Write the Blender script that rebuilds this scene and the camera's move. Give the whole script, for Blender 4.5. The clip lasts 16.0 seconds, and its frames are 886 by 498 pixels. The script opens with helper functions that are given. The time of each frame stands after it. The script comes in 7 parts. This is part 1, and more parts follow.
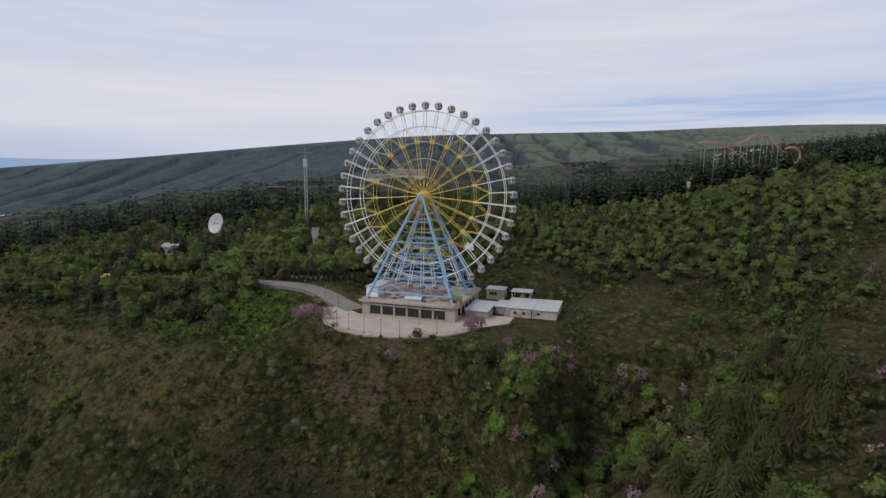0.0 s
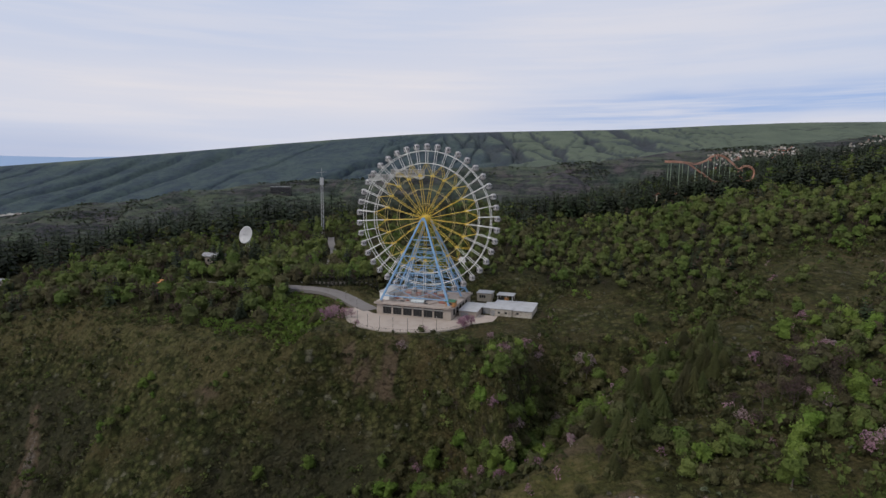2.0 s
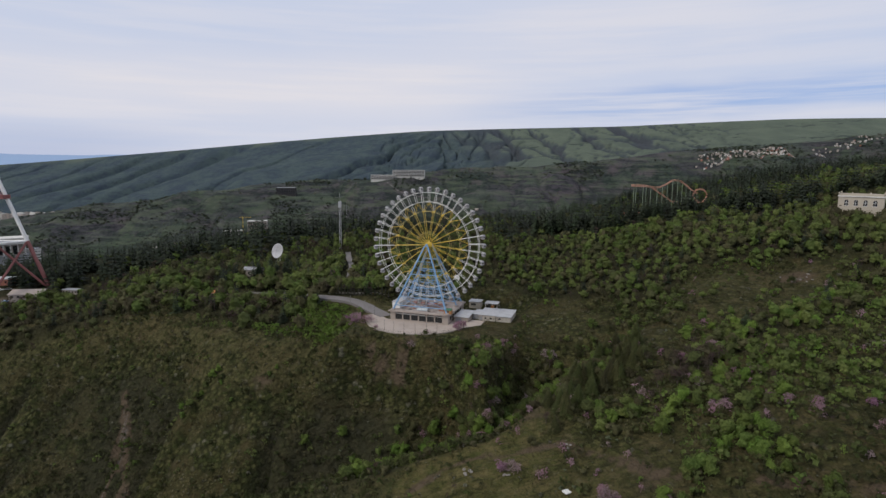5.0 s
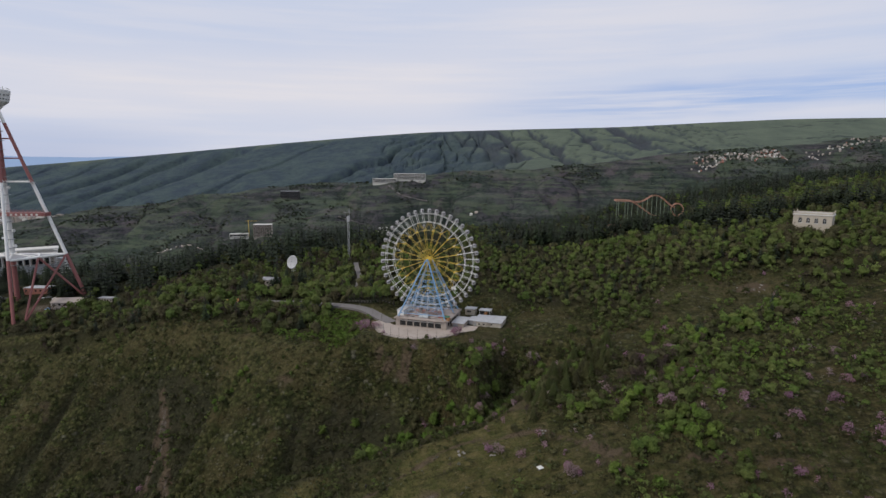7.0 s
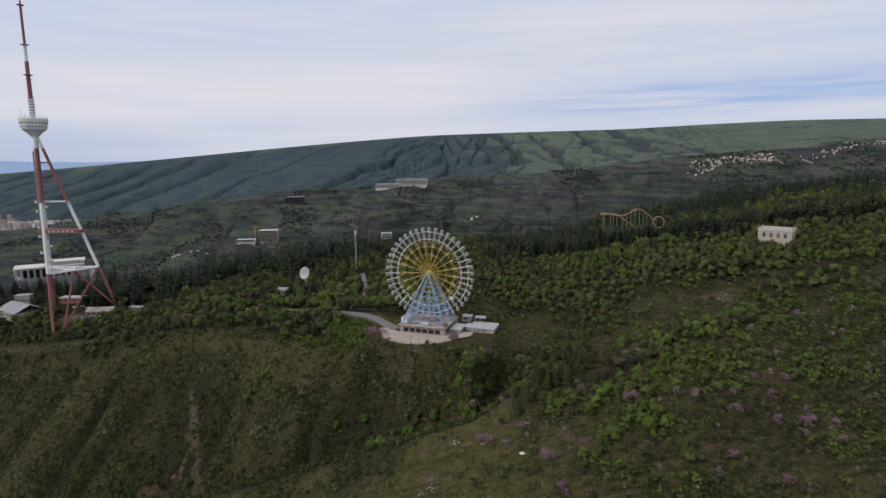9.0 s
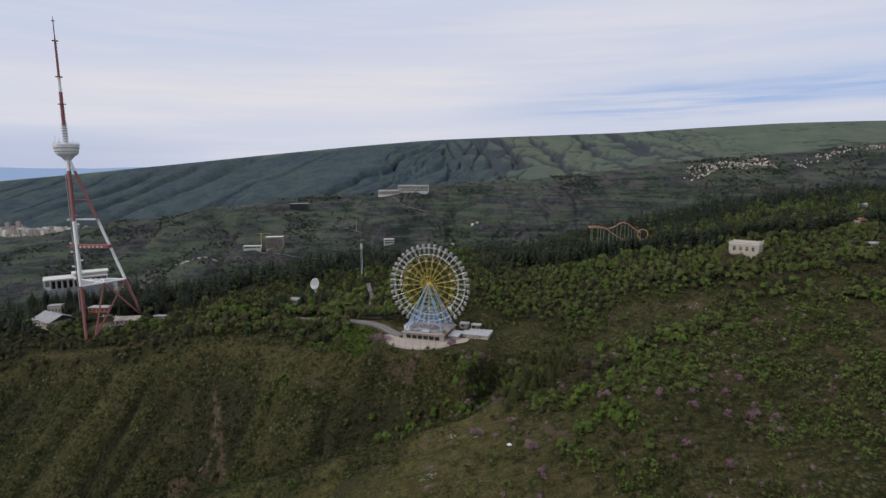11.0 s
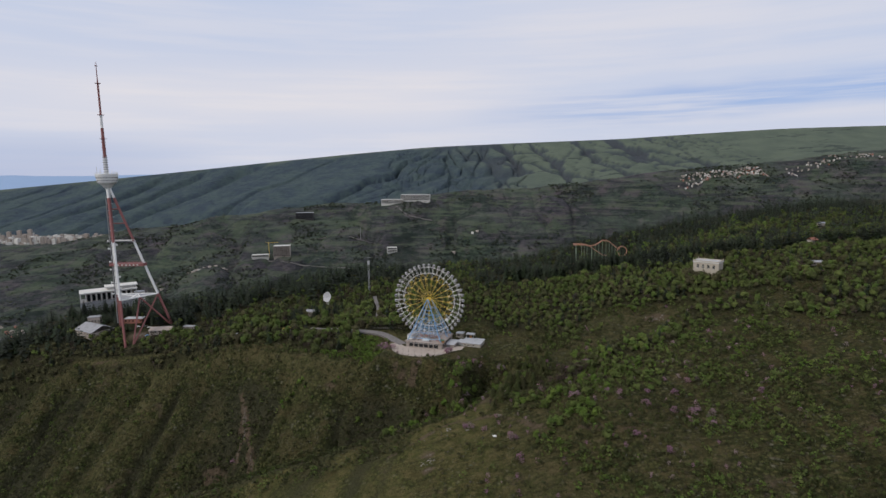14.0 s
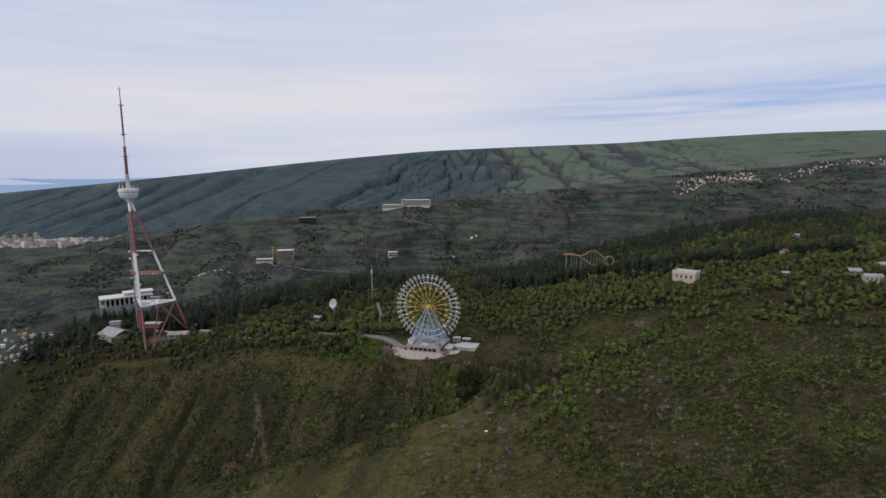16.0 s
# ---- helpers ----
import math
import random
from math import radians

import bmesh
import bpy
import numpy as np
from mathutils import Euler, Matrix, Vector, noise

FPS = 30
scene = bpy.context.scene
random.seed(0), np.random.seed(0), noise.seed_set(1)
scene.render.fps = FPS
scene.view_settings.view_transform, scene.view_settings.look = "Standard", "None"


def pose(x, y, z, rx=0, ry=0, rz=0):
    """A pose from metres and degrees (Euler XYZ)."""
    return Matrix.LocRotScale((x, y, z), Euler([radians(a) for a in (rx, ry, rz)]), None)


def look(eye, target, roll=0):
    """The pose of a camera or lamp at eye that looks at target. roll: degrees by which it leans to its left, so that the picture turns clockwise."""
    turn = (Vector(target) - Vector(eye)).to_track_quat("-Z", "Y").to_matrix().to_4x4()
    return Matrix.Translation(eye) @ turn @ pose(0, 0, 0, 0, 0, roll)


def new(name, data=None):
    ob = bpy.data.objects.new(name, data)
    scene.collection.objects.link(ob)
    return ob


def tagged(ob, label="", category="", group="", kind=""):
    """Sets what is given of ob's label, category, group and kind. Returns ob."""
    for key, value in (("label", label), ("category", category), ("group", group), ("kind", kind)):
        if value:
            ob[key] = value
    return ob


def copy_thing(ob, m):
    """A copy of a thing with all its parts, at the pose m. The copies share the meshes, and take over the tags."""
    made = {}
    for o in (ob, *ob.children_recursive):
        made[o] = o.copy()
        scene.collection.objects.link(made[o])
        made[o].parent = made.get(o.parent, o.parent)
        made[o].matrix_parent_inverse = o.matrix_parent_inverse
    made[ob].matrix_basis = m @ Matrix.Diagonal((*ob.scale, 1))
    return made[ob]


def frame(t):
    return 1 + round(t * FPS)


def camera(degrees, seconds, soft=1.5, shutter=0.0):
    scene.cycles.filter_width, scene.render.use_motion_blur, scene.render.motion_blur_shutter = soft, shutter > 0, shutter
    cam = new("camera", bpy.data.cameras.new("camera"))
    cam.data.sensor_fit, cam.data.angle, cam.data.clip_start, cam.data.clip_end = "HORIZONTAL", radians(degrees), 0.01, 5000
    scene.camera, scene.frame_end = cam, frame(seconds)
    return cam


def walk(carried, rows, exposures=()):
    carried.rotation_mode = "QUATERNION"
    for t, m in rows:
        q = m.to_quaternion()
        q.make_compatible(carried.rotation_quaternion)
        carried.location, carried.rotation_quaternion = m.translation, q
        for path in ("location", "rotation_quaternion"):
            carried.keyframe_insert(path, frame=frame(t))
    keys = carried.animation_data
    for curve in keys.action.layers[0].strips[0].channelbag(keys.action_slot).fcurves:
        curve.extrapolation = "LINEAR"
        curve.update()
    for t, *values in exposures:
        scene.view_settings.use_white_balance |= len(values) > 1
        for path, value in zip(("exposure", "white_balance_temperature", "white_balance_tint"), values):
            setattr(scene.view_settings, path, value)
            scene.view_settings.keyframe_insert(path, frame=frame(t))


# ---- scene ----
cam = camera(77.2, 16.0)
METRES, EYE, TILT, LEAN, TURN = 350.0, 50.0, 0.0, 0.0, 0.0
ROWS = [
    (0.0, 0.0, 0.0, 0.0, 0.08, -7.7, -0.57),
    (0.5, 0.0007, -0.0318, 0.009, 0.07, -7.77, -0.56),
    (1.0, 0.0013, -0.0645, 0.0184, 0.06, -7.88, -0.53),
    (1.5, 0.0014, -0.0977, 0.0278, 0.03, -7.98, -0.5),
    (2.0, 0.0013, -0.1304, 0.0379, 0.02, -8.1, -0.52),
    (2.5, 0.0013, -0.1623, 0.0486, 0.0, -8.2, -0.48),
    (3.0, 0.0015, -0.1939, 0.0598, -0.01, -8.35, -0.47),
    (3.5, 0.0019, -0.225, 0.0709, 0.0, -8.45, -0.44),
    (4.0, 0.0023, -0.2551, 0.0819, 0.02, -8.55, -0.4),
    (6.5, 0.0054, -0.3994, 0.1385, 0.04, -8.83, -0.22),
    (7.0, 0.007, -0.4277, 0.1496, 0.09, -8.83, -0.15),
    (7.5, 0.0089, -0.4559, 0.1607, 0.13, -8.81, -0.06),
    (8.0, 0.0108, -0.484, 0.1719, 0.18, -8.79, 0.04),
    (8.5, 0.0127, -0.5118, 0.1829, 0.23, -8.76, 0.12),
    (9.0, 0.0147, -0.5396, 0.1938, 0.29, -8.73, 0.19),
    (11.5, 0.0253, -0.6792, 0.2484, 0.51, -8.42, 0.58),
    (12.0, 0.0274, -0.7071, 0.2593, 0.56, -8.36, 0.63),
    (12.5, 0.0297, -0.7349, 0.2702, 0.6, -8.32, 0.67),
    (13.0, 0.0319, -0.7631, 0.2811, 0.62, -8.26, 0.72),
    (13.5, 0.0343, -0.7919, 0.292, 0.65, -8.18, 0.74),
    (14.0, 0.0365, -0.8205, 0.3029, 0.68, -8.13, 0.75),
    (14.5, 0.0389, -0.8491, 0.3138, 0.7, -8.09, 0.76),
    (15.0, 0.041, -0.878, 0.3247, 0.71, -8.04, 0.75),
    (15.5, 0.0433, -0.9069, 0.3357, 0.72, -8.0, 0.72),
    (16.0, 0.0454, -0.936, 0.3466, 0.74, -7.96, 0.7),
]
walk(cam, [(t, pose(0, 0, EYE, TILT, LEAN, TURN) @ pose(METRES * x, METRES * y, METRES * z, 90 + pitch, roll, yaw)) for t, x, y, z, yaw, pitch, roll in ROWS])

# ---- world and sun ----
world = bpy.data.worlds.new("overcast_sky")
scene.world = world
world.use_nodes = True
wn, wl = world.node_tree.nodes, world.node_tree.links
wn.clear()
w_out = wn.new("ShaderNodeOutputWorld")
w_bg = wn.new("ShaderNodeBackground")
w_sky = wn.new("ShaderNodeTexSky")
w_sky.sky_type = "NISHITA"
w_sky.sun_disc = False
w_sky.sun_elevation = radians(38)
w_sky.sun_rotation = radians(235)
w_sky.altitude = 700
w_dim = wn.new("ShaderNodeVectorMath")
w_dim.operation = "SCALE"
w_dim.inputs["Scale"].default_value = 0.10
w_tc = wn.new("ShaderNodeTexCoord")


def w_noise(scale, detail, rough, stretch, lo, hi, move=(0, 0, 0)):
    m = wn.new("ShaderNodeMapping")
    m.inputs["Scale"].default_value = stretch
    m.inputs["Location"].default_value = move
    n = wn.new("ShaderNodeTexNoise")
    n.inputs["Scale"].default_value = scale
    n.inputs["Detail"].default_value = detail
    n.inputs["Roughness"].default_value = rough
    r = wn.new("ShaderNodeMapRange")
    r.interpolation_type = "SMOOTHSTEP"
    r.inputs["From Min"].default_value = lo
    r.inputs["From Max"].default_value = hi
    wl.new(w_tc.outputs["Generated"], m.inputs["Vector"])
    wl.new(m.outputs["Vector"], n.inputs["Vector"])
    wl.new(n.outputs["Fac"], r.inputs["Value"])
    return r.outputs["Result"]


def w_mix(fac, a, b):
    n = wn.new("ShaderNodeMix")
    n.data_type = "RGBA"
    for k, v in ((0, fac), (6, a), (7, b)):
        if isinstance(v, (tuple, float)):
            n.inputs[k].default_value = v
        else:
            wl.new(v, n.inputs[k])
    return n.outputs[2]


def w_calc(op, a, b=0.0):
    n = wn.new("ShaderNodeMath")
    n.operation = op
    for k, v in ((0, a), (1, b)):
        if isinstance(v, (int, float)):
            n.inputs[k].default_value = v
        else:
            wl.new(v, n.inputs[k])
    return n.outputs[0]


def w_span(v, lo, hi):
    r = wn.new("ShaderNodeMapRange")
    r.interpolation_type = "SMOOTHSTEP"
    r.inputs["From Min"].default_value = lo
    r.inputs["From Max"].default_value = hi
    wl.new(v, r.inputs["Value"])
    return r.outputs["Result"]


wl.new(w_sky.outputs["Color"], w_dim.inputs[0])
w_sep = wn.new("ShaderNodeSeparateXYZ")
wl.new(w_tc.outputs["Generated"], w_sep.inputs[0])
across, height = w_sep.outputs[0], w_sep.outputs[2]
# a high veil: lavender grey with creamy banks drawn out along the horizon
veil = w_noise(1.1, 4, 0.45, (1, 1, 4.5), 0.30, 0.72, (0.4, 0.0, 0.25))
streak = w_noise(2.6, 5, 0.55, (0.8, 0.8, 13), 0.40, 0.66, (1.3, 0.2, 0.8))
bank = w_calc("MULTIPLY", w_span(height, 0.06, 0.12), w_span(height, 0.22, 0.13))
bank = w_calc("MULTIPLY", bank, w_span(across, 0.25, -0.15))
cream = w_calc("MINIMUM", w_calc("ADD", w_calc("ADD", w_calc("MULTIPLY", veil, 0.45), w_calc("MULTIPLY", streak, 0.30)), w_calc("MULTIPLY", bank, 0.45)), 1.0)
cloud_tone = w_mix(cream, (0.535, 0.605, 0.775, 1), (0.740, 0.725, 0.775, 1))
gap_tone = w_mix(0.75, w_dim.outputs["Vector"], (0.30, 0.41, 0.74, 1))
# the veil thins to blue low down towards the brighter side
drift = w_calc("ADD", w_calc("MULTIPLY", w_noise(2.2, 5, 0.5, (0.7, 0.7, 3), 0.2, 0.8, (5.0, 1.0, 0.3)), 0.045), w_calc("MULTIPLY", across, 0.035))
low = w_calc("SUBTRACT", height, drift)
thin = w_calc("MULTIPLY", w_span(low, 0.035, 0.062), w_span(low, 0.105, 0.072))
thin = w_calc("MULTIPLY", thin, w_span(across, -0.05, 0.42))
thin = w_calc("MULTIPLY", thin, w_noise(2.0, 6, 0.6, (0.8, 0.8, 22), 0.34, 0.58, (2.1, 0.6, 0.35)))
clear_low = w_calc("MULTIPLY", w_span(height, 0.075, 0.035), w_calc("MULTIPLY", w_span(across, -0.30, -0.60), 0.5))
sky_tone = w_mix(w_calc("MAXIMUM", thin, clear_low), cloud_tone, gap_tone)
wl.new(sky_tone, w_bg.inputs["Color"])
w_bg.inputs["Strength"].default_value = 1.0
wl.new(w_bg.outputs["Background"], w_out.inputs["Surface"])

sun_data = bpy.data.lights.new("sun", "SUN")
sun_data.energy = 1.75
sun_data.angle = radians(11)
sun_data.color = (1.0, 0.94, 0.86)
sun = new("sun", sun_data)
sun.matrix_world = look((-300, -160, 330), (0, 0, 0))
scene.view_settings.exposure = 0.0


# ---- materials ----
def material(name):
    m = bpy.data.materials.new(name)
    m.use_nodes = True
    m.node_tree.nodes.clear()
    return m, m.node_tree.nodes, m.node_tree.links


class Net:
    """A short way to write node materials."""

    def __init__(self, name):
        self.mat, self.n, self.l = material(name)
        self.out = self.n.new("ShaderNodeOutputMaterial")
        self.bsdf = self.n.new("ShaderNodeBsdfPrincipled")
        self.l.new(self.bsdf.outputs[0], self.out.inputs["Surface"])
        self.geo = self.n.new("ShaderNodeNewGeometry")
        self.obj = self.n.new("ShaderNodeObjectInfo")
        self.pos = self.geo.outputs["Position"]

    def put(self, socket, v):
        if isinstance(v, (int, float)):
            socket.default_value = v
        elif isinstance(v, tuple):
            socket.default_value = v if len(v) == len(socket.default_value) else (*v, 1)
        else:
            self.l.new(v, socket)

    def set(self, **kw):
        for k, v in kw.items():
            self.put(self.bsdf.inputs[k.replace("_", " ")], v)
        return self

    def noise(self, scale, detail=4, rough=0.55, stretch=(1, 1, 1), vec=None):
        m = self.n.new("ShaderNodeMapping")
        m.inputs["Scale"].default_value = stretch
        t = self.n.new("ShaderNodeTexNoise")
        t.inputs["Scale"].default_value = scale
        t.inputs["Detail"].default_value = detail
        t.inputs["Roughness"].default_value = rough
        self.l.new(vec or self.pos, m.inputs["Vector"])
        self.l.new(m.outputs[0], t.inputs["Vector"])
        return t.outputs["Fac"]

    def span(self, v, lo, hi, a=0.0, b=1.0):
        r = self.n.new("ShaderNodeMapRange")
        r.interpolation_type = "SMOOTHSTEP"
        for k, x in (("From Min", lo), ("From Max", hi), ("To Min", a), ("To Max", b)):
            r.inputs[k].default_value = x
        self.l.new(v, r.inputs["Value"])
        return r.outputs["Result"]

    def cells(self, scale, stretch=(1, 1, 1), vec=None):
        """Clumps: how far from each clump's middle, and a chance value of its own."""
        m = self.n.new("ShaderNodeMapping")
        m.inputs["Scale"].default_value = stretch
        w = self.n.new("ShaderNodeTexNoise")
        w.inputs["Scale"].default_value = scale * 1.5
        add = self.n.new("ShaderNodeVectorMath")
        add.operation = "MULTIPLY_ADD"
        add.inputs[1].default_value = (0.7 / scale,) * 3
        t = self.n.new("ShaderNodeTexVoronoi")
        t.inputs["Scale"].default_value = scale
        self.l.new(vec or self.pos, m.inputs["Vector"])
        self.l.new(m.outputs[0], w.inputs["Vector"])
        self.l.new(w.outputs["Color"], add.inputs[0])
        self.l.new(m.outputs[0], add.inputs[2])
        self.l.new(add.outputs[0], t.inputs["Vector"])
        sep = self.n.new("ShaderNodeSeparateColor")
        self.l.new(t.outputs["Color"], sep.inputs[0])
        return t.outputs["Distance"], sep.outputs[0]

    def mix(self, fac, a, b, how="MIX"):
        m = self.n.new("ShaderNodeMix")
        m.data_type, m.blend_type = "RGBA", how
        for k, v in ((0, fac), (6, a), (7, b)):
            self.put(m.inputs[k], v)
        return m.outputs[2]

    def calc(self, op, a, b):
        m = self.n.new("ShaderNodeMath")
        m.operation = op
        self.put(m.inputs[0], a)
        self.put(m.inputs[1], b)
        return m.outputs[0]

    def attr(self, name):
        a = self.n.new("ShaderNodeAttribute")
        a.attribute_name = name
        return a.outputs["Fac"]

    def bump(self, v, strength, dist):
        b = self.n.new("ShaderNodeBump")
        b.inputs["Strength"].default_value = strength
        b.inputs["Distance"].default_value = dist
        self.l.new(v, b.inputs["Height"])
        self.l.new(b.outputs[0], self.bsdf.inputs["Normal"])
        return self


def worn(name, colour, rough=0.5, metal=0.0, stain=(0.20, 0.17, 0.14), much=0.35, scale=0.5, grain=6.0, relief=0.02):
    """A painted or cast surface with blotches and fine grain."""
    k = Net(name)
    a = k.mix(k.span(k.noise(scale, 6, 0.6), 0.45, 0.75, 0.0, much), colour, stain)
    dark = tuple(c * 0.75 for c in colour)
    a = k.mix(k.span(k.noise(grain, 3), 0.3, 0.7, 0.0, 0.35), a, dark)
    r = k.span(k.noise(scale * 2, 4), 0.3, 0.7, rough - 0.1, min(1.0, rough + 0.15))
    k.set(Base_Color=a, Roughness=r, Metallic=metal)
    return k.bump(k.noise(grain, 4), 0.4, relief).mat


def foliage(name, a, b, c, soft=0.36, gaps=0.385):
    """Leaves: a tone for each tree (tint) and for each clump, some light through."""
    k = Net(name)
    tree = k.attr("tint")
    leaf = k.geo.outputs["Random Per Island"]
    one = k.calc("FRACT", k.calc("ADD", tree, k.calc("MULTIPLY", k.obj.outputs["Random"], 0.77)), 0.0)
    base = k.mix(k.span(one, 0.05, 0.95), a, b)
    base = k.mix(k.span(leaf, 0.2, 1.0, 0.0, 0.7), base, c)
    odd = k.calc("FRACT", k.calc("MULTIPLY", one, 5.7), 0.0)
    base = k.mix(k.span(odd, 0.62, 0.80, 0.0, 0.7), base, (a[0] * 0.74, a[1] * 0.62, a[2] * 0.85))
    base = k.mix(k.span(odd, 0.30, 0.16, 0.0, 0.6), base, (b[0] * 0.62, b[1] * 0.86, b[2] * 0.62))
    base = k.mix(k.span(k.noise(0.018, 3), 0.35, 0.65, 0.0, 0.45), base, tuple(x * 0.7 for x in a))
    fine = k.noise(1.8, 5, 0.7)
    base = k.mix(k.span(fine, 0.36, 0.54, 0.5, 0.0), base, tuple(x * 0.5 for x in a))
    base = k.mix(k.span(fine, 0.56, 0.72, 0.0, 0.6), base, tuple(min(1.0, x * 1.5) for x in b))
    k.set(Base_Color=base, Roughness=0.75)
    k.bsdf.inputs["Specular IOR Level"].default_value = 0.15
    k.bump(fine, 0.8, 0.35)
    tr = k.n.new("ShaderNodeBsdfTranslucent")
    k.l.new(base, tr.inputs["Color"])
    mx = k.n.new("ShaderNodeMixShader")
    mx.inputs[0].default_value = soft
    k.l.new(k.bsdf.outputs[0], mx.inputs[1])
    k.l.new(tr.outputs[0], mx.inputs[2])
    # the clumps have ragged edges and holes between their leaves
    holes = k.n.new("ShaderNodeBsdfTransparent")
    cut = k.n.new("ShaderNodeMixShader")
    k.l.new(k.span(k.noise(2.1, 4, 0.7), gaps, gaps + 0.015), cut.inputs[0])
    k.l.new(holes.outputs[0], cut.inputs[1])
    k.l.new(mx.outputs[0], cut.inputs[2])
    k.l.new(cut.outputs[0], k.out.inputs["Surface"])
    return k.mat


# ground: grass, scrub, bare soil and woodland floor
g = Net("hillside_ground")
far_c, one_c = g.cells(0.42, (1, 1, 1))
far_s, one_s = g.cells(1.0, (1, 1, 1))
grass = g.mix(g.span(g.noise(0.05, 5), 0.35, 0.65), (0.044, 0.040, 0.016), (0.094, 0.076, 0.034))
grass = g.mix(g.span(g.noise(0.16, 6, 0.7), 0.46, 0.60, 0.0, 0.7), grass, (0.031, 0.032, 0.011))
# low scrub: round clumps, tops painted light and the shade between painted dark
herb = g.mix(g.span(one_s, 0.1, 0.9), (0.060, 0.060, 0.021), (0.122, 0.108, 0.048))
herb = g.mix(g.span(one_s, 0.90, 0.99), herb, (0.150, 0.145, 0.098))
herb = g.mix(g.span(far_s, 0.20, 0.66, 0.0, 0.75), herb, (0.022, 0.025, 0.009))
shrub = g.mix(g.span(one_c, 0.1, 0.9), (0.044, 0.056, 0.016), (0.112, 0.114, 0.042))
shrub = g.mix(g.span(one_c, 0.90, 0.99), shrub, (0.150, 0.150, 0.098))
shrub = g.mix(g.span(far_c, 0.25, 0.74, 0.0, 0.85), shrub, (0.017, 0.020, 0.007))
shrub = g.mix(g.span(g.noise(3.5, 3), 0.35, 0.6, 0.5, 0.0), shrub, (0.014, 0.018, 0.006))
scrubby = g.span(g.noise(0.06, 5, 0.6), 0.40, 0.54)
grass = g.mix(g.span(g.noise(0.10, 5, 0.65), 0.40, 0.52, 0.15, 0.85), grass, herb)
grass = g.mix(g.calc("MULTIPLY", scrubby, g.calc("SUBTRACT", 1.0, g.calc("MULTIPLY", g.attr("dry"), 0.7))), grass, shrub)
dry_grass = g.mix(g.span(g.noise(0.12, 6, 0.7), 0.38, 0.62), (0.110, 0.098, 0.045), (0.054, 0.062, 0.020))
dry_grass = g.mix(g.span(g.noise(1.1, 6, 0.75), 0.50, 0.68, 0.0, 0.7), dry_grass, (0.028, 0.034, 0.011))
grass = g.mix(g.calc("MULTIPLY", g.attr("dry"), g.span(g.noise(0.22, 5, 0.6), 0.35, 0.6, 0.3, 0.9)), grass, dry_grass)
# sheep-worn lines across the slope
line = g.noise(0.40, 8, 0.72, (0.26, 1.0, 0.4))
grass = g.mix(g.calc("MULTIPLY", g.attr("open"), g.span(line, 0.53, 0.64, 0.0, 0.55)), grass, (0.120, 0.104, 0.052))
grass = g.mix(g.calc("MULTIPLY", g.attr("open"), g.span(line, 0.47, 0.37, 0.0, 0.75)), grass, (0.020, 0.024, 0.010))
# runnels: relief painted in, beds darkened as brush and ribs lightened as dry grass
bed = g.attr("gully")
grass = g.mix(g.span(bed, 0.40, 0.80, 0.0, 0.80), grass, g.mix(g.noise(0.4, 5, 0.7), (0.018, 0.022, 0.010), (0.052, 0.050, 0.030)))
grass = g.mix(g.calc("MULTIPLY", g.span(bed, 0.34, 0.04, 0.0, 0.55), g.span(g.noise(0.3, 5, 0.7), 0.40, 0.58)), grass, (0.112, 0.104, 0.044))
soil = g.mix(g.noise(0.6, 6, 0.7), (0.072, 0.050, 0.032), (0.145, 0.108, 0.074))
bare = g.span(g.calc("ADD", g.noise(0.035, 6, 0.62), g.calc("MULTIPLY", g.attr("bare"), 0.30)), 0.60, 0.74, 0.0, 0.85)
grass = g.mix(1.0, grass, g.mix(g.attr("west"), (1.02, 0.95, 0.96), (1.02, 0.97, 1.0)), "MULTIPLY")
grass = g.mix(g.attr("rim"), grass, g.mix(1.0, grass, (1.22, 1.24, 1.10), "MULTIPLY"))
soil = g.mix(g.calc("MULTIPLY", g.span(g.attr("bare"), 0.95, 1.3), g.span(g.noise(0.7, 4, 0.7), 0.42, 0.56, 0.10, 0.85)), soil, (0.21, 0.185, 0.16))
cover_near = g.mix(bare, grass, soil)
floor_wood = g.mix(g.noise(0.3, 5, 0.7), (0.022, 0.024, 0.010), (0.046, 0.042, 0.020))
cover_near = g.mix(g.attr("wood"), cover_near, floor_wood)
# the far hills: woods, pasture, weathered rock and dark gully beds, bluish haze mixed in
hazy_mid_wood = g.mix(g.span(g.noise(0.0045, 6, 0.65), 0.40, 0.60), (0.058, 0.053, 0.052), (0.048, 0.066, 0.040))
hazy_mid_wood = g.mix(g.span(g.noise(0.016, 7, 0.72), 0.46, 0.60, 0.0, 0.5), hazy_mid_wood, (0.082, 0.078, 0.068))
hazy_mid_wood = g.mix(g.span(g.noise(0.07, 6, 0.8), 0.47, 0.60, 0.0, 0.8), hazy_mid_wood, (0.013, 0.018, 0.015))
hazy_mid_wood = g.mix(g.span(g.noise(0.028, 9, 0.78), 0.50, 0.60, 0.0, 0.7), hazy_mid_wood, (0.020, 0.026, 0.019))
hazy_mid_wood = g.mix(g.span(g.noise(0.011, 8, 0.7), 0.52, 0.60, 0.0, 0.65), hazy_mid_wood, (0.104, 0.086, 0.076))
hazy_mid_wood = g.mix(g.span(g.noise(0.0065, 7, 0.66, (1, 1, 1)), 0.54, 0.60, 0.0, 0.6), hazy_mid_wood, (0.066, 0.090, 0.044))
hazy_mid_wood = g.mix(g.span(g.noise(0.005, 7, 0.7, (1, 1.4, 1)), 0.44, 0.37, 0.0, 0.8), hazy_mid_wood, (0.020, 0.027, 0.019))
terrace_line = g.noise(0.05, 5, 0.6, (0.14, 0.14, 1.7))
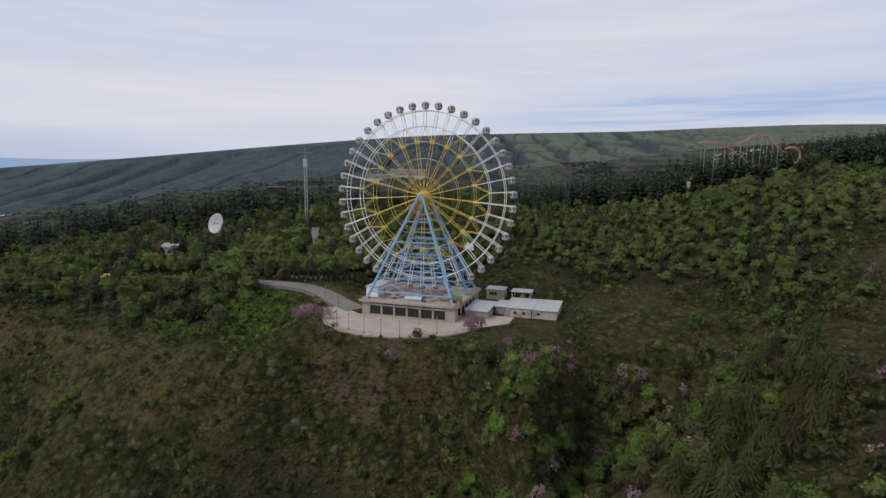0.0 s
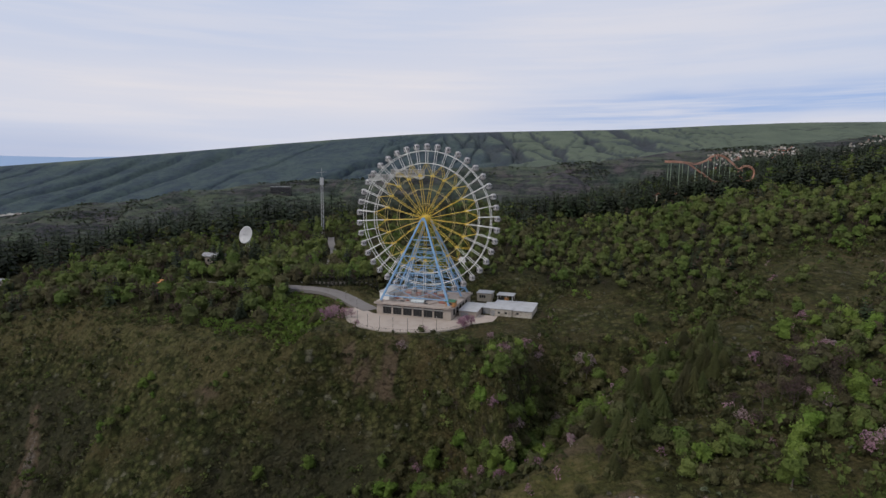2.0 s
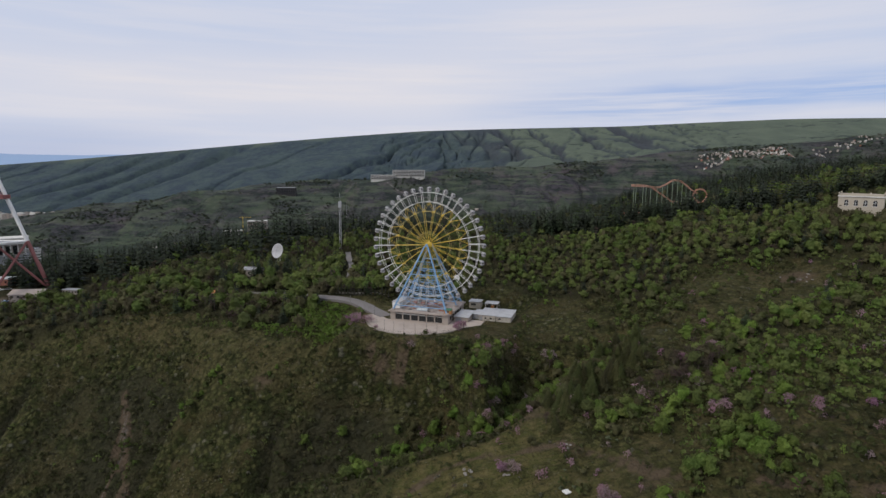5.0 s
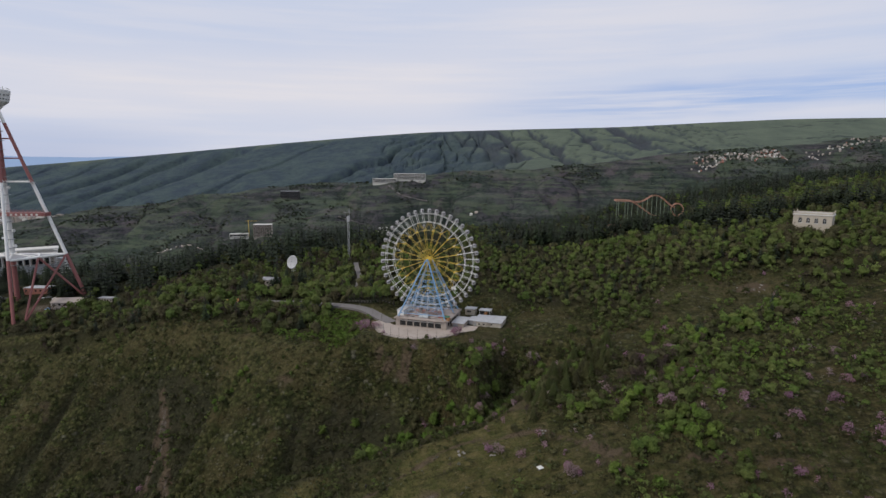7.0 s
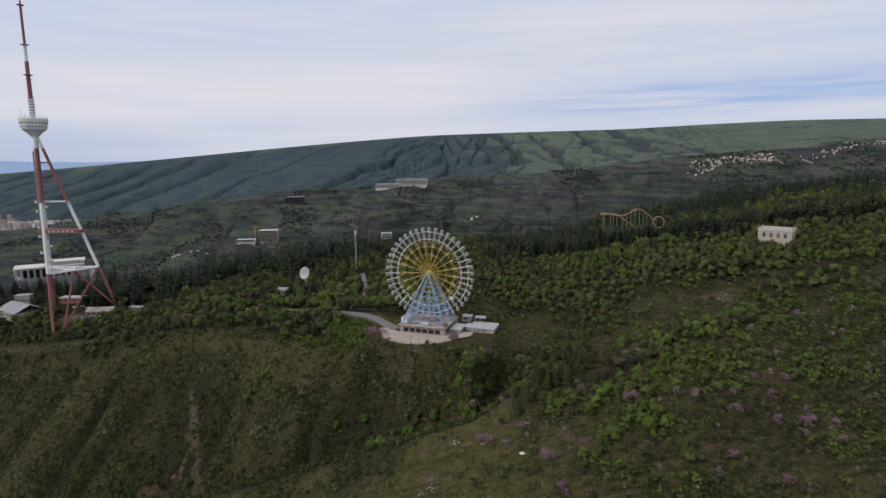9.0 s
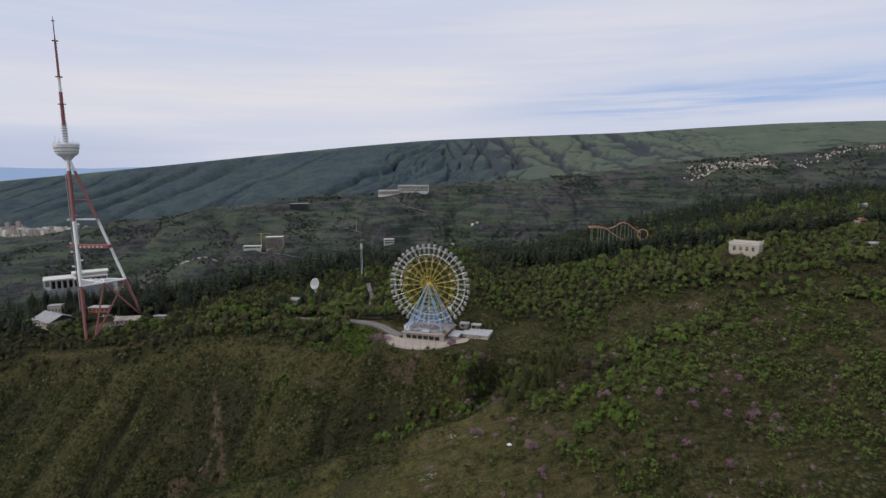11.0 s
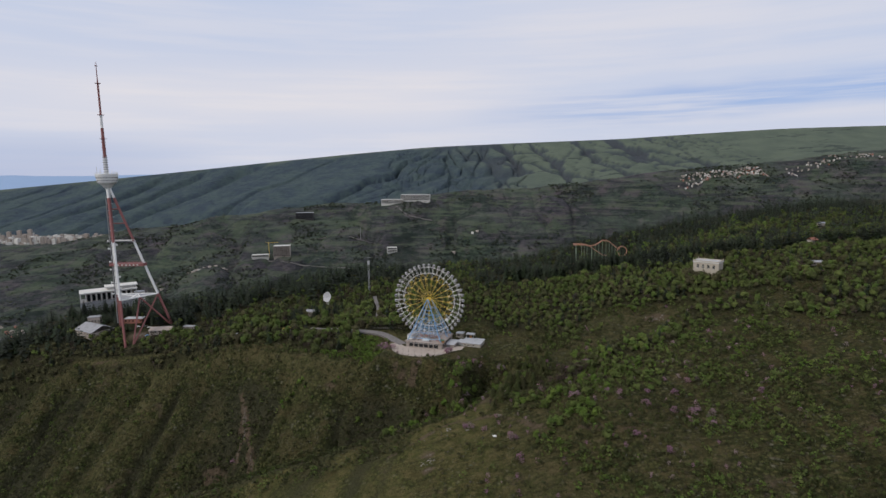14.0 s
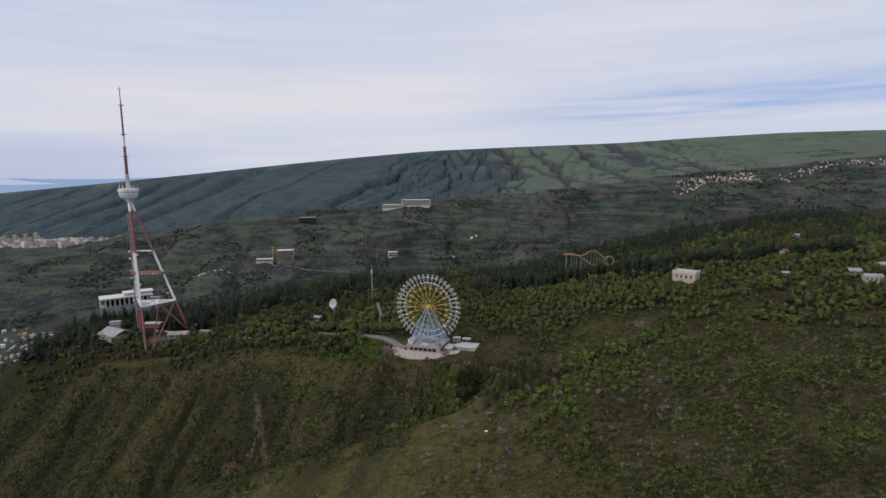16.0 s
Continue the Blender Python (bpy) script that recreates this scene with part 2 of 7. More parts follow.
hazy_mid_wood = g.mix(g.span(terrace_line, 0.50, 0.60, 0.0, 0.55), hazy_mid_wood, (0.094, 0.110, 0.060))
hazy_mid_wood = g.mix(g.span(terrace_line, 0.46, 0.38, 0.0, 0.6), hazy_mid_wood, (0.018, 0.026, 0.018))
hazy_wood = g.mix(g.span(g.noise(0.008, 8, 0.7), 0.40, 0.60), (0.044, 0.062, 0.078), (0.066, 0.092, 0.090))
# lit patches on the ridge, painted into the woods' colour
hazy_wood = g.mix(g.span(g.noise(0.013, 8, 0.76), 0.50, 0.60, 0.0, 0.40), hazy_wood, (0.078, 0.104, 0.092))
hazy_wood = g.mix(g.span(g.noise(0.03, 6, 0.8), 0.48, 0.64, 0.0, 0.6), hazy_wood, (0.028, 0.038, 0.054))
# distance haze painted in: the middle woods are tinted blue
hazy_mid_wood = g.mix(1.0, hazy_mid_wood, (0.98, 0.99, 1.17), "MULTIPLY")
hazy_wood = g.mix(g.attr("ridge"), hazy_mid_wood, hazy_wood)
pasture = g.mix(g.span(g.noise(0.006, 8, 0.65), 0.35, 0.65), (0.120, 0.144, 0.104), (0.092, 0.114, 0.086))
hedge = g.noise(0.006, 7, 0.62, (0.35, 1.3, 1))
pasture = g.mix(g.span(hedge, 0.60, 0.63, 0.0, 0.8), pasture, (0.040, 0.052, 0.046))
far_tone = g.mix(g.attr("pasture"), hazy_wood, pasture)
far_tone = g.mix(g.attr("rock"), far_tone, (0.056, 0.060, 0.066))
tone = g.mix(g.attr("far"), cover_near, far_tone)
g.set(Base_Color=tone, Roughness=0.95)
g.bsdf.inputs["Specular IOR Level"].default_value = 0.1
g.bump(g.calc("SUBTRACT", g.noise(0.5, 6, 0.7), g.calc("MULTIPLY", g.calc("ADD", far_c, g.calc("MULTIPLY", far_s, 0.5)), 0.8)), 1.0, 2.0)
M_GROUND = g.mat

M_LEAF = foliage("spring_leaves", (0.104, 0.134, 0.040), (0.190, 0.226, 0.064), (0.132, 0.168, 0.046))
M_LEAF_DULL = foliage("dull_scrub_leaves", (0.096, 0.094, 0.042), (0.150, 0.140, 0.066), (0.116, 0.112, 0.052))
M_LEAF_DARK = foliage("dark_scrub_leaves", (0.056, 0.063, 0.024), (0.098, 0.104, 0.038), (0.074, 0.082, 0.029))
M_LUSH = foliage("lush_green_leaves", (0.124, 0.184, 0.038), (0.200, 0.268, 0.058), (0.155, 0.222, 0.045))
M_GREY = foliage("grey_twigs", (0.130, 0.130, 0.085), (0.200, 0.195, 0.140), (0.100, 0.100, 0.070))
M_PINE = foliage("conifer_needles", (0.026, 0.035, 0.021), (0.050, 0.060, 0.033), (0.034, 0.046, 0.025), 0.12, 0.33)
M_PINK = foliage("pink_blossom", (0.360, 0.200, 0.250), (0.460, 0.310, 0.350), (0.280, 0.180, 0.190))
M_BARE = foliage("bare_twigs", (0.095, 0.070, 0.056), (0.130, 0.090, 0.070), (0.070, 0.052, 0.042))
M_BARK = worn("bark", (0.075, 0.058, 0.045), 0.9, grain=9, relief=0.05)


# ---- the lie of the land ----
def hash2(i, j, seed):
    n = (i.astype(np.int64) * 374761393 + j.astype(np.int64) * 668265263 + seed * 974634777) & 0x7FFFFFFF
    n = ((n ^ (n >> 13)) * 1274126177) & 0x7FFFFFFF
    return ((n ^ (n >> 16)) & 0xFFFF) / 65535.0


def vnoise(x, y, seed=0):
    """Value noise from 0 to 1."""
    x, y = np.asarray(x, float), np.asarray(y, float)
    i, j = np.floor(x), np.floor(y)
    u, v = x - i, y - j
    u, v = u * u * u * (u * (u * 6 - 15) + 10), v * v * v * (v * (v * 6 - 15) + 10)
    a, b = hash2(i, j, seed), hash2(i + 1, j, seed)
    c, d = hash2(i, j + 1, seed), hash2(i + 1, j + 1, seed)
    return (a * (1 - u) + b * u) * (1 - v) + (c * (1 - u) + d * u) * v


def fbm(x, y, seed=0, octaves=4):
    s, amp = 0, 0.5
    for k in range(octaves):
        s = s + amp * vnoise(np.asarray(x) * 2 ** k + 17 * k, np.asarray(y) * 2 ** k - 9 * k, seed + k)
        amp *= 0.5
    return s


def step(a, b, v):
    t = np.clip((np.asarray(v, float) - a) / (b - a), 0, 1)
    return t * t * (3 - 2 * t)


def smax(a, b, k):
    return 0.5 * (a + b + np.sqrt((a - b) ** 2 + k * k))


def smin(a, b, k):
    return -smax(-a, -b, k)


PLAZA = 2.4
EDGE_X, EDGE_Y = (-700, -450, -370, -300, -174, -120, -86, -45, -20, 12, 40, 95, 150), (280, 254, 236, 228, 217, 186, 172, 172, 164, 166, 161, 158, 170)
BACK_X, BACK_Y = (-900, -450, -350, -100, 100, 300, 600, 1200), (300, 320, 360, 425, 450, 520, 600, 800)
CREST_X, CREST_Z = (-2600, -1833, -1359, -1056, -593, -251, 158, 472, 918, 1249, 1726, 2600), (-245, -165, -80, -44, 5, 30, 77, 92, 128, 164, 205, 260)
SKY_X, SKY_Z = (-4700, -3763, -2900, -2050, -1400, -850, -153, 530, 1400, 2070, 2730, 3470, 4700), (-40, 36, 106, 181, 241, 288, 340, 362, 384, 420, 450, 462, 455)


def smooth_line(v, xs, ys, w):
    """A polyline with its corners rounded over about w."""
    return sum(np.interp(v + d * w, xs, ys) for d in (-0.5, -0.25, 0, 0.25, 0.5)) / 5


def upland(x, y):
    left = -3 + 0.2 * (smin(y, 330.0, 30) - 225) + 0.06 * (x + 200) - 9 * step(-160, -270, x)
    yy = smin(y, 236.0, 30)
    hollow = 11 * np.exp(-((x - 188) / 42) ** 2 - ((y - 172) / 32) ** 2)
    p = 35 + 0.2 * (yy - 200) + 0.2 * (x - 150) - hollow
    right = np.where(p > 50, 50 + 50 * np.tanh((p - 50) / 60), p)
    w = step(60, 160, x)
    return left * (1 - w) + right * w


def slope_gully(x, y):
    """Washed-out runnels down the steep slope: 1 in the bed, 0 on the ribs."""
    w = x + 26 * (fbm(x / 44, y / 50, 8, 3) - 0.47) - 0.40 * (y - 150)
    a = 1 - np.abs(2 * vnoise(w / 30, y / 260, 7) - 1)
    b = 1 - np.abs(2 * vnoise(w / 13, y / 150, 9) - 1)
    return np.clip(0.75 * a ** 1.6 + 0.35 * b ** 2, 0, 1)


def near_land(x, y):
    edge = smooth_line(x, EDGE_X, EDGE_Y, 24) + 7 * (fbm(x / 34, y / 90, 5, 3) - 0.44)
    top = upland(x, y)
    drop = np.maximum(edge - y, 0)
    cut = slope_gully(x, y)
    slope = 0.75 - 0.07 * step(-60, 0, x)
    north = top - slope * np.maximum(drop - 2.5, 0) - 21 * (cut - 0.30) * step(4, 45, drop) * step(10, -50, x)
    dome = 9 * np.exp(-((x - 105) / 75) ** 2 - ((y - 45) / 55) ** 2) + 5 * np.exp(-((x - 225) / 60) ** 2 - ((y - 70) / 50) ** 2)
    spur = 35 + 0.2 * (np.maximum(y, -400) - 200) + 0.2 * (x - 150) + dome
    spur = spur - 0.095 * np.maximum(12 - x, 0)
    crest = 80 + np.maximum(x - 20, 0) * 0.75
    spur = spur - 0.75 * np.maximum(y - crest, 0)
    low = step(115, 185, x)
    spur = spur * (1 - low) + smin(spur, top, 4.0) * low
    z = smax(north, spur, 7.0)
    z = np.where(y > edge + 12, smax(top, spur, 1.0), z)
    z = z + 1.8 * (fbm(x / 19, y / 19, 11, 4) - 0.47) + 1.5 * (fbm(x / 5.5, y / 5.5, 12, 2) - 0.37)
    # the levelled ground of the wheel
    u, v = 0.951 * (x + 11.4) - 0.309 * (y - 179.5), 0.309 * (x + 11.4) + 0.951 * (y - 179.5)
    flat = step(-40, -30, u) * step(58, 47, u) * step(-36, -25, v + 0.012 * u * u) * step(50, 40, v)
    return z * (1 - flat) + PLAZA * flat


def ridge_gully(x, y):
    """Worn gullies that run down the long ridge and join: 1 in the bed, 0 between."""
    k = (y - 4300) / 1000
    warp = x + np.where(x > 0, 120, 200) * (fbm(x / 340, y / 300, 41, 4) - 0.47) + np.where(x > 0, 120, -520) * k + 60 * k * k
    a = 1 - np.abs(2 * vnoise(warp / 190, y / 1300, 43) - 1)
    b = 1 - np.abs(2 * vnoise((warp + 0.32 * (y - 4300)) / 130, y / 620, 44) - 1)
    c = 1 - np.abs(2 * vnoise((warp - 0.36 * (y - 4300)) / 105, y / 460, 46) - 1)
    fade = 1 - 0.85 * step(1750, 2200, x)
    return np.clip(0.80 * a ** 8 + (0.7 * b ** 12 + 0.6 * c ** 13) * step(-700, 100, x), 0, 1) * fade


def spur_fold(x, y):
    """Side ridges and dells that run down the middle hills towards the valley."""
    w = x + 150 * (fbm(x / 260, y / 260, 34, 3) - 0.45) + 0.35 * (y - 1900)
    a = 1 - np.abs(2 * vnoise(w / 240, y / 1500, 35) - 1)
    b = 1 - np.abs(2 * vnoise((w - 0.5 * y) / 105, y / 600, 36) - 1)
    return np.clip(0.8 * a ** 3 + 0.4 * b ** 3, 0, 1)


def far_land(x, y):
    crest = smooth_line(x, CREST_X, CREST_Z, 160)
    foot = -165 + 125 * step(-200, 1500, x) - 50 * step(-650, -1000, x)
    up = step(1150, 1950, y + 200 * (fbm(x / 420, y / 420, 21, 3) - 0.45))
    z = foot + (crest - foot) * up + 46 * (fbm(x / 230, y / 230, 31, 5) - 0.47) * (0.35 + 0.65 * up)
    z = z + 24 * (fbm(x / 85, y / 85, 33, 4) - 0.47) * step(700, 1000, y) * step(1980, 1880, y)
    z = z - 46 * spur_fold(x, y) * (1 - np.exp(-((x + 150) / 150) ** 2 - ((y - 1815) / 75) ** 2)) * step(800, 1200, y) * step(1960, 1780, y)
    z = z - (110 + 0.02 * np.abs(x)) * step(1980, 2350, y)
    sky = smooth_line(x, SKY_X, SKY_Z, 260)
    rise = np.clip((y - 2700) / (4300 - 2700), 0, 1)
    face = rise ** 0.9 * (1 - 0.10 * np.sin(rise * math.pi))
    base = np.minimum(z, -60.0 + 0.07 * x)
    ridge = base + (sky - base) * face - (60 + 40 * step(0, -500, x)) * ridge_gully(x, y) * step(1.0, 0.88, rise) * step(0.05, 0.35, rise) - 60 * (fbm((x - 0.5 * (y - 4300)) / 420, y / 800, 45, 4) - 0.47) * np.sin(rise * math.pi)
    ridge = ridge - 0.04 * np.maximum(y - 4310, 0)
    w = step(2420, 2760, y)
    z = z * (1 - w) + ridge * w
    city = step(-1250, -1650, x) * step(1900, 2300, y) * step(3250, 2950, y)
    return z * (1 - city) + (-205.0) * city


def land(x, y):
    x, y = np.asarray(x, float), np.asarray(y, float)
    back = smooth_line(x, BACK_X, BACK_Y, 90)
    n = near_land(x, y) - 0.55 * np.maximum(y - back, 0)
    side = step(-440, -640, x)
    n = n * (1 - side) + (-200.0) * side
    n = np.maximum(n, -215 + 0 * x)
    t = step(0, 260, y - back - 60)
    return n * (1 - t) + far_land(x, y) * t


def land_at(x, y):
    return float(land(np.array([x]), np.array([y]))[0])


def axis(lo, a, b, hi, fine, widest, growth):
    """Places along one axis: even from a to b, then wider and wider."""
    mid = list(np.arange(a, b + 0.01, fine))
    out, s, v = [], fine, b
    while v < hi:
        s = min(s * growth, widest)
        v += s
        out.append(v)
    pre, s, v = [], fine, a
    while v > lo:
        s = min(s * growth, widest)
        v -= s
        pre.append(v)
    return np.array(pre[::-1] + mid + out)


def grid_mesh(name, xs, ys, height):
    gx, gy = np.meshgrid(xs, ys)
    co = np.stack([gx, gy, height(gx, gy)], -1).reshape(-1, 3)
    nx, ny = len(xs), len(ys)
    i = (np.arange(ny - 1)[:, None] * nx + np.arange(nx - 1)[None]).ravel()
    return soup(name, co, np.stack([i, i + 1, i + nx + 1, i + nx], 1))


def soup(name, co, faces):
    """A mesh from numpy arrays; all faces have the same number of corners."""
    me = bpy.data.meshes.new(name)
    k = faces.shape[1]
    me.vertices.add(len(co))
    me.vertices.foreach_set("co", np.ascontiguousarray(co, np.float32).ravel())
    me.loops.add(faces.size)
    me.loops.foreach_set("vertex_index", np.ascontiguousarray(faces, np.int32).ravel())
    me.polygons.add(len(faces))
    me.polygons.foreach_set("loop_start", np.arange(0, faces.size, k, dtype=np.int32))
    me.update(calc_edges=True)
    return me


def put_attr(me, name, values):
    me.attributes.new(name, "FLOAT", "POINT").data.foreach_set("value", np.ascontiguousarray(values, np.float32))


WOOD_X, WOOD_Y = (40, 55, 75, 92, 104, 122, 131, 140, 162, 203, 212, 225, 260, 300, 350, 460), (224, 208, 204, 197, 178, 171, 188, 200, 200, 192, 162, 154, 138, 110, 86, 60)
BAND = ((100, 100), (133, 120), (153, 124), (175, 131), (201, 151), (225, 156))
HEATH = ((40, 206), (64, 201), (86, 184), (105, 168), (124, 164), (134, 192), (166, 194), (202, 184), (198, 160), (166, 140), (137, 128), (99, 122), (72, 130), (46, 150))


def within(x, y, poly, soft):
    """1 well inside a plan polygon, 0 outside, blended over soft."""
    inside = np.zeros(np.shape(x), bool)
    for (ax, ay), (bx, by) in zip(poly, poly[1:] + poly[:1]):
        if ay != by:
            inside ^= ((ay > y) != (by > y)) & (x < (bx - ax) * (y - ay) / (by - ay) + ax)
    d = near_line(x, y, poly + poly[:1])
    return step(-0.3 * soft, soft, np.where(inside, d, -d))




def near_line(x, y, pts):
    best = np.full(np.shape(x), 1e9)
    for (ax, ay), (bx, by) in zip(pts, pts[1:]):
        t = np.clip(((x - ax) * (bx - ax) + (y - ay) * (by - ay)) / ((bx - ax) ** 2 + (by - ay) ** 2), 0, 1)
        best = np.minimum(best, np.hypot(x - ax - t * (bx - ax), y - ay - t * (by - ay)))
    return best


def woodland(x, y):
    """How wooded the ground is, 0 to 1."""
    n = fbm(x / 26, y / 26, 61, 4)
    edge = smooth_line(x, EDGE_X, EDGE_Y, 24)
    left = step(4, 18, y - edge + 14 * (n - 0.47) + 24 * step(-150, -250, x) + 16 * step(-345, -400, x)) * step(-36, -52, x)
    lawn = step(26, 14, np.hypot((x + 55) / 1.25, y - 203))
    left = left * (1 - lawn)
    line = smooth_line(x, WOOD_X, WOOD_Y, 9)
    right = step(-4, 4, y - line + 16 * (n - 0.47)) * step(40, 56, x)
    right = np.maximum(right, step(11, 5, near_line(x, y, BAND) + 14 * (n - 0.47)))
    glade = step(0.50, 0.58, fbm(x / 34, y / 18, 63, 3)) * step(150, 200, x) * step(205, 165, y)
    behind = step(222, 234, y) * step(-62, -44, x)
    return np.clip(np.maximum(np.maximum(left, right), behind) - glade, 0, 1)


xs = axis(-4700, -390, 420, 4700, 2.7, 21, 1.05)
ys = axis(-900, -30, 400, 4620, 2.7, 28, 1.05)
ground_mesh = grid_mesh("ground", xs, ys, land)
gx, gy = [a.ravel() for a in np.meshgrid(xs, ys)]
gz = land(gx, gy)
back_line = smooth_line(gx, BACK_X, BACK_Y, 90)
far_share = step(20, 120, gy - back_line)
put_attr(ground_mesh, "far", np.maximum(far_share, step(-480, -560, gx)))
FOOTPATH = ((-352, 226), (-328, 224), (-304, 222), (-276, 223), (-256, 228))
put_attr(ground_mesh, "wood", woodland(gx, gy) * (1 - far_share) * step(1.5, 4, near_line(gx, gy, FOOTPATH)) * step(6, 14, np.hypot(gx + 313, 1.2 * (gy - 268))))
in_bed = ridge_gully(gx, gy) * step(2600, 2900, gy)
open_side = step(-200, 500, gx + 500 * (fbm(gx / 380, gy / 380, 71, 4) - 0.45) + 0.25 * (gy - 4300))
plateau = step(-60, 40, gy - 4300 + 260 * (fbm(gx / 300, gx * 0, 74, 3) - 0.5))
put_attr(ground_mesh, "pasture", np.clip(step(2600, 2900, gy) * np.maximum(open_side, 0.7 * plateau) * (1 - step(0.20, 0.38, in_bed)) + 0.22 * step(0.50, 0.60, fbm(gx / 150, gy / 90, 72, 4)) * step(1300, 1600, gy) * step(2700, 2500, gy), 0, 1))
put_attr(ground_mesh, "rock", np.clip(0.8 * step(0.20, 0.45, in_bed) * open_side + 0.6 * step(0.54, 0.64, fbm(gx / 50, gy / 50, 73, 4)) * step(-1350, -1000, gx) * step(-500, -800, gx) * step(1800, 1900, gy) * step(2100, 2000, gy), 0, 1))
wob = 7 * (fbm(gx * 0, gy / 14, 77, 3) - 0.45)
gully = 1.3 * np.exp(-((gx + 166 + 0.12 * (gy - 150) - 0.7 * wob) / 1.6) ** 2) * step(128, 140, gy) * step(176, 168, gy) + 1.2 * np.exp(-((gx + 155 + 0.45 * (gy - 140) + wob) / (1.2 + 3 * vnoise(gy / 9, gy * 0, 78))) ** 2) * step(110, 130, gy) * step(190, 176, gy) + 0.9 * np.exp(-((gx + 184) / 13) ** 2 - ((gy - 132) / 9) ** 2) * step(0.30, 0.5, fbm(gx / 7, gy / 7, 79, 3))
scar = 0.6 * np.exp(-((gx + 12) / 16) ** 2 - ((gy - 150) / 12) ** 2) * step(0.35, 0.6, fbm(gx / 9, gy / 9, 75, 4))
track = np.exp(-(near_line(gx, gy, ((-30, 58), (5, 73), (20, 71), (41, 70), (55, 58), (65, 47), (81, 39), (98, 32), (130, 24))) / 1.7) ** 2) + 0.8 * np.exp(-(near_line(gx, gy, ((-52, 166), (-42, 158), (-30, 151), (-18, 148))) / 1.2) ** 2)
spot = 0.62 * np.exp(-(near_line(gx, gy, FOOTPATH) / 1.5) ** 2) + np.exp(-((gx + 313) / 16) ** 2 - ((gy - 270) / 13) ** 2) + 0.3 * np.exp(-(near_line(gx, gy, ((20, 76), (28, 82), (36, 92), (44, 97))) / 2.6) ** 2) + np.exp(-((gx - -3) / 7) ** 2 - ((gy - 48) / 4) ** 2) + 0.7 * track + np.exp(-((gx + 3) / 6) ** 2 - ((gy - 35) / 4) ** 2) + np.exp(-((gx - 186) / 9) ** 2 - ((gy - 174) / 4) ** 2)
# where the ground is darkened: runnel beds and the ravine floor
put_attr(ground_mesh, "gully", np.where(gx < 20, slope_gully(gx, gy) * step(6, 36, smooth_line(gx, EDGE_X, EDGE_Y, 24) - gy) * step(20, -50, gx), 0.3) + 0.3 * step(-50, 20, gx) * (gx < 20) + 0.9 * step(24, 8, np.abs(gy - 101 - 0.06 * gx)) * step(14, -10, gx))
put_attr(ground_mesh, "open", step(20, 70, gx) * step(210, 170, gy) + step(70, 20, gx) * step(100, 80, gy) * step(-60, 0, gx))
put_attr(ground_mesh, "west", step(10, -50, gx) * step(84, 96, gy))
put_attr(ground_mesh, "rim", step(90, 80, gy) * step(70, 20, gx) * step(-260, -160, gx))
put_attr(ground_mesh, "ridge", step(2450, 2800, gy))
# dry grass, and the slope's ribs lightened to bring out the relief
put_attr(ground_mesh, "dry", np.clip(0.65 * step(92, 76, gy - 0.75 * np.maximum(gx - 20, 0)) * step(-150, -60, gx) * (0.25 + 0.75 * step(0.42, 0.56, fbm(gx / 30, gy / 30, 76, 4))) * step(230, 60, gx) + 0.25 * (1 - step(0.1, 0.45, slope_gully(gx, gy))) * step(0, -60, gx) * step(4, 40, smooth_line(gx, EDGE_X, EDGE_Y, 24) - gy) + 1.0 * step(17, 8, near_line(gx, gy, ((12, 74), (26, 82), (38, 90)))) + 0.8 * step(10, 4, near_line(gx, gy, ((-160, 72), (-90, 73), (-30, 73), (12, 74)))) + step(24, 12, np.hypot((gx + 55) / 1.25, gy - 203)) + 0.12 * within(gx, gy, HEATH, 8) + 0.6 * np.exp(-((gx - 172) / 34) ** 2 - ((gy - 174) / 15) ** 2), 0, 1))
put_attr(ground_mesh, "bare", np.clip(gully + scar + 1.3 * spot, 0, 1.3))
ground_mesh.materials.append(M_GROUND)
ground_mesh.polygons.foreach_set("use_smooth", np.ones(len(ground_mesh.polygons), bool))
tagged(new("ground", ground_mesh), "grassy hill with scrub slopes and a long far ridge", "ground", kind="structure")

# hills on the horizon, too far off to shift; a blue glow imitates haze
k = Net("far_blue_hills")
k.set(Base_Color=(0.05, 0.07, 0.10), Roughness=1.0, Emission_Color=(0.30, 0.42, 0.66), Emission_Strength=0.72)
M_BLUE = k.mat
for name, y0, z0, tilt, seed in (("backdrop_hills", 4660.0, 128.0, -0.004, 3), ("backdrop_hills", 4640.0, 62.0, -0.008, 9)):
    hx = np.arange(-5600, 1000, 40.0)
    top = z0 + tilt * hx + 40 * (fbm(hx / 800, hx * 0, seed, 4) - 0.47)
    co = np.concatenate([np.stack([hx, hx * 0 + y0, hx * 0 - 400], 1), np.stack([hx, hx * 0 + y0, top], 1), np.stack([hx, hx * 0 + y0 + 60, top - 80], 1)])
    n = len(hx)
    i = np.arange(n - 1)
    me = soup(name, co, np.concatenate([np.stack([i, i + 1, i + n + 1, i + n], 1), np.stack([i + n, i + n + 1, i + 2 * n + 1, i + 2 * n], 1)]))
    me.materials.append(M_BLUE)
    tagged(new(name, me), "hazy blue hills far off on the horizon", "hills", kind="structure")


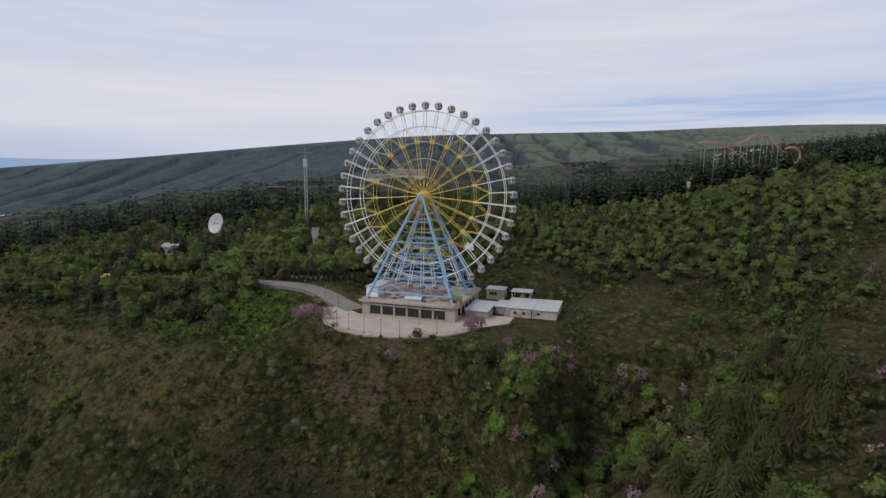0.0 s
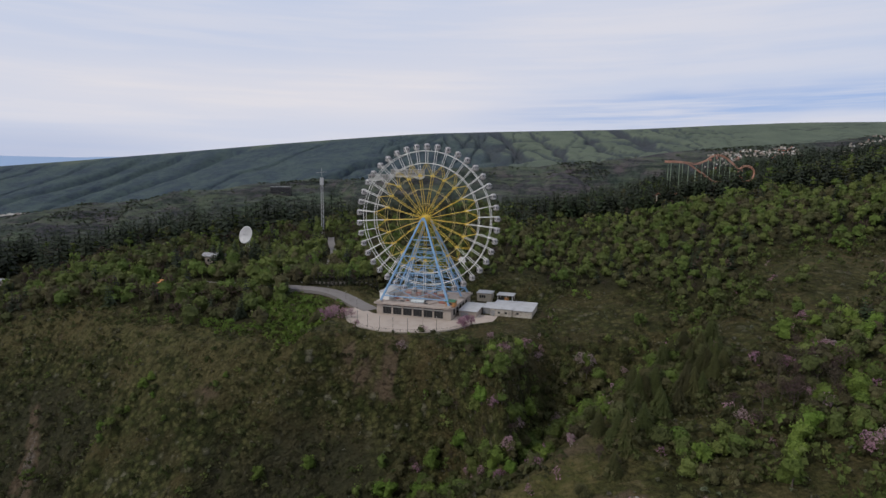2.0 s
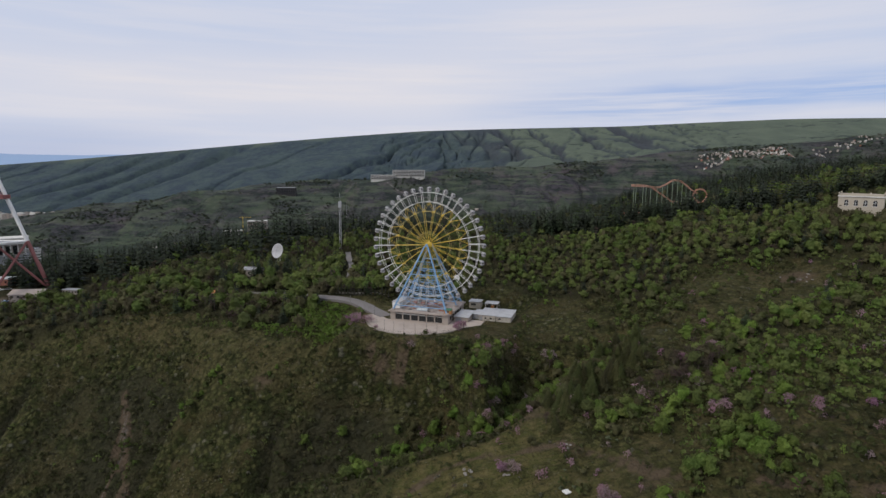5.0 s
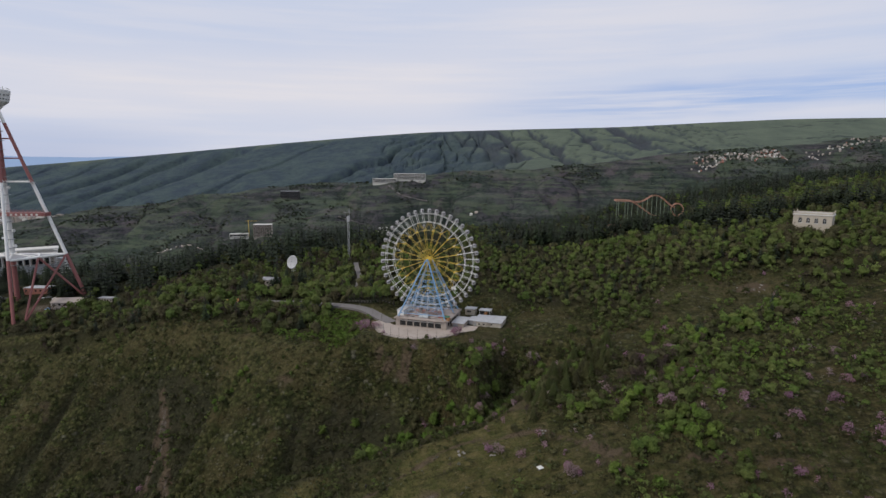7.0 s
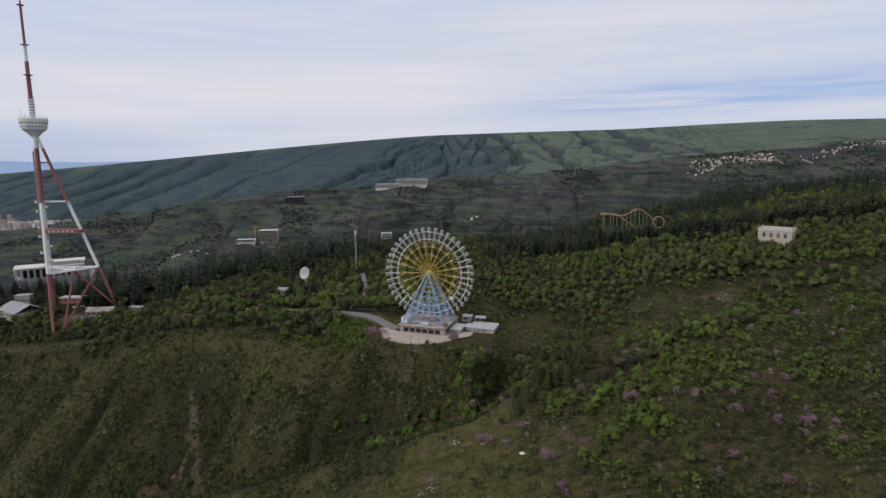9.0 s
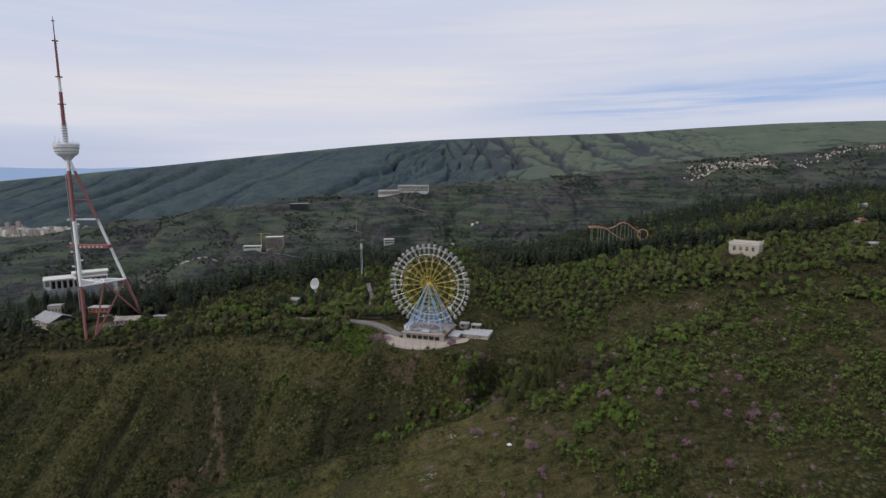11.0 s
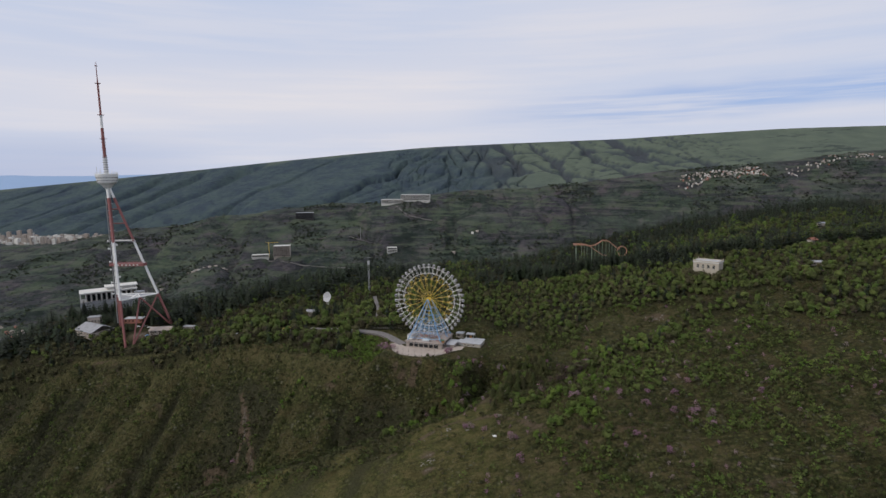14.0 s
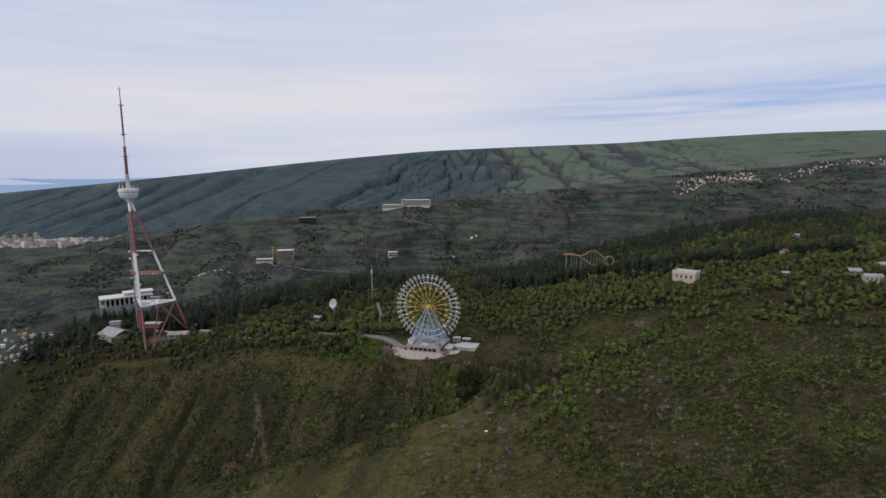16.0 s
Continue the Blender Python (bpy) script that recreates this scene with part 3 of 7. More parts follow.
# ---- building blocks ----
class Shape:
    """Gathers corners and faces of one mesh."""

    def __init__(self):
        self.v, self.f = [], []

    def add(self, pts, faces):
        n = len(self.v)
        self.v += [tuple(p) for p in pts]
        self.f += [tuple(i + n for i in q) for q in faces]
        return self

    def tube(self, a, b, r, n=6, r2=None, caps=True):
        a, b = Vector(a), Vector(b)
        d = (b - a).normalized()
        s = d.orthogonal().normalized()
        t = d.cross(s)
        r2 = r if r2 is None else r2
        ring = [(math.cos(2 * math.pi * i / n), math.sin(2 * math.pi * i / n)) for i in range(n)]
        pts = [a + r * (c * s + q * t) for c, q in ring] + [b + r2 * (c * s + q * t) for c, q in ring]
        faces = [(i, (i + 1) % n, n + (i + 1) % n, n + i) for i in range(n)]
        if caps:
            faces += [tuple(range(n))[::-1], tuple(range(n, 2 * n))]
        return self.add(pts, faces)

    def path(self, pts, r, n=6):
        for a, b in zip(pts, pts[1:]):
            self.tube(a, b, r, n)
        return self

    def box(self, lo, hi, bevel=0.0):
        (x0, y0, z0), (x1, y1, z1) = lo, hi
        if bevel <= 0:
            pts = [(x, y, z) for z in (z0, z1) for x, y in ((x0, y0), (x1, y0), (x1, y1), (x0, y1))]
            return self.add(pts, [(3, 2, 1, 0), (4, 5, 6, 7), (0, 1, 5, 4), (1, 2, 6, 5), (2, 3, 7, 6), (3, 0, 4, 7)])
        c = bevel
        foot = ((x0 + c, y0), (x1 - c, y0), (x1, y0 + c), (x1, y1 - c), (x1 - c, y1), (x0 + c, y1), (x0, y1 - c), (x0, y0 + c))
        inner = ((x0 + c, y0 + c), (x1 - c, y0 + c), (x1 - c, y0 + c), (x1 - c, y1 - c), (x1 - c, y1 - c), (x0 + c, y1 - c), (x0 + c, y1 - c), (x0 + c, y0 + c))
        pts = [(*p, z0) for p in foot] + [(*p, z1 - c) for p in foot] + [(*p, z1) for p in inner]
        faces = [tuple(range(8))[::-1], (16, 17, 19, 21)]
        for k in (0, 8):
            faces += [(k + i, k + (i + 1) % 8, k + 8 + (i + 1) % 8, k + 8 + i) for i in range(8)]
        return self.add(pts, faces)

    def prism(self, poly, z0, z1):
        n = len(poly)
        pts = [(*p, z0) for p in poly] + [(*p, z1) for p in poly]
        return self.add(pts, [tuple(range(n))[::-1], tuple(range(n, 2 * n))] + [(i, (i + 1) % n, n + (i + 1) % n, n + i) for i in range(n)])

    def lathe(self, profile, n=16, at=(0, 0, 0)):
        pts = []
        for r, z in profile:
            pts += [(at[0] + r * math.cos(2 * math.pi * i / n), at[1] + r * math.sin(2 * math.pi * i / n), at[2] + z) for i in range(n)]
        faces = []
        for k in range(len(profile) - 1):
            faces += [(k * n + i, k * n + (i + 1) % n, (k + 1) * n + (i + 1) % n, (k + 1) * n + i) for i in range(n)]
        faces += [tuple(range(n))[::-1], tuple(range((len(profile) - 1) * n, len(profile) * n))]
        return self.add(pts, faces)

    def gable(self, lo, hi, ridge, along="x", over=0.4, thick=0.2):
        """A two-sided roof over the box lo, hi (x and y), eaves at hi[2]."""
        (x0, y0), (x1, y1), z = lo[:2], hi[:2], hi[2]
        x0, y0, x1, y1 = x0 - over, y0 - over, x1 + over, y1 + over
        if along == "x":
            ym = (y0 + y1) / 2
            sec = [(y0, z), (ym, z + ridge), (y1, z), (y1, z + thick), (ym, z + ridge + thick), (y0, z + thick)]
            pts = [(x, a, b) for x in (x0, x1) for a, b in sec]
        else:
            xm = (x0 + x1) / 2
            sec = [(x0, z), (xm, z + ridge), (x1, z), (x1, z + thick), (xm, z + ridge + thick), (x0, z + thick)]
            pts = [(a, y, b) for y in (y0, y1) for a, b in sec]
        return self.add(pts, [(0, 1, 4, 5), (1, 2, 3, 4), (6, 11, 10, 7), (7, 10, 9, 8)] + [(i, 6 + i, 6 + (i + 1) % 6, (i + 1) % 6) for i in range(6)])

    def mesh(self, name, mat, smooth=False):
        me = bpy.data.meshes.new(name)
        me.from_pydata(self.v, [], self.f)
        bm = bmesh.new()
        bm.from_mesh(me)
        bmesh.ops.recalc_face_normals(bm, faces=bm.faces)
        bm.to_mesh(me)
        bm.free()
        me.materials.append(mat)
        if smooth:
            me.polygons.foreach_set("use_smooth", np.ones(len(me.polygons), bool))
        return me


def part(name, shape, mat, parent=None, label="", at=None, smooth=False):
    """One mesh object under a thing or a part. shape: a Shape or a mesh to share."""
    ob = new(name, shape if isinstance(shape, bpy.types.Mesh) else shape.mesh(name, mat, smooth))
    if parent is not None:
        ob.parent = parent
    if at is not None:
        ob.matrix_basis = at
    if label:
        ob["label"] = label
    return ob


def thing(name, at, label, category, group="", kind=""):
    ob = new(name)
    ob.empty_display_size = 0.5
    ob.matrix_basis = at
    return tagged(ob, label, category, group, kind)


M_BLUEPAINT = worn("blue_paint", (0.190, 0.345, 0.535), 0.45, 0.0, (0.22, 0.27, 0.34), 0.35, 0.35, 5, 0.005)
M_YELLOW = worn("yellow_paint", (0.68, 0.47, 0.055), 0.45, 0.0, (0.40, 0.30, 0.10), 0.3, 0.4, 5, 0.005)
M_PALEYELLOW = worn("pale_yellow_paint", (0.58, 0.48, 0.20), 0.5, 0.0, (0.45, 0.40, 0.28), 0.4, 0.4, 5, 0.005)
M_WHITE = worn("white_paint", (0.74, 0.73, 0.69), 0.5, 0.0, (0.42, 0.38, 0.33), 0.35, 0.35, 5, 0.005)
M_RED = worn("red_paint", (0.25, 0.088, 0.078), 0.65, 0.0, (0.20, 0.10, 0.085), 0.5, 0.2, 4, 0.005)
M_CONCRETE = worn("weathered_concrete", (0.36, 0.31, 0.265), 0.9, 0.0, (0.17, 0.14, 0.11), 0.6, 0.25, 2.5, 0.03)
M_DECK = worn("stained_deck", (0.38, 0.32, 0.28), 0.92, 0.0, (0.14, 0.11, 0.09), 0.75, 0.18, 1.6, 0.03)
M_PAVING = worn("pale_paving", (0.38, 0.32, 0.27), 0.9, 0.0, (0.22, 0.185, 0.155), 0.5, 0.16, 2.0, 0.02)
M_STONE = worn("lichened_stone", (0.24, 0.22, 0.195), 0.9, 0.0, (0.12, 0.11, 0.08), 0.6, 0.6, 3.0, 0.03)
M_ASPHALT = worn("worn_asphalt", (0.17, 0.155, 0.145), 0.95, 0.0, (0.10, 0.09, 0.08), 0.5, 0.15, 3.0, 0.02)
M_METAL = worn("grey_roof_sheet", (0.42, 0.42, 0.42), 0.6, 0.1, (0.26, 0.24, 0.22), 0.5, 0.3, 3.0, 0.02)
M_OLDROOF = worn("dull_grey_roofing", (0.29, 0.29, 0.295), 0.8, 0.0, (0.12, 0.11, 0.10), 0.6, 0.2, 2.0, 0.02)
M_SHED = worn("streaked_shed_wall", (0.42, 0.38, 0.32), 0.9, 0.0, (0.13, 0.10, 0.075), 0.95, 0.7, 3.0, 0.02)
M_CREAM = worn("cream_render", (0.43, 0.38, 0.30), 0.85, 0.0, (0.34, 0.29, 0.23), 0.4, 0.3, 3.0, 0.02)
M_WALL = worn("dirty_white_wall", (0.60, 0.58, 0.53), 0.85, 0.0, (0.33, 0.30, 0.26), 0.5, 0.3, 3.0, 0.02)
M_TIMBER = worn("orange_timber", (0.42, 0.19, 0.06), 0.7, 0.0, (0.25, 0.11, 0.04), 0.4, 0.8, 6.0, 0.02)
M_GREENROOF = worn("green_roof", (0.04, 0.13, 0.07), 0.5, 0.0, (0.05, 0.08, 0.05), 0.4, 0.6, 6.0, 0.01)
M_RUSTRED = worn("faded_red_roof", (0.33, 0.13, 0.09), 0.8, 0.0, (0.20, 0.12, 0.09), 0.5, 0.3, 3.0, 0.02)
M_ORANGE = worn("faded_orange_paint", (0.46, 0.23, 0.15), 0.5, 0.0, (0.40, 0.22, 0.15), 0.4, 0.3, 4, 0.005)
M_MINT = worn("pale_green_paint", (0.20, 0.25, 0.17), 0.5, 0.0, (0.30, 0.34, 0.24), 0.4, 0.3, 4, 0.005)
M_DARK = worn("dark_iron", (0.045, 0.043, 0.042), 0.6, 0.3, (0.07, 0.05, 0.04), 0.4, 1.0, 8, 0.004)
M_STEEL = worn("grey_steel", (0.30, 0.30, 0.30), 0.55, 0.4, (0.20, 0.17, 0.15), 0.4, 0.6, 6, 0.004)
k = Net("dark_window_glass")
k.set(Base_Color=(0.016, 0.018, 0.020), Roughness=0.12)
M_GLASS = k.mat


# ---- the big wheel and its terrace ----
SITE = pose(-11.4, 179.5, 0, 0, 0, -18)
DECK = 7.7
HUB = Vector((0, 14.5, 42.4))

terrace = thing("wheel_terrace_building", SITE, "flat-roofed weathered concrete building with a glazed front", "building")
W0, W1, V0, V1 = -16.4, 16.4, -0.4, 30.0
body = Shape()
body.box((W0, V0 + 0.5, PLAZA - 1.5), (W1, V1, DECK - 0.55))
part("wall", body, M_CONCRETE, terrace)
part("roof_slab", Shape().prism(((W0 - 1.0, V0 - 1.0), (W1 - 0.6, V0 - 1.0), (W1 + 0.9, V0 + 0.5), (W1 + 0.9, V1 + 0.6), (W0 - 1.0, V1 + 0.6)), DECK - 0.55, DECK), M_DECK, terrace, "stained concrete roof deck")
part("parapet", Shape().box((W0 - 1.0, V0 - 1.02, DECK), (W1 - 0.7, V0 - 0.72, DECK + 0.28), 0.05).box((W1 + 0.62, V0 + 0.6, DECK), (W1 + 0.92, V1 + 0.6, DECK + 0.28), 0.05), M_CONCRETE, terrace)
part("plinth", Shape().box((W0 - 0.15, V0 - 0.05, PLAZA - 1.5), (W1 + 0.1, V0 + 0.6, PLAZA + 0.55), 0.04), M_CONCRETE, terrace)
bay = (W1 - W0 - 5.4) / 6
pier_mesh = Shape().box((-0.32, V0 - 0.05, PLAZA + 0.5), (0.32, V0 + 0.62, DECK - 0.5), 0.04).mesh("pier", M_CONCRETE)
pane_mesh = Shape().box((0.34, V0 + 0.30, PLAZA + 0.58), (bay - 0.34, V0 + 0.44, DECK - 1.75)).mesh("pane", M_GLASS)
top_pane = Shape().box((0.34, V0 + 0.30, DECK - 1.30), (bay - 0.34, V0 + 0.44, DECK - 0.72)).mesh("pane", M_GLASS)
sill_mesh = Shape().box((0.32, V0 + 0.15, DECK - 1.75), (bay - 0.32, V0 + 0.5, DECK - 1.32), 0.03).mesh("transom", M_WALL)
mull_mesh = Shape().box((-0.05, V0 + 0.24, PLAZA + 0.56), (0.05, V0 + 0.48, DECK - 1.72)).mesh("mullion", M_DARK)
for i in range(7):
    part("pier", pier_mesh, None, terrace, at=pose(W0 + 2.4 + i * bay, 0, 0))
for i in range(6):
    x = W0 + 2.4 + i * bay
    part("pane", pane_mesh, None, terrace, at=pose(x, 0, 0))
    part("pane", top_pane, None, terrace, at=pose(x, 0, 0))
    part("transom", sill_mesh, None, terrace, at=pose(x, 0, 0))
    for j in (1, 2):
        part("mullion", mull_mesh, None, terrace, at=pose(x + bay * j / 3, 0, 0))
for a, b in ((W0 - 0.1, W0 + 2.1), (W1 - 2.7, W1 + 0.1)):
    part("corner_wall", Shape().box((a, V0 - 0.08, PLAZA + 0.5), (b, V0 + 0.55, DECK - 0.55), 0.05), M_CONCRETE, terrace)
for i in range(5):
    part("side_window", Shape().box((W1 - 0.1, 3.0 + i * 4.6, PLAZA + 1.4), (W1 + 0.06, 5.6 + i * 4.6, DECK - 1.5)), M_GLASS, terrace)

wheel = thing("ferris_wheel", SITE @ pose(0, 14.5, DECK), "giant ferris wheel on blue legs with yellow and white spokes", "ferris wheel")
TO = Matrix.Translation(Vector((0, -14.5, -DECK)))
HL = Vector((0, 0, HUB.z - DECK))
legs = []
for v0, v1, half, r in ((0.6, 11.0, 15.4, 0.50), (19.0, 18.0, 15.4, 0.42), (28.6, 18.4, 15.6, 0.50)):
    for s in (-1, 1):
        a, b = Vector((s * half, v0 - 14.5, 0)), Vector((s * 0.9, v1 - 14.5, HL.z - 0.4))
        legs.append((a, b))
        sh = Shape().tube(a, b, r, 8, r * 0.9)
        part("support_leg", sh, M_BLUEPAINT, wheel, "blue-painted steel leg")
        part("foot_block", Shape().box((a.x - 1.1, a.y - 1.1, 0), (a.x + 1.1, a.y + 1.1, 0.7), 0.1), M_CONCRETE, wheel)


def on(leg, f):
    return leg[0].lerp(leg[1], f)


for i in (0, 2, 4):
    for f, r in ((0.075, 0.24), (0.21, 0.18), (0.285, 0.10), (0.36, 0.2), (0.46, 0.11), (0.56, 0.24), (0.66, 0.10), (0.76, 0.22)):
        part("cross_beam", Shape().tube(on(legs[i], f), on(legs[i + 1], f), r, 6), M_BLUEPAINT, wheel)
    for f0, f1 in ((0.075, 0.21), (0.21, 0.36), (0.36, 0.56)):
        sh = Shape()
        a, b, c, d = on(legs[i], f0), on(legs[i + 1], f0), on(legs[i], f1), on(legs[i + 1], f1)
        mid0, mid1 = (a + b) / 2, (c + d) / 2
        for p, q in ((a, mid1), (mid1, b), (c, mid0), (mid0, d)):
            sh.tube(p, q, 0.11, 5)
        part("lattice_brace", sh, M_BLUEPAINT, wheel)
for s in (0, 1):
    for f in (0.075, 0.36, 0.60):
        part("tie_beam", Shape().tube(on(legs[2 + s], f), on(legs[4 + s], f), 0.18, 6), M_BLUEPAINT, wheel)
    sh = Shape()
    for f0, f1 in ((0.075, 0.36), (0.36, 0.60), (0.60, 0.85)):
        sh.tube(on(legs[2 + s], f0), on(legs[4 + s], f1), 0.12, 5).tube(on(legs[4 + s], f0), on(legs[2 + s], f1), 0.12, 5)
    part("side_brace", sh, M_BLUEPAINT, wheel)

SP = 1.35
axle = Shape().tube((0, -3.6, HL.z), (0, 4.4, HL.z), 0.75, 14)
part("axle", axle, M_BLUEPAINT, wheel)
hubs = Shape()
for y in (-SP, SP):
    hubs.tube((0, y - 0.35, HL.z), (0, y + 0.35, HL.z), 1.7, 20)
hubs.tube((0, -SP - 1.0, HL.z), (0, SP + 1.0, HL.z), 1.25, 16)
part("hub", hubs, M_YELLOW, wheel, "yellow steel hub drum")

N = 42
R_RIM, R2, R3, R4, R5, R_CAB = 28.9, 23.7, 18.5, 12.8, 6.6, 31.6


def turned(i, n=N):
    return Matrix.Translation(HL) @ Matrix.Rotation(2 * math.pi * (i + 0.1) / n, 4, "Y")


def ring_shape(r, tube, y, count=84):
    pts = [(r * math.sin(2 * math.pi * i / count), y, r * math.cos(2 * math.pi * i / count)) for i in range(count + 1)]
    return Shape().path(pts, tube, 5)


for r, t, mat in ((R_RIM, 0.13, M_WHITE), (R2, 0.12, M_WHITE), (R3, 0.08, M_PALEYELLOW), (R4, 0.07, M_PALEYELLOW), (R5, 0.07, M_PALEYELLOW)):
    for y in (-SP, SP):
        part("rim_ring" if r == R_RIM else "inner_ring", ring_shape(r, t, y), mat, wheel, "white steel ring" if mat is M_WHITE else "yellow steel ring", at=Matrix.Translation(HL))

inner = Shape()
for y in (-SP, SP):
    inner.tube((0, y, 1.8), (0, y, R3), 0.105, 5)
for z in np.arange(4.2, R3, 1.7):
    inner.tube((0, -SP, z), (0, SP, z), 0.045, 4)
inner_mesh = inner.mesh("spoke", M_YELLOW)
outer = Shape()
for y in (-SP, SP):
    outer.tube((0, y, R2 - 0.3), (0, y, R_CAB - 0.2), 0.135, 5)
for z in (R2, R_RIM, R_CAB - 0.3):
    outer.tube((0, -SP, z), (0, SP, z), 0.09, 4)
outer_mesh = outer.mesh("outer_spoke", M_WHITE)
half = 2 * math.pi / N
web_meshes = [Shape().box((-0.42, y - 0.12, R3 - 0.42), (0.42, y + 0.12, R3 + 0.42), 0.1).mesh("node_plate", M_YELLOW) for y in (-SP, SP)]
for y in (-SP, SP):
    web_meshes.append(Shape().tube((0, y, R3), (0, y, R2), 0.10, 5).mesh("spoke_end", M_WHITE))
    for s in (-1, 1):
        web_meshes.append(Shape().tube((0, y, R3), (R2 * math.sin(s * half), y, R2 * math.cos(s * half)), 0.085, 5).mesh("fork_brace", M_YELLOW))
rung_meshes = [(nm, r, Shape().tube((0, -SP, r), (0, SP, r), 0.055, 4).mesh(nm, M_WHITE)) for nm, r in (("rim_rung", R_RIM), ("ring_rung", R2))]
for i in range(N // 2):
    part("spoke", inner_mesh, None, wheel, "yellow ladder spoke", at=turned(2 * i + 1))
    for me in web_meshes:
        part(me.name.split(".")[0], me, None, wheel, at=turned(2 * i + 1))

M_SHELL = worn("cabin_shell", (0.40, 0.385, 0.38), 0.35, 0.1, (0.24, 0.17, 0.16), 0.5, 0.6, 4, 0.003)
M_CABGLASS = worn("cabin_glass", (0.13, 0.13, 0.135), 0.15, 0.0, (0.20, 0.16, 0.15), 0.4, 0.8, 3, 0.002)
cab_glass = Shape().lathe([(0.95, -0.55), (1.16, -0.45), (1.22, 0.1), (1.10, 0.62), (0.95, 0.72)], 12).mesh("window_band", M_CABGLASS, True)
cab_body = Shape().lathe([(0.45, -1.32), (0.9, -1.18), (1.2, -0.8), (1.27, -0.38), (1.20, -0.36)], 14)
cab_roof = Shape().lathe([(1.16, 0.58), (1.20, 0.62), (1.0, 0.98), (0.6, 1.22), (0.2, 1.30)], 14)
cab_posts = []
for i in range(6):
    a = math.pi * i / 3 + 0.26
    cab_posts.append(Shape().tube((1.24 * math.cos(a), 1.24 * math.sin(a), -0.4), (1.17 * math.cos(a), 1.17 * math.sin(a), 0.62), 0.12, 4).mesh("window_post", M_SHELL))
cab_mesh = cab_body.mesh("cabin", M_SHELL, True)
cab_roof_mesh = cab_roof.mesh("cabin_roof", M_SHELL, True)
hang_mesh = Shape().tube((0, -SP - 0.1, 0.95), (0, SP + 0.1, 0.95), 0.10, 5).tube((0, -1.25, -0.3), (0, -SP, 0.95), 0.09, 5).tube((0, 1.25, -0.3), (0, SP, 0.95), 0.09, 5).mesh("pivot", M_WHITE)
for i in range(N):
    m = turned(i)
    part("outer_spoke", outer_mesh, None, wheel, "white double spoke", at=m)
    for nm, r, me in rung_meshes:
        for j in (1, 2):
            part(nm, me, None, wheel, at=turned(i + j / 3))
    c = m @ Vector((0, 0, R_CAB))
    cab = part("cabin", cab_mesh, None, wheel, "rounded grey-white passenger cabin", at=Matrix.Translation(c - Vector((0, 0, 0.95))))
    part("cabin_roof", cab_roof_mesh, None, cab)
    for pm in cab_posts:
        part("window_post", pm, None, cab)
    part("window_band", cab_glass, None, cab, "dark window band")
    part("pivot", hang_mesh, None, cab)
star = Shape()
for j in range(6):
    star.box((-1.4 + 0.12 * j, -0.06, -0.9 + 0.36 * j), (2.4 - 0.3 * abs(j - 2), 0.06, -0.68 + 0.36 * j))
part("light_panel", star, M_WHITE, wheel, "white slatted light panel", at=Matrix.Translation(HL + Vector((16.8, -SP - 0.3, -16.6))) @ pose(0, 0, 0, 0, 25, 0))

# on the deck
kiosk = thing("ticket_kiosk", SITE @ pose(18.0 - 2.4, 2.6, DECK), "orange timber kiosk with a green roof on the deck", "kiosk")
part("wall", Shape().box((-1.9, -1.6, 0), (1.9, 1.6, 2.2), 0.05), M_TIMBER, kiosk)
part("roof", Shape().gable((-1.9, -1.6), (1.9, 1.6, 2.2), 0.7, "x", 0.35, 0.12), M_GREENROOF, kiosk)
part("hatch", Shape().box((-0.9, -1.66, 1.0), (0.9, -1.58, 1.8)), M_DARK, kiosk)
shed = thing("deck_store_room", SITE @ pose(-15.2, 12.6, DECK), "dirty white flat-roofed store room on the deck", "shed")
part("wall", Shape().box((-2.2, -8.0, 0), (2.2, 6.0, 3.3), 0.05), M_WHITE, shed)
part("roof", Shape().box((-2.5, -8.3, 3.3), (2.5, 6.3, 3.55), 0.05), M_METAL, shed)
part("door", Shape().box((2.2, -3.0, 0), (2.27, -1.8, 2.1)), M_STEEL, shed)
for x, y, w, d, h, mat, name, label in ((-1.0, 7.2, 7.5, 2.6, 0.9, M_STEEL, "boarding_platform", "grey steel boarding platform under the wheel"), (6.5, 19.5, 5.0, 2.0, 0.7, M_STEEL, "boarding_platform", "grey steel boarding platform under the wheel"), (10.6, 6.6, 2.8, 1.8, 0.6, M_RUSTRED, "timber_stack", "stack of reddish boards on the deck"), (-6.6, 4.2, 1.6, 0.9, 0.35, M_DARK, "scrap_pile", "flat dark scrap lying on the deck"), (4.6, 3.0, 1.4, 0.8, 0.3, M_DARK, "scrap_pile", "flat dark scrap lying on the deck")):
    t = thing(name, SITE @ pose(x, y, DECK), label, name.split("_")[-1])
    part("base", Shape().box((-w / 2, -d / 2, 0), (w / 2, d / 2, h * 0.6), 0.05), mat, t)
    part("top", Shape().box((-w / 2 - 0.1, -d / 2 - 0.1, h * 0.6), (w / 2 + 0.1, d / 2 + 0.1, h), 0.04), mat, t)
    if name == "boarding_platform":
        rl = Shape()
        for q in np.linspace(-w / 2, w / 2, 6):
            rl.tube((q, -d / 2, h), (q, -d / 2, h + 1.05), 0.04, 4)
        rl.tube((-w / 2, -d / 2, h + 1.05), (w / 2, -d / 2, h + 1.05), 0.04, 4).tube((-w / 2, -d / 2, h + 0.6), (w / 2, -d / 2, h + 0.6), 0.03, 4)
        part("railing", rl, M_WHITE, t)


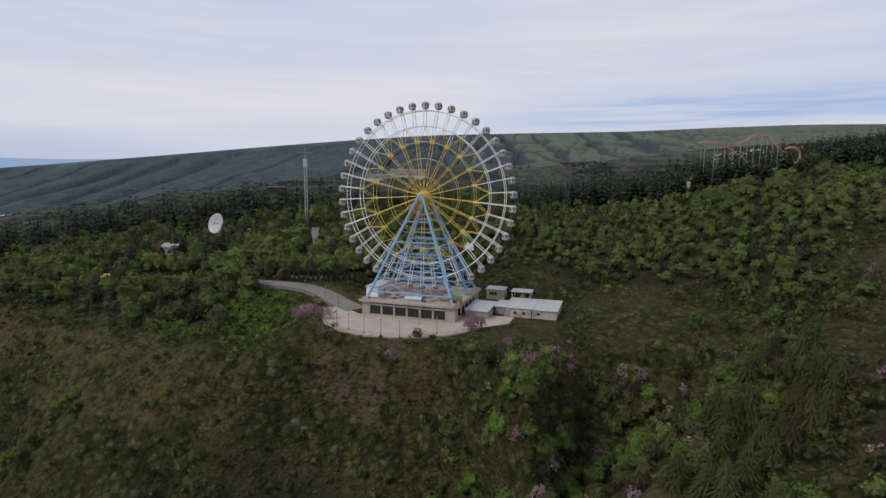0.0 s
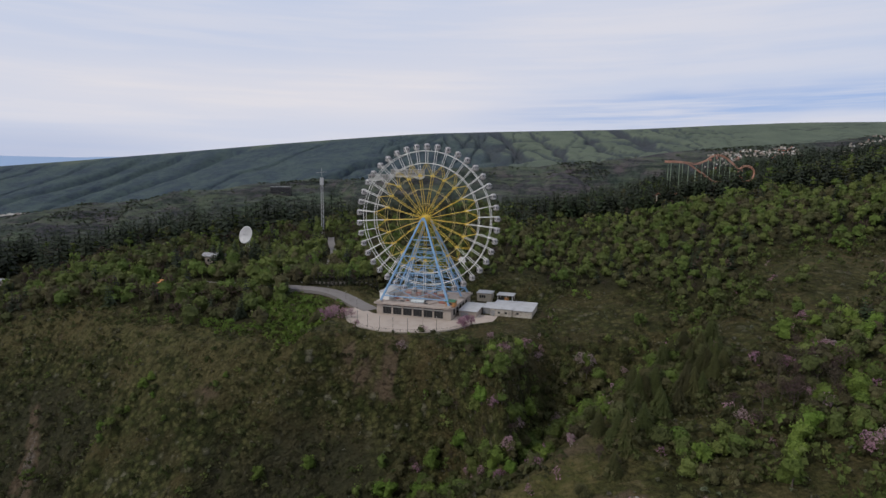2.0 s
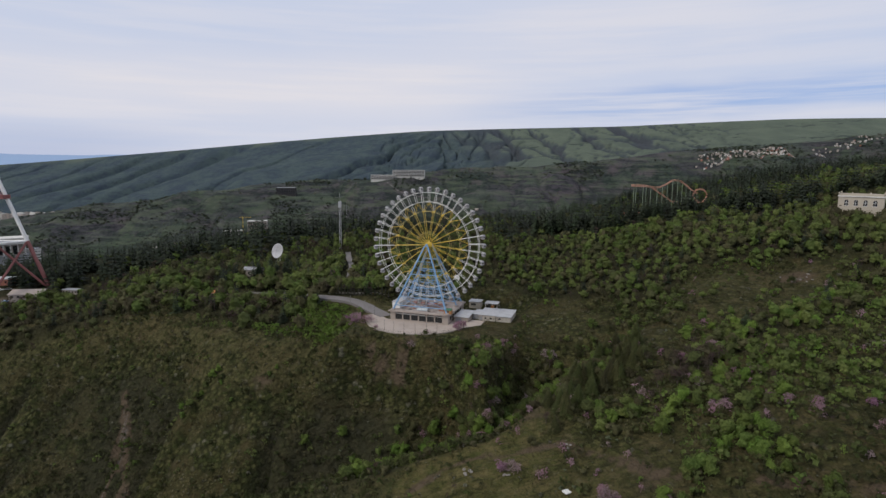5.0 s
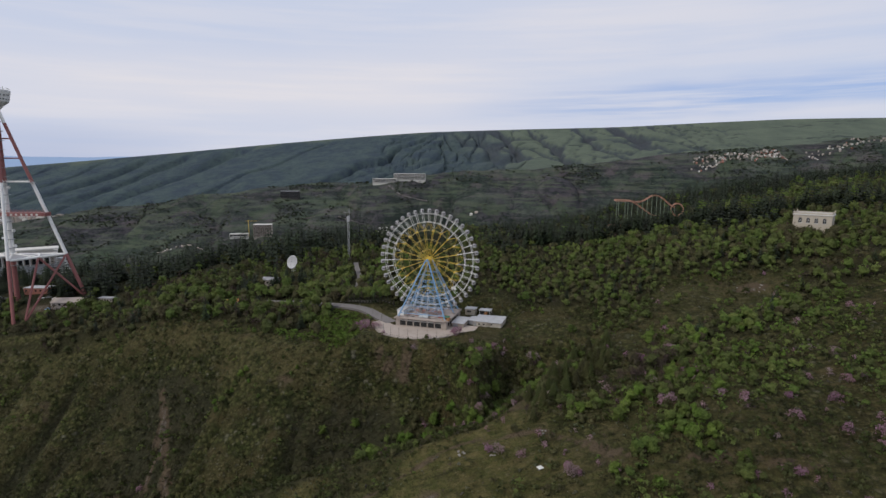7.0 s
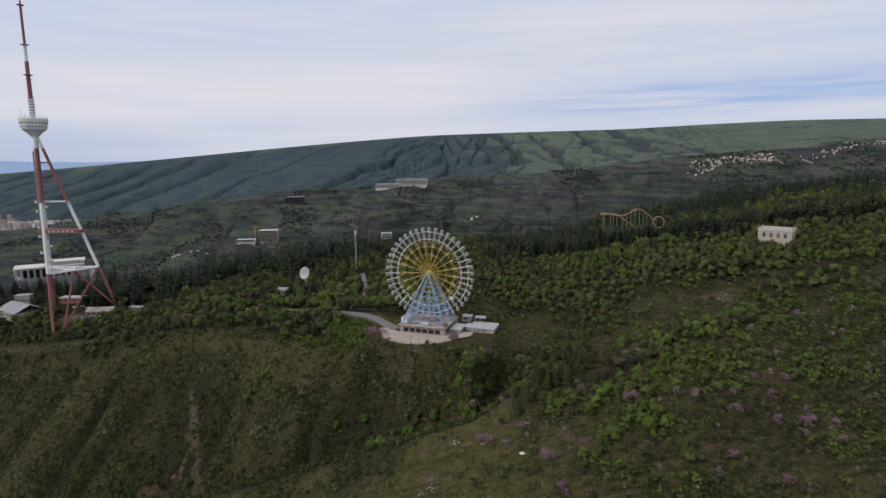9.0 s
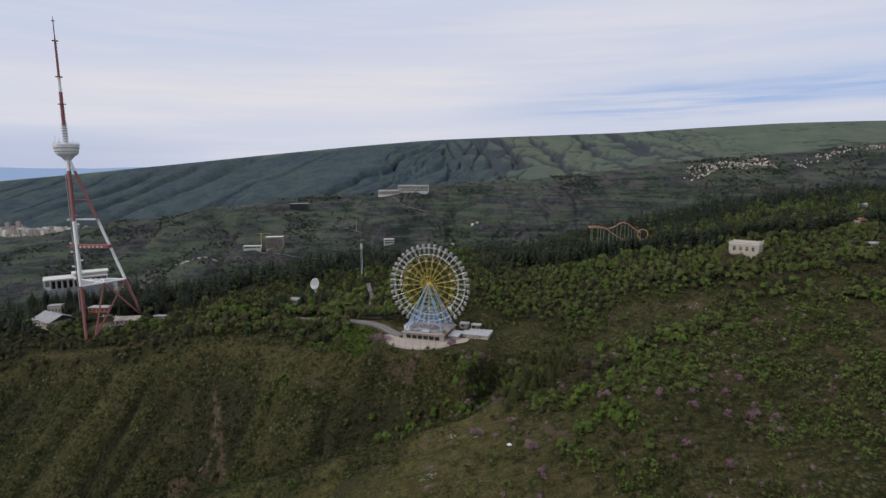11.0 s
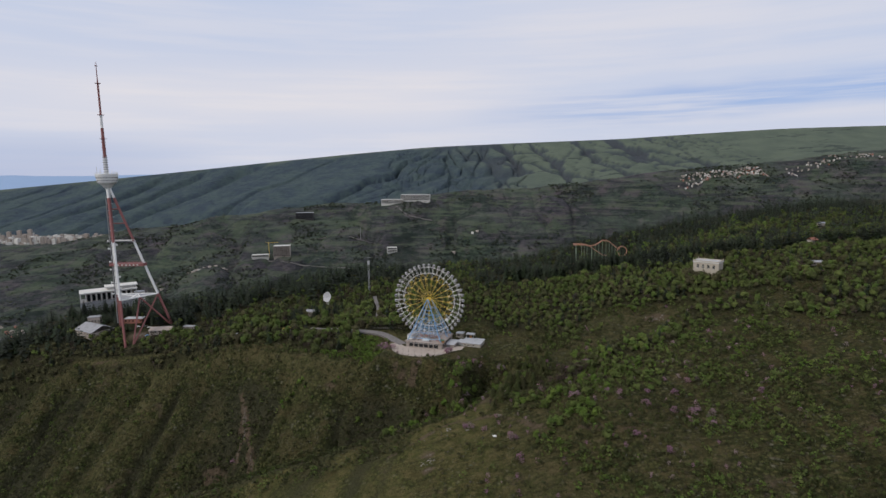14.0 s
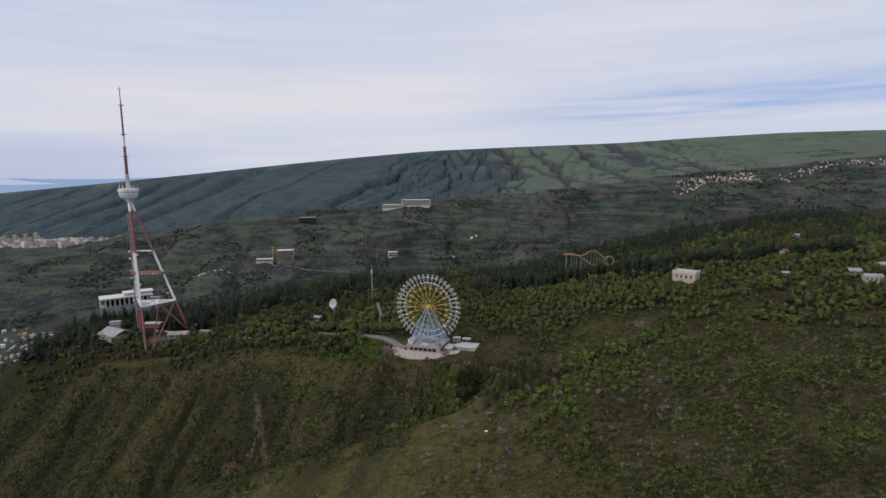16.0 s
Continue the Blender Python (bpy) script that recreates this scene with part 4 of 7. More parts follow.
M_GLAZED = worn("milky_glass", (0.52, 0.56, 0.56), 0.2, 0.0, (0.36, 0.38, 0.38), 0.4, 0.8, 3, 0.002)
canopy = thing("glazed_canopy", SITE @ pose(0.4, 4.6, DECK), "low milky glass canopy on steel hoops on the deck", "canopy")
for i in range(6):
    x = -3.0 + 1.2 * i
    hoop = [(x, 1.3 * math.cos(a), 0.1 + 1.25 * math.sin(a)) for a in np.linspace(0, math.pi, 9)]
    part("hoop", Shape().path(hoop, 0.06, 4), M_STEEL, canopy)
    if i < 5:
        arc = [(1.25 * math.cos(a), 0.08 + 1.2 * math.sin(a)) for a in np.linspace(0, math.pi, 9)]
        pane = Shape()
        pane.add([(x + dx, y, z) for dx in (0.06, 1.14) for y, z in arc] + [(x + dx, y * 0.97, z * 0.97) for dx in (0.06, 1.14) for y, z in arc], [(j, j + 1, j + 10, j + 9) for j in range(8)] + [(j + 18, j + 27, j + 28, j + 19) for j in range(8)])
        part("pane", pane, M_GLAZED, canopy)
for i, x in enumerate((-6.8, -2.4, 1.8, 4.9, 8.2)):
    g_at = SITE @ pose(x, 12.0 + 0.6 * (i % 2), DECK)
    gate = thing("boarding_gate", g_at, "rust-red boarding gate frame under the wheel", "gate", "boarding gates on the deck")
    for sx in (-0.9, 0.9):
        for sy in (-0.8, 0.8):
            part("post", Shape().tube((sx, sy, 0), (sx, sy, 2.3), 0.09, 5), M_RED, gate)
    part("top_frame", Shape().box((-1.0, -0.9, 2.2), (1.0, 0.9, 2.36), 0.03), M_RUSTRED, gate)
    part("rail", Shape().tube((-0.9, -0.8, 1.1), (0.9, -0.8, 1.1), 0.06, 4).tube((-0.9, 0.8, 1.1), (0.9, 0.8, 1.1), 0.06, 4), M_RED, gate)
heap_r = random.Random(21)
for i, (x, y, s2) in enumerate(((-9.0, 3.6, 1.5), (-4.5, 6.8, 1.1), (7.4, 4.2, 1.6), (9.0, 8.4, 1.3), (-11.2, 8.4, 1.2), (3.6, 9.0, 1.0), (-7.6, 9.6, 0.9), (12.4, 12.0, 1.2))):
    heap = Shape()
    for j in range(7):
        a, b = heap_r.uniform(-s2, s2), heap_r.uniform(-0.6, 0.6) * s2
        w2, d2 = heap_r.uniform(0.25, 0.8) * s2, heap_r.uniform(0.1, 0.3) * s2
        heap.box((a - w2, b - d2, 0.02 * j), (a + w2, b + d2, 0.12 + 0.06 * j + heap_r.uniform(0, 0.12)), 0.02)
    ob = part("rubble_heap", heap, (M_STONE, M_RUSTRED, M_DECK)[i % 3])
    ob.matrix_basis = SITE @ pose(x, y, DECK, 0, 0, 40 * i)
    tagged(ob, ("heap of broken concrete on the deck", "heap of rusty boards on the deck", "heap of grey slabs on the deck")[i % 3], "rubble")

# ---- plaza, road, sheds ----
def ribbon(pts, width, lift, depth=0.35, step_len=3.0, edges=None):
    """A paved strip laid along the land."""
    P = [Vector((*p, 0)) for p in pts]
    fine = []
    for a, b in zip(P, P[1:]):
        n = max(1, int((b - a).length / step_len))
        fine += [a.lerp(b, i / n) for i in range(n)]
    fine.append(P[-1])
    for _ in range(6):
        fine = [fine[0]] + [(fine[i - 1] + fine[i] * 2 + fine[i + 1]) / 4 for i in range(1, len(fine) - 1)] + [fine[-1]]
    sh, n = Shape(), len(fine)
    L, R = [], []
    for i, p in enumerate(fine):
        d = (fine[min(i + 1, n - 1)] - fine[max(i - 1, 0)]).normalized()
        s = Vector((-d.y, d.x, 0)) * width / 2
        z = max(land_at(p.x + k * s.x, p.y + k * s.y) for k in (-1, -0.5, 0, 0.5, 1)) + lift
        L.append(Vector((p.x + s.x, p.y + s.y, z)))
        R.append(Vector((p.x - s.x, p.y - s.y, z)))
    for k in range(4):
        zs = [(L[max(i - 1, 0)].z + L[i].z * 2 + L[min(i + 1, n - 1)].z) / 4 for i in range(n)]
        for i in range(n):
            L[i].z = R[i].z = zs[i]
    low = Vector((0, 0, depth + 1.2))
    pts3 = [q for i in range(n) for q in (L[i], R[i], L[i] - low, R[i] - low)]
    faces = []
    for i in range(n - 1):
        a, b = 4 * i, 4 * i + 4
        faces += [(a, a + 1, b + 1, b), (a + 2, a, b, b + 2), (a + 1, a + 3, b + 3, b + 1)]
    return sh.add(pts3, faces)


PLZ = ((-26.6, -9.3), (-23.5, -14), (-19.9, -17.8), (-13.5, -21.6), (-5.1, -23.6), (3.6, -23.0), (11.1, -20.0), (18.4, -15.6), (22.5, -10.5), (26, -2.6), (33, 4.5), (33, 13), (17, 13), (16, -0.3), (-18, -0.3), (-29, 8), (-33, 2))
pz = part("plaza", Shape().prism(PLZ, PLAZA - 1.6, PLAZA + 0.14), M_PAVING)
pz.matrix_basis = SITE
tagged(pz, "pale concrete terrace in front of the wheel building", "plaza", kind="structure")
kerb = Shape()
for a, b in zip(PLZ[:10], PLZ[1:10]):
    d = (Vector(b) - Vector(a)).normalized() * 0.15
    kerb.prism(((a[0] - d.y, a[1] + d.x), (a[0] + d.y, a[1] - d.x), (b[0] + d.y, b[1] - d.x), (b[0] - d.y, b[1] + d.x)), PLAZA - 1.5, PLAZA + 0.45)
kb = part("trim_parapet", kerb, M_CONCRETE)
kb.matrix_basis = SITE
tagged(kb, "low concrete kerb round the terrace", "kerb", kind="structure")
rail = thing("terrace_railing", SITE @ pose(0, 0, PLAZA + 0.14), "thin dark iron railing along the terrace edge", "railing")
post = Shape().tube((0, 0, 0.2), (0, 0, 1.25), 0.05, 5).mesh("post", M_DARK)
for a, b in zip(PLZ[:9], PLZ[1:9]):
    a, b = Vector((*a, 0)), Vector((*b, 0))
    n = max(2, int((b - a).length / 2.2))
    for i in range(n):
        p = a.lerp(b, i / n)
        part("post", post, None, rail, at=Matrix.Translation(p))
    part("rail_bar", Shape().tube(a + Vector((0, 0, 1.2)), b + Vector((0, 0, 1.2)), 0.035, 4).tube(a + Vector((0, 0, 0.7)), b + Vector((0, 0, 0.7)), 0.025, 4), M_DARK, rail)


def lamp_post(at):
    t = thing("street_lamp", at, "slim dark street lamp with a small globe head", "street lamp", "lamps round the terrace")
    part("pole", Shape().tube((0, 0, 0), (0, 0, 4.7), 0.07, 6, 0.05), M_DARK, t)
    part("base", Shape().lathe([(0.18, 0), (0.18, 0.3), (0.1, 0.5)], 8), M_DARK, t)
    part("head", Shape().lathe([(0.1, 4.6), (0.24, 4.8), (0.24, 5.0), (0.08, 5.15)], 8), M_STEEL, t, "pale lamp head")
    return t


first = lamp_post(SITE @ pose(-17.9, -15.7, PLAZA + 0.14))
for u, v in ((-11.7, -19.4), (-6.0, -20.6), (-0.2, -21.2), (5.4, -20.3), (10.6, -17.8), (14.9, -14.2)):
    copy_thing(first, SITE @ pose(u, v, PLAZA + 0.14))
for x, y in ((-37, 193), (-44.2, 206), (-54, 214), (-68, 220), (-84, 224)):
    copy_thing(first, pose(x, y, land_at(x, y)))

road = part("road", ribbon(((-30, 190), (-35, 197), (-41, 206), (-50, 215), (-62, 221), (-78, 226), (-96, 229), (-125, 236)), 8.0, 0.30), M_ASPHALT)
tagged(road, "worn grey asphalt road up to the terrace", "road", kind="structure")
lane = part("road_upper", ribbon(((-60, 246), (-62, 258), (-62, 272), (-65, 284), (-69, 296), (-71, 308)), 4.0, 0.3), M_ASPHALT)
tagged(lane, "grey lane climbing through the trees", "road", kind="structure")

def flat_shed(name, label, u0, v0, u1, v1, z0, h, wall, roof, tilt=0.3, doors=(), windows=()):
    t = thing(name, SITE @ pose((u0 + u1) / 2, (v0 + v1) / 2, z0), label, "shed")
    w, d = (u1 - u0) / 2, (v1 - v0) / 2
    part("wall", Shape().add([(-w, -d, -1), (w, -d, -1), (w, d, -1), (-w, d, -1), (-w, -d, h - tilt), (w, -d, h - tilt), (w, d, h), (-w, d, h)], [(3, 2, 1, 0), (4, 5, 6, 7), (0, 1, 5, 4), (1, 2, 6, 5), (2, 3, 7, 6), (3, 0, 4, 7)]), wall, t)
    o = 0.35
    part("roof", Shape().add([(-w - o, -d - o, h - tilt + 0.02), (w + o, -d - o, h - tilt + 0.02), (w + o, d + o, h + 0.02), (-w - o, d + o, h + 0.02), (-w - o, -d - o, h - tilt + 0.2), (w + o, -d - o, h - tilt + 0.2), (w + o, d + o, h + 0.2), (-w - o, d + o, h + 0.2)], [(3, 2, 1, 0), (4, 5, 6, 7), (0, 1, 5, 4), (1, 2, 6, 5), (2, 3, 7, 6), (3, 0, 4, 7)]), roof, t, "pale sheet-metal roof")
    n = int(2 * w / 1.2)
    seam = Shape().add([(-0.04, -d - o, h - tilt + 0.2), (0.04, -d - o, h - tilt + 0.2), (0.04, d + o, h + 0.2), (-0.04, d + o, h + 0.2), (-0.04, -d - o, h - tilt + 0.26), (0.04, -d - o, h - tilt + 0.26), (0.04, d + o, h + 0.26), (-0.04, d + o, h + 0.26)], [(4, 5, 6, 7), (0, 1, 5, 4), (1, 2, 6, 5), (3, 0, 4, 7)]).mesh("roof_seam", roof)
    for i in range(n):
        part("roof_seam", seam, None, t, at=pose(-w + (i + 0.5) * 2 * w / n, 0, 0))
    for x, wd, ht in doors:
        part("door", Shape().box((x, -d - 0.06, 0), (x + wd, -d + 0.02, ht)), M_STEEL, t)
    for x, wd, z, ht in windows:
        part("window", Shape().box((x, -d - 0.05, z), (x + wd, -d + 0.02, z + ht)), M_GLASS, t)
    return t


flat_shed("lean_to_shed", "low shed with a pale sheet roof against the terrace", 17.6, 7.2, 25.2, 21.0, PLAZA, 3.0, M_CONCRETE, M_METAL, 0.4, ((-3.0, 3.2, 2.0),), ())
flat_shed("long_shed", "long low shed with a pale sheet roof", 29.6, 14.0, 38.6, 28.2, PLAZA, 3.3, M_SHED, M_METAL, 0.3, ((-4.2, 1.6, 2.2),), ((-1.4, 1.0, 1.0, 0.9), (1.6, 1.0, 1.0, 0.9)))
flat_shed("long_shed", "long low shed with rust-streaked walls and a pale roof", 39.0, 14.2, 47.0, 29.4, PLAZA, 3.1, M_SHED, M_METAL, 0.3, (), ((-2.6, 1.2, 1.2, 0.8),))
flat_shed("covered_passage", "narrow covered yard between the sheds", 25.8, 16.0, 29.0, 25.0, PLAZA, 2.8, M_STEEL, M_METAL, 0.2)
flat_shed("guard_hut", "small cream hut with dark windows", 17.6, 37.4, 24.4, 43.0, PLAZA + 0.4, 3.6, M_CREAM, M_METAL, 0.15, (), ((-2.2, 0.8, 1.3, 1.3), (-1.2, 0.8, 1.3, 1.3), (-0.2, 0.8, 1.3, 1.3)))
shelter = thing("open_shelter", SITE @ pose(31.0, 40.0, PLAZA + 0.3), "open shelter with a pale roof on posts", "shelter")
for x in (-3.4, 0.6, 3.4):
    for y in (-2.6, 2.6):
        part("post", Shape().box((x - 0.15, y - 0.15, -0.6), (x + 0.15, y + 0.15, 3.3)), M_WALL, shelter)
part("roof", Shape().box((-4.0, -3.2, 3.3), (4.0, 3.2, 3.6), 0.05), M_METAL, shelter)
part("counter", Shape().box((-3.2, -2.2, -0.4), (-0.2, 2.2, 1.3), 0.05), M_DARK, shelter)
booth = part("booth", Shape().box((-0.9, -1.0, -0.4), (0.9, 1.0, 2.2), 0.06), M_TIMBER)
booth.matrix_basis = SITE @ pose(31.6, 38.2, PLAZA + 0.4)
tagged(booth, "orange timber booth under the shelter", "booth")


# ---- broadcast tower ----
TX, TY = -341.0, 286.0
TZ = land_at(TX, TY)
tower = thing("tv_tower", pose(TX, TY, TZ), "tall red and white lattice broadcast tower with a round pod", "tower")
TOP = 141.5 - TZ


def banded(name, a, b, r, bands, n=10, r2=None):
    """A leg painted in bands; bands: (share, material)."""
    a, b, f = Vector(a), Vector(b), 0.0
    r2 = r if r2 is None else r2
    for share, mat in bands:
        g2 = min(1.0, f + share)
        part(name, Shape().tube(a.lerp(b, f), a.lerp(b, g2), r + (r2 - r) * f, n, r + (r2 - r) * g2), mat, tower, "red-painted steel tube" if mat is M_RED else "white-painted steel tube")
        f = g2


front_z = land_at(TX + 28.6, TY - 43) - TZ
right_z = land_at(TX + 54, TY + 3) - TZ
fr = (Vector((28.6, -43, front_z - 1)), Vector((0.6, -1.8, TOP)))
sd = (Vector((54, 3, right_z - 1)), Vector((1.6, 0.3, TOP)))


def at_height(leg, z):
    return leg[0].lerp(leg[1], (z - TZ - leg[0].z) / (leg[1].z - leg[0].z))


for name, lo, hi, r, r2, n in (("shaft", Vector((0, 0, -1)), Vector((0, 0, TOP)), 1.85, 1.8, 14), ("front_leg", *fr, 1.2, 1.1, 10), ("side_leg", *sd, 1.35, 1.2, 10)):
    whole = hi.z - lo.z
    cuts = [(v - TZ - lo.z) / whole for v in (29.5, 86.5, 131.5)]
    banded(name, lo, hi, r, ((cuts[0], M_RED), (cuts[1] - cuts[0], M_WHITE), (cuts[2] - cuts[1], M_RED), (1 - cuts[2], M_WHITE)), n, r2)
zc = 29.5 - TZ
pf, ps, pc = at_height(fr, 29.5), at_height(sd, 29.5), Vector((0, 0, zc))
for a, b in ((pf, ps), (ps, pc), (pc, pf), ((pf + ps) / 2, pc), ((pf + ps) / 2, (ps + pc) / 2), (pf.lerp(ps, 0.25), pc.lerp(ps, 0.5))):
    part("platform_beam", Shape().tube(a, b, 0.85, 8), M_WHITE, tower)
part("platform_floor", Shape().prism([(p.x, p.y) for p in (pf, ps, pc)], zc - 0.3, zc + 0.3), M_STEEL, tower)
mid = pf.lerp(ps, 0.5)
fo = Vector((34, -39, land_at(TX + 34, TY - 39) - TZ - 1))
for a, b in ((mid, fo), (mid, sd[0]), (ps, fo)):
    part("strut", Shape().tube(a, b, 0.8, 8), M_RED, tower)
for z, mat in ((87.0, M_WHITE), (105.0, M_RED), (120.0, M_RED)):
    e = at_height(sd, z)
    part("cross_tie", Shape().tube((0, 0, e.z), e, 0.55, 8), mat, tower)
    e2 = at_height(fr, z)
    part("cross_tie", Shape().tube((0, 0, e.z), e2, 0.5, 8), mat, tower)
e = at_height(sd, 86.5)
part("tier_walkway", Shape().box((-4, -2.2, e.z - 0.3), (e.x + 2.4, 2.2, e.z + 0.1), 0.05), M_STEEL, tower)
tier_rail = Shape()
for x in np.linspace(-4, e.x + 2.4, 9):
    tier_rail.tube((x, -2.2, e.z), (x, -2.2, e.z + 1.6), 0.10, 4)
tier_rail.tube((-4, -2.2, e.z + 1.6), (e.x + 2.4, -2.2, e.z + 1.6), 0.10, 4)
part("tier_railing", tier_rail, M_WHITE, tower)
q = at_height(sd, 62.5)
part("gallery", Shape().box((-4.6, -3.6, q.z - 2.4), (q.x + 2.2, 3.6, q.z + 0.5), 0.2), M_RED, tower, "rust-red gallery deck between the legs")
gal = Shape()
for x in np.linspace(-4.4, q.x + 2.0, 12):
    gal.tube((x, -3.5, q.z + 0.5), (x, -3.5, q.z + 2.4), 0.14, 4)
gal.tube((-4.4, -3.5, q.z + 2.4), (q.x + 2.0, -3.5, q.z + 2.4), 0.16, 4).tube((-4.4, -3.5, q.z + 1.5), (q.x + 2.0, -3.5, q.z + 1.5), 0.12, 4)
part("gallery_railing", gal, M_RED, tower)
for i in range(7):
    x = 0.5 + i * (q.x - 1.5) / 7
    part("gallery_panel", Shape().box((x, -3.68, q.z - 1.8), (x + 1.6, -3.58, q.z - 0.4)), M_WALL, tower)
for z in np.arange(30, TOP - 8, 7.0):
    part("service_ring", Shape().lathe([(3.2, z), (3.2, z + 0.35)], 14), M_STEEL, tower)
part("cable_ladder", Shape().box((-3.6, -0.5, 8), (-3.0, 0.5, TOP - 12)), M_STEEL, tower)
for z, s in ((92, 1), (96, -1), (74, -1), (88, -1), (66, -1), (52, -1), (46, 1), (58, 1), (40, -1)):
    part("dish_antenna", Shape().tube((s * 3.2, -1.5, z), (s * 5.0, -1.9, z + 0.1), 0.6, 8, 1.2), M_WHITE, tower)
P = TOP + 2
part("pod", Shape().lathe([(2.4, P - 2.5), (5.4, P + 1.2), (8.0, P + 3.2), (9.0, P + 4.2), (10.3, P + 10.6), (10.5, P + 12.4), (9.6, P + 12.5), (9.4, P + 13.0)], 32), M_WHITE, tower, "round white pod with window bands")
for z, r in ((P + 6.0, 9.3), (P + 9.0, 9.95)):
    for i in range(24):
        a = 2 * math.pi * i / 24
        part("pod_window", Shape().box((r - 0.35, -0.6, z - 0.45), (r + 0.12, 0.6, z + 0.45)) if i == 0 else bpy.data.objects[last].data, M_GLASS, tower, at=pose(0, 0, 0, 0, 0, math.degrees(a)))
        if i == 0:
            last = [o.name for o in tower.children if o.name.startswith("pod_window")][-1]
railing = Shape()
for i in range(24):
    a, b = 2 * math.pi * i / 24, 2 * math.pi * (i + 1) / 24
    railing.tube((10.2 * math.cos(a), 10.2 * math.sin(a), P + 14.0), (10.2 * math.cos(b), 10.2 * math.sin(b), P + 14.0), 0.12, 4).tube((10.2 * math.cos(a), 10.2 * math.sin(a), P + 12.4), (10.2 * math.cos(a), 10.2 * math.sin(a), P + 14.0), 0.10, 4)
part("pod_railing", railing, M_WHITE, tower)
z = P + 13
for h, r, mat in ((16, 1.9, M_WHITE), (30, 1.55, M_RED), (13, 1.25, M_WHITE), (30, 1.0, M_RED), (4, 0.7, M_RED), (13, 0.45, M_RED), (5, 0.22, M_RED)):
    part("mast_section", Shape().tube((0, 0, z), (0, 0, z + h), r, 10, r * 0.94), mat, tower, "white mast tube" if mat is M_WHITE else "red mast tube")
    z += h
M0 = P + 13
for zz, r in ((M0 + 35, 3.4), (M0 + 59, 3.0), (M0 + 90, 2.6), (M0 + 107, 1.4)):
    part("mast_platform", Shape().lathe([(r, zz), (r, zz + 0.5)], 14), M_RED, tower)
for zz in np.arange(M0 + 1.5, M0 + 16, 2.4):
    part("antenna_ring", Shape().lathe([(2.5, zz), (2.5, zz + 0.7)], 8), M_STEEL, tower)
for zz in np.arange(M0 + 18, M0 + 34, 2.7):
    part("dipole", Shape().box((-2.3, -0.2, zz), (2.3, 0.2, zz + 0.5)).box((-0.2, -2.3, zz), (0.2, 2.3, zz + 0.5)), M_RED, tower)
for i, a in enumerate((0.4, 1.5, 2.8, 3.4, 4.6, 5.5)):
    part("mast_antenna", Shape().tube((8.6 * math.cos(a), 8.6 * math.sin(a), P + 12.4), (8.6 * math.cos(a), 8.6 * math.sin(a), P + 15 + 1.6 * (i % 4)), 0.25, 5), M_WHITE, tower)


# ---- buildings of the park and beyond ----
def house(name, label, at, w, d, h, wall, roof, windows=(), gable=0.0, category="house", deep=3.0, storeys=1, inset=0.12):
    """A block with window rows on the two faces seen, and a flat or pitched roof. at: the middle of its foot."""
    t = thing(name, at, label, category)
    part("wall", Shape().box((-w / 2, -d / 2, -deep), (w / 2, d / 2, h)), wall, t)
    if gable:
        part("roof", Shape().gable((-w / 2, -d / 2), (w / 2, d / 2, h), gable, "x" if w >= d else "y", 0.5, 0.25), roof, t)
    else:
        part("roof", Shape().box((-w / 2 - 0.3, -d / 2 - 0.3, h), (w / 2 + 0.3, d / 2 + 0.3, h + 0.4), 0.05), roof, t)
    n, ww, wh = windows if windows else (0, 0, 0)
    if n:
        win = Shape().box((-ww / 2, -0.10, -wh / 2), (ww / 2, 0.03, wh / 2)).mesh("window", M_GLASS)
        for s in range(storeys):
            z = (s + 0.55) * h / storeys
            for i in range(n):
                part("window", win, None, t, at=pose(-w / 2 + (i + 0.5) * w / n, -d / 2, z))
            m = max(1, int(n * d / w))
            for i in range(m):
                for sx in (-1, 1):
                    part("window", win, None, t, at=pose(sx * w / 2, -d / 2 + (i + 0.5) * d / m, z, 0, 0, 90 * sx))
    return t


# cream house with arched windows
wx, wy, wz = 249, 222, 61.5
villa = thing("cream_villa", pose(wx + 2, wy, wz - 0.4, 0, 0, -40), "square cream villa with arched windows and a parapet", "villa")
part("wall", Shape().box((-11.5, -8, -8), (11.5, 8, 8.6)), M_CREAM, villa)
part("roof", Shape().box((-11.2, -7.7, 8.6), (11.2, 7.7, 9.0)), M_METAL, villa)
part("cornice", Shape().box((-12.0, -8.5, 8.0), (12.0, 8.5, 8.7), 0.1), M_WALL, villa)
part("parapet", Shape().box((-11.6, -8.1, 8.7), (11.6, -7.6, 9.7)).box((-11.6, 7.6, 8.7), (11.6, 8.1, 9.7)).box((-11.6, -8.1, 8.7), (-11.1, 8.1, 9.7)).box((11.1, -8.1, 8.7), (11.6, 8.1, 9.7)), M_CREAM, villa)
arch = [(-1.0, 0), (1.0, 0), (1.0, 2.6)] + [(math.cos(a), 2.6 + math.sin(a)) for a in np.linspace(0.3, math.pi - 0.3, 6)] + [(-1.0, 2.6)]
arch_shape = Shape()
n = len(arch)
arch_shape.add([(a, -0.12, b) for a, b in arch] + [(a, 0.05, b) for a, b in arch], [tuple(range(n)), tuple(range(n, 2 * n))[::-1]] + [(i, n + i, n + (i + 1) % n, (i + 1) % n) for i in range(n)])
arch_mesh = arch_shape.mesh("window", M_GLASS)
frame_mesh = Shape().box((-0.07, -0.2, 0), (0.07, -0.08, 3.5)).box((-1.0, -0.2, 1.7), (1.0, -0.08, 1.85)).box((-1.25, -0.25, -0.3), (1.25, 0.0, 0.0)).mesh("window_frame", M_WALL)
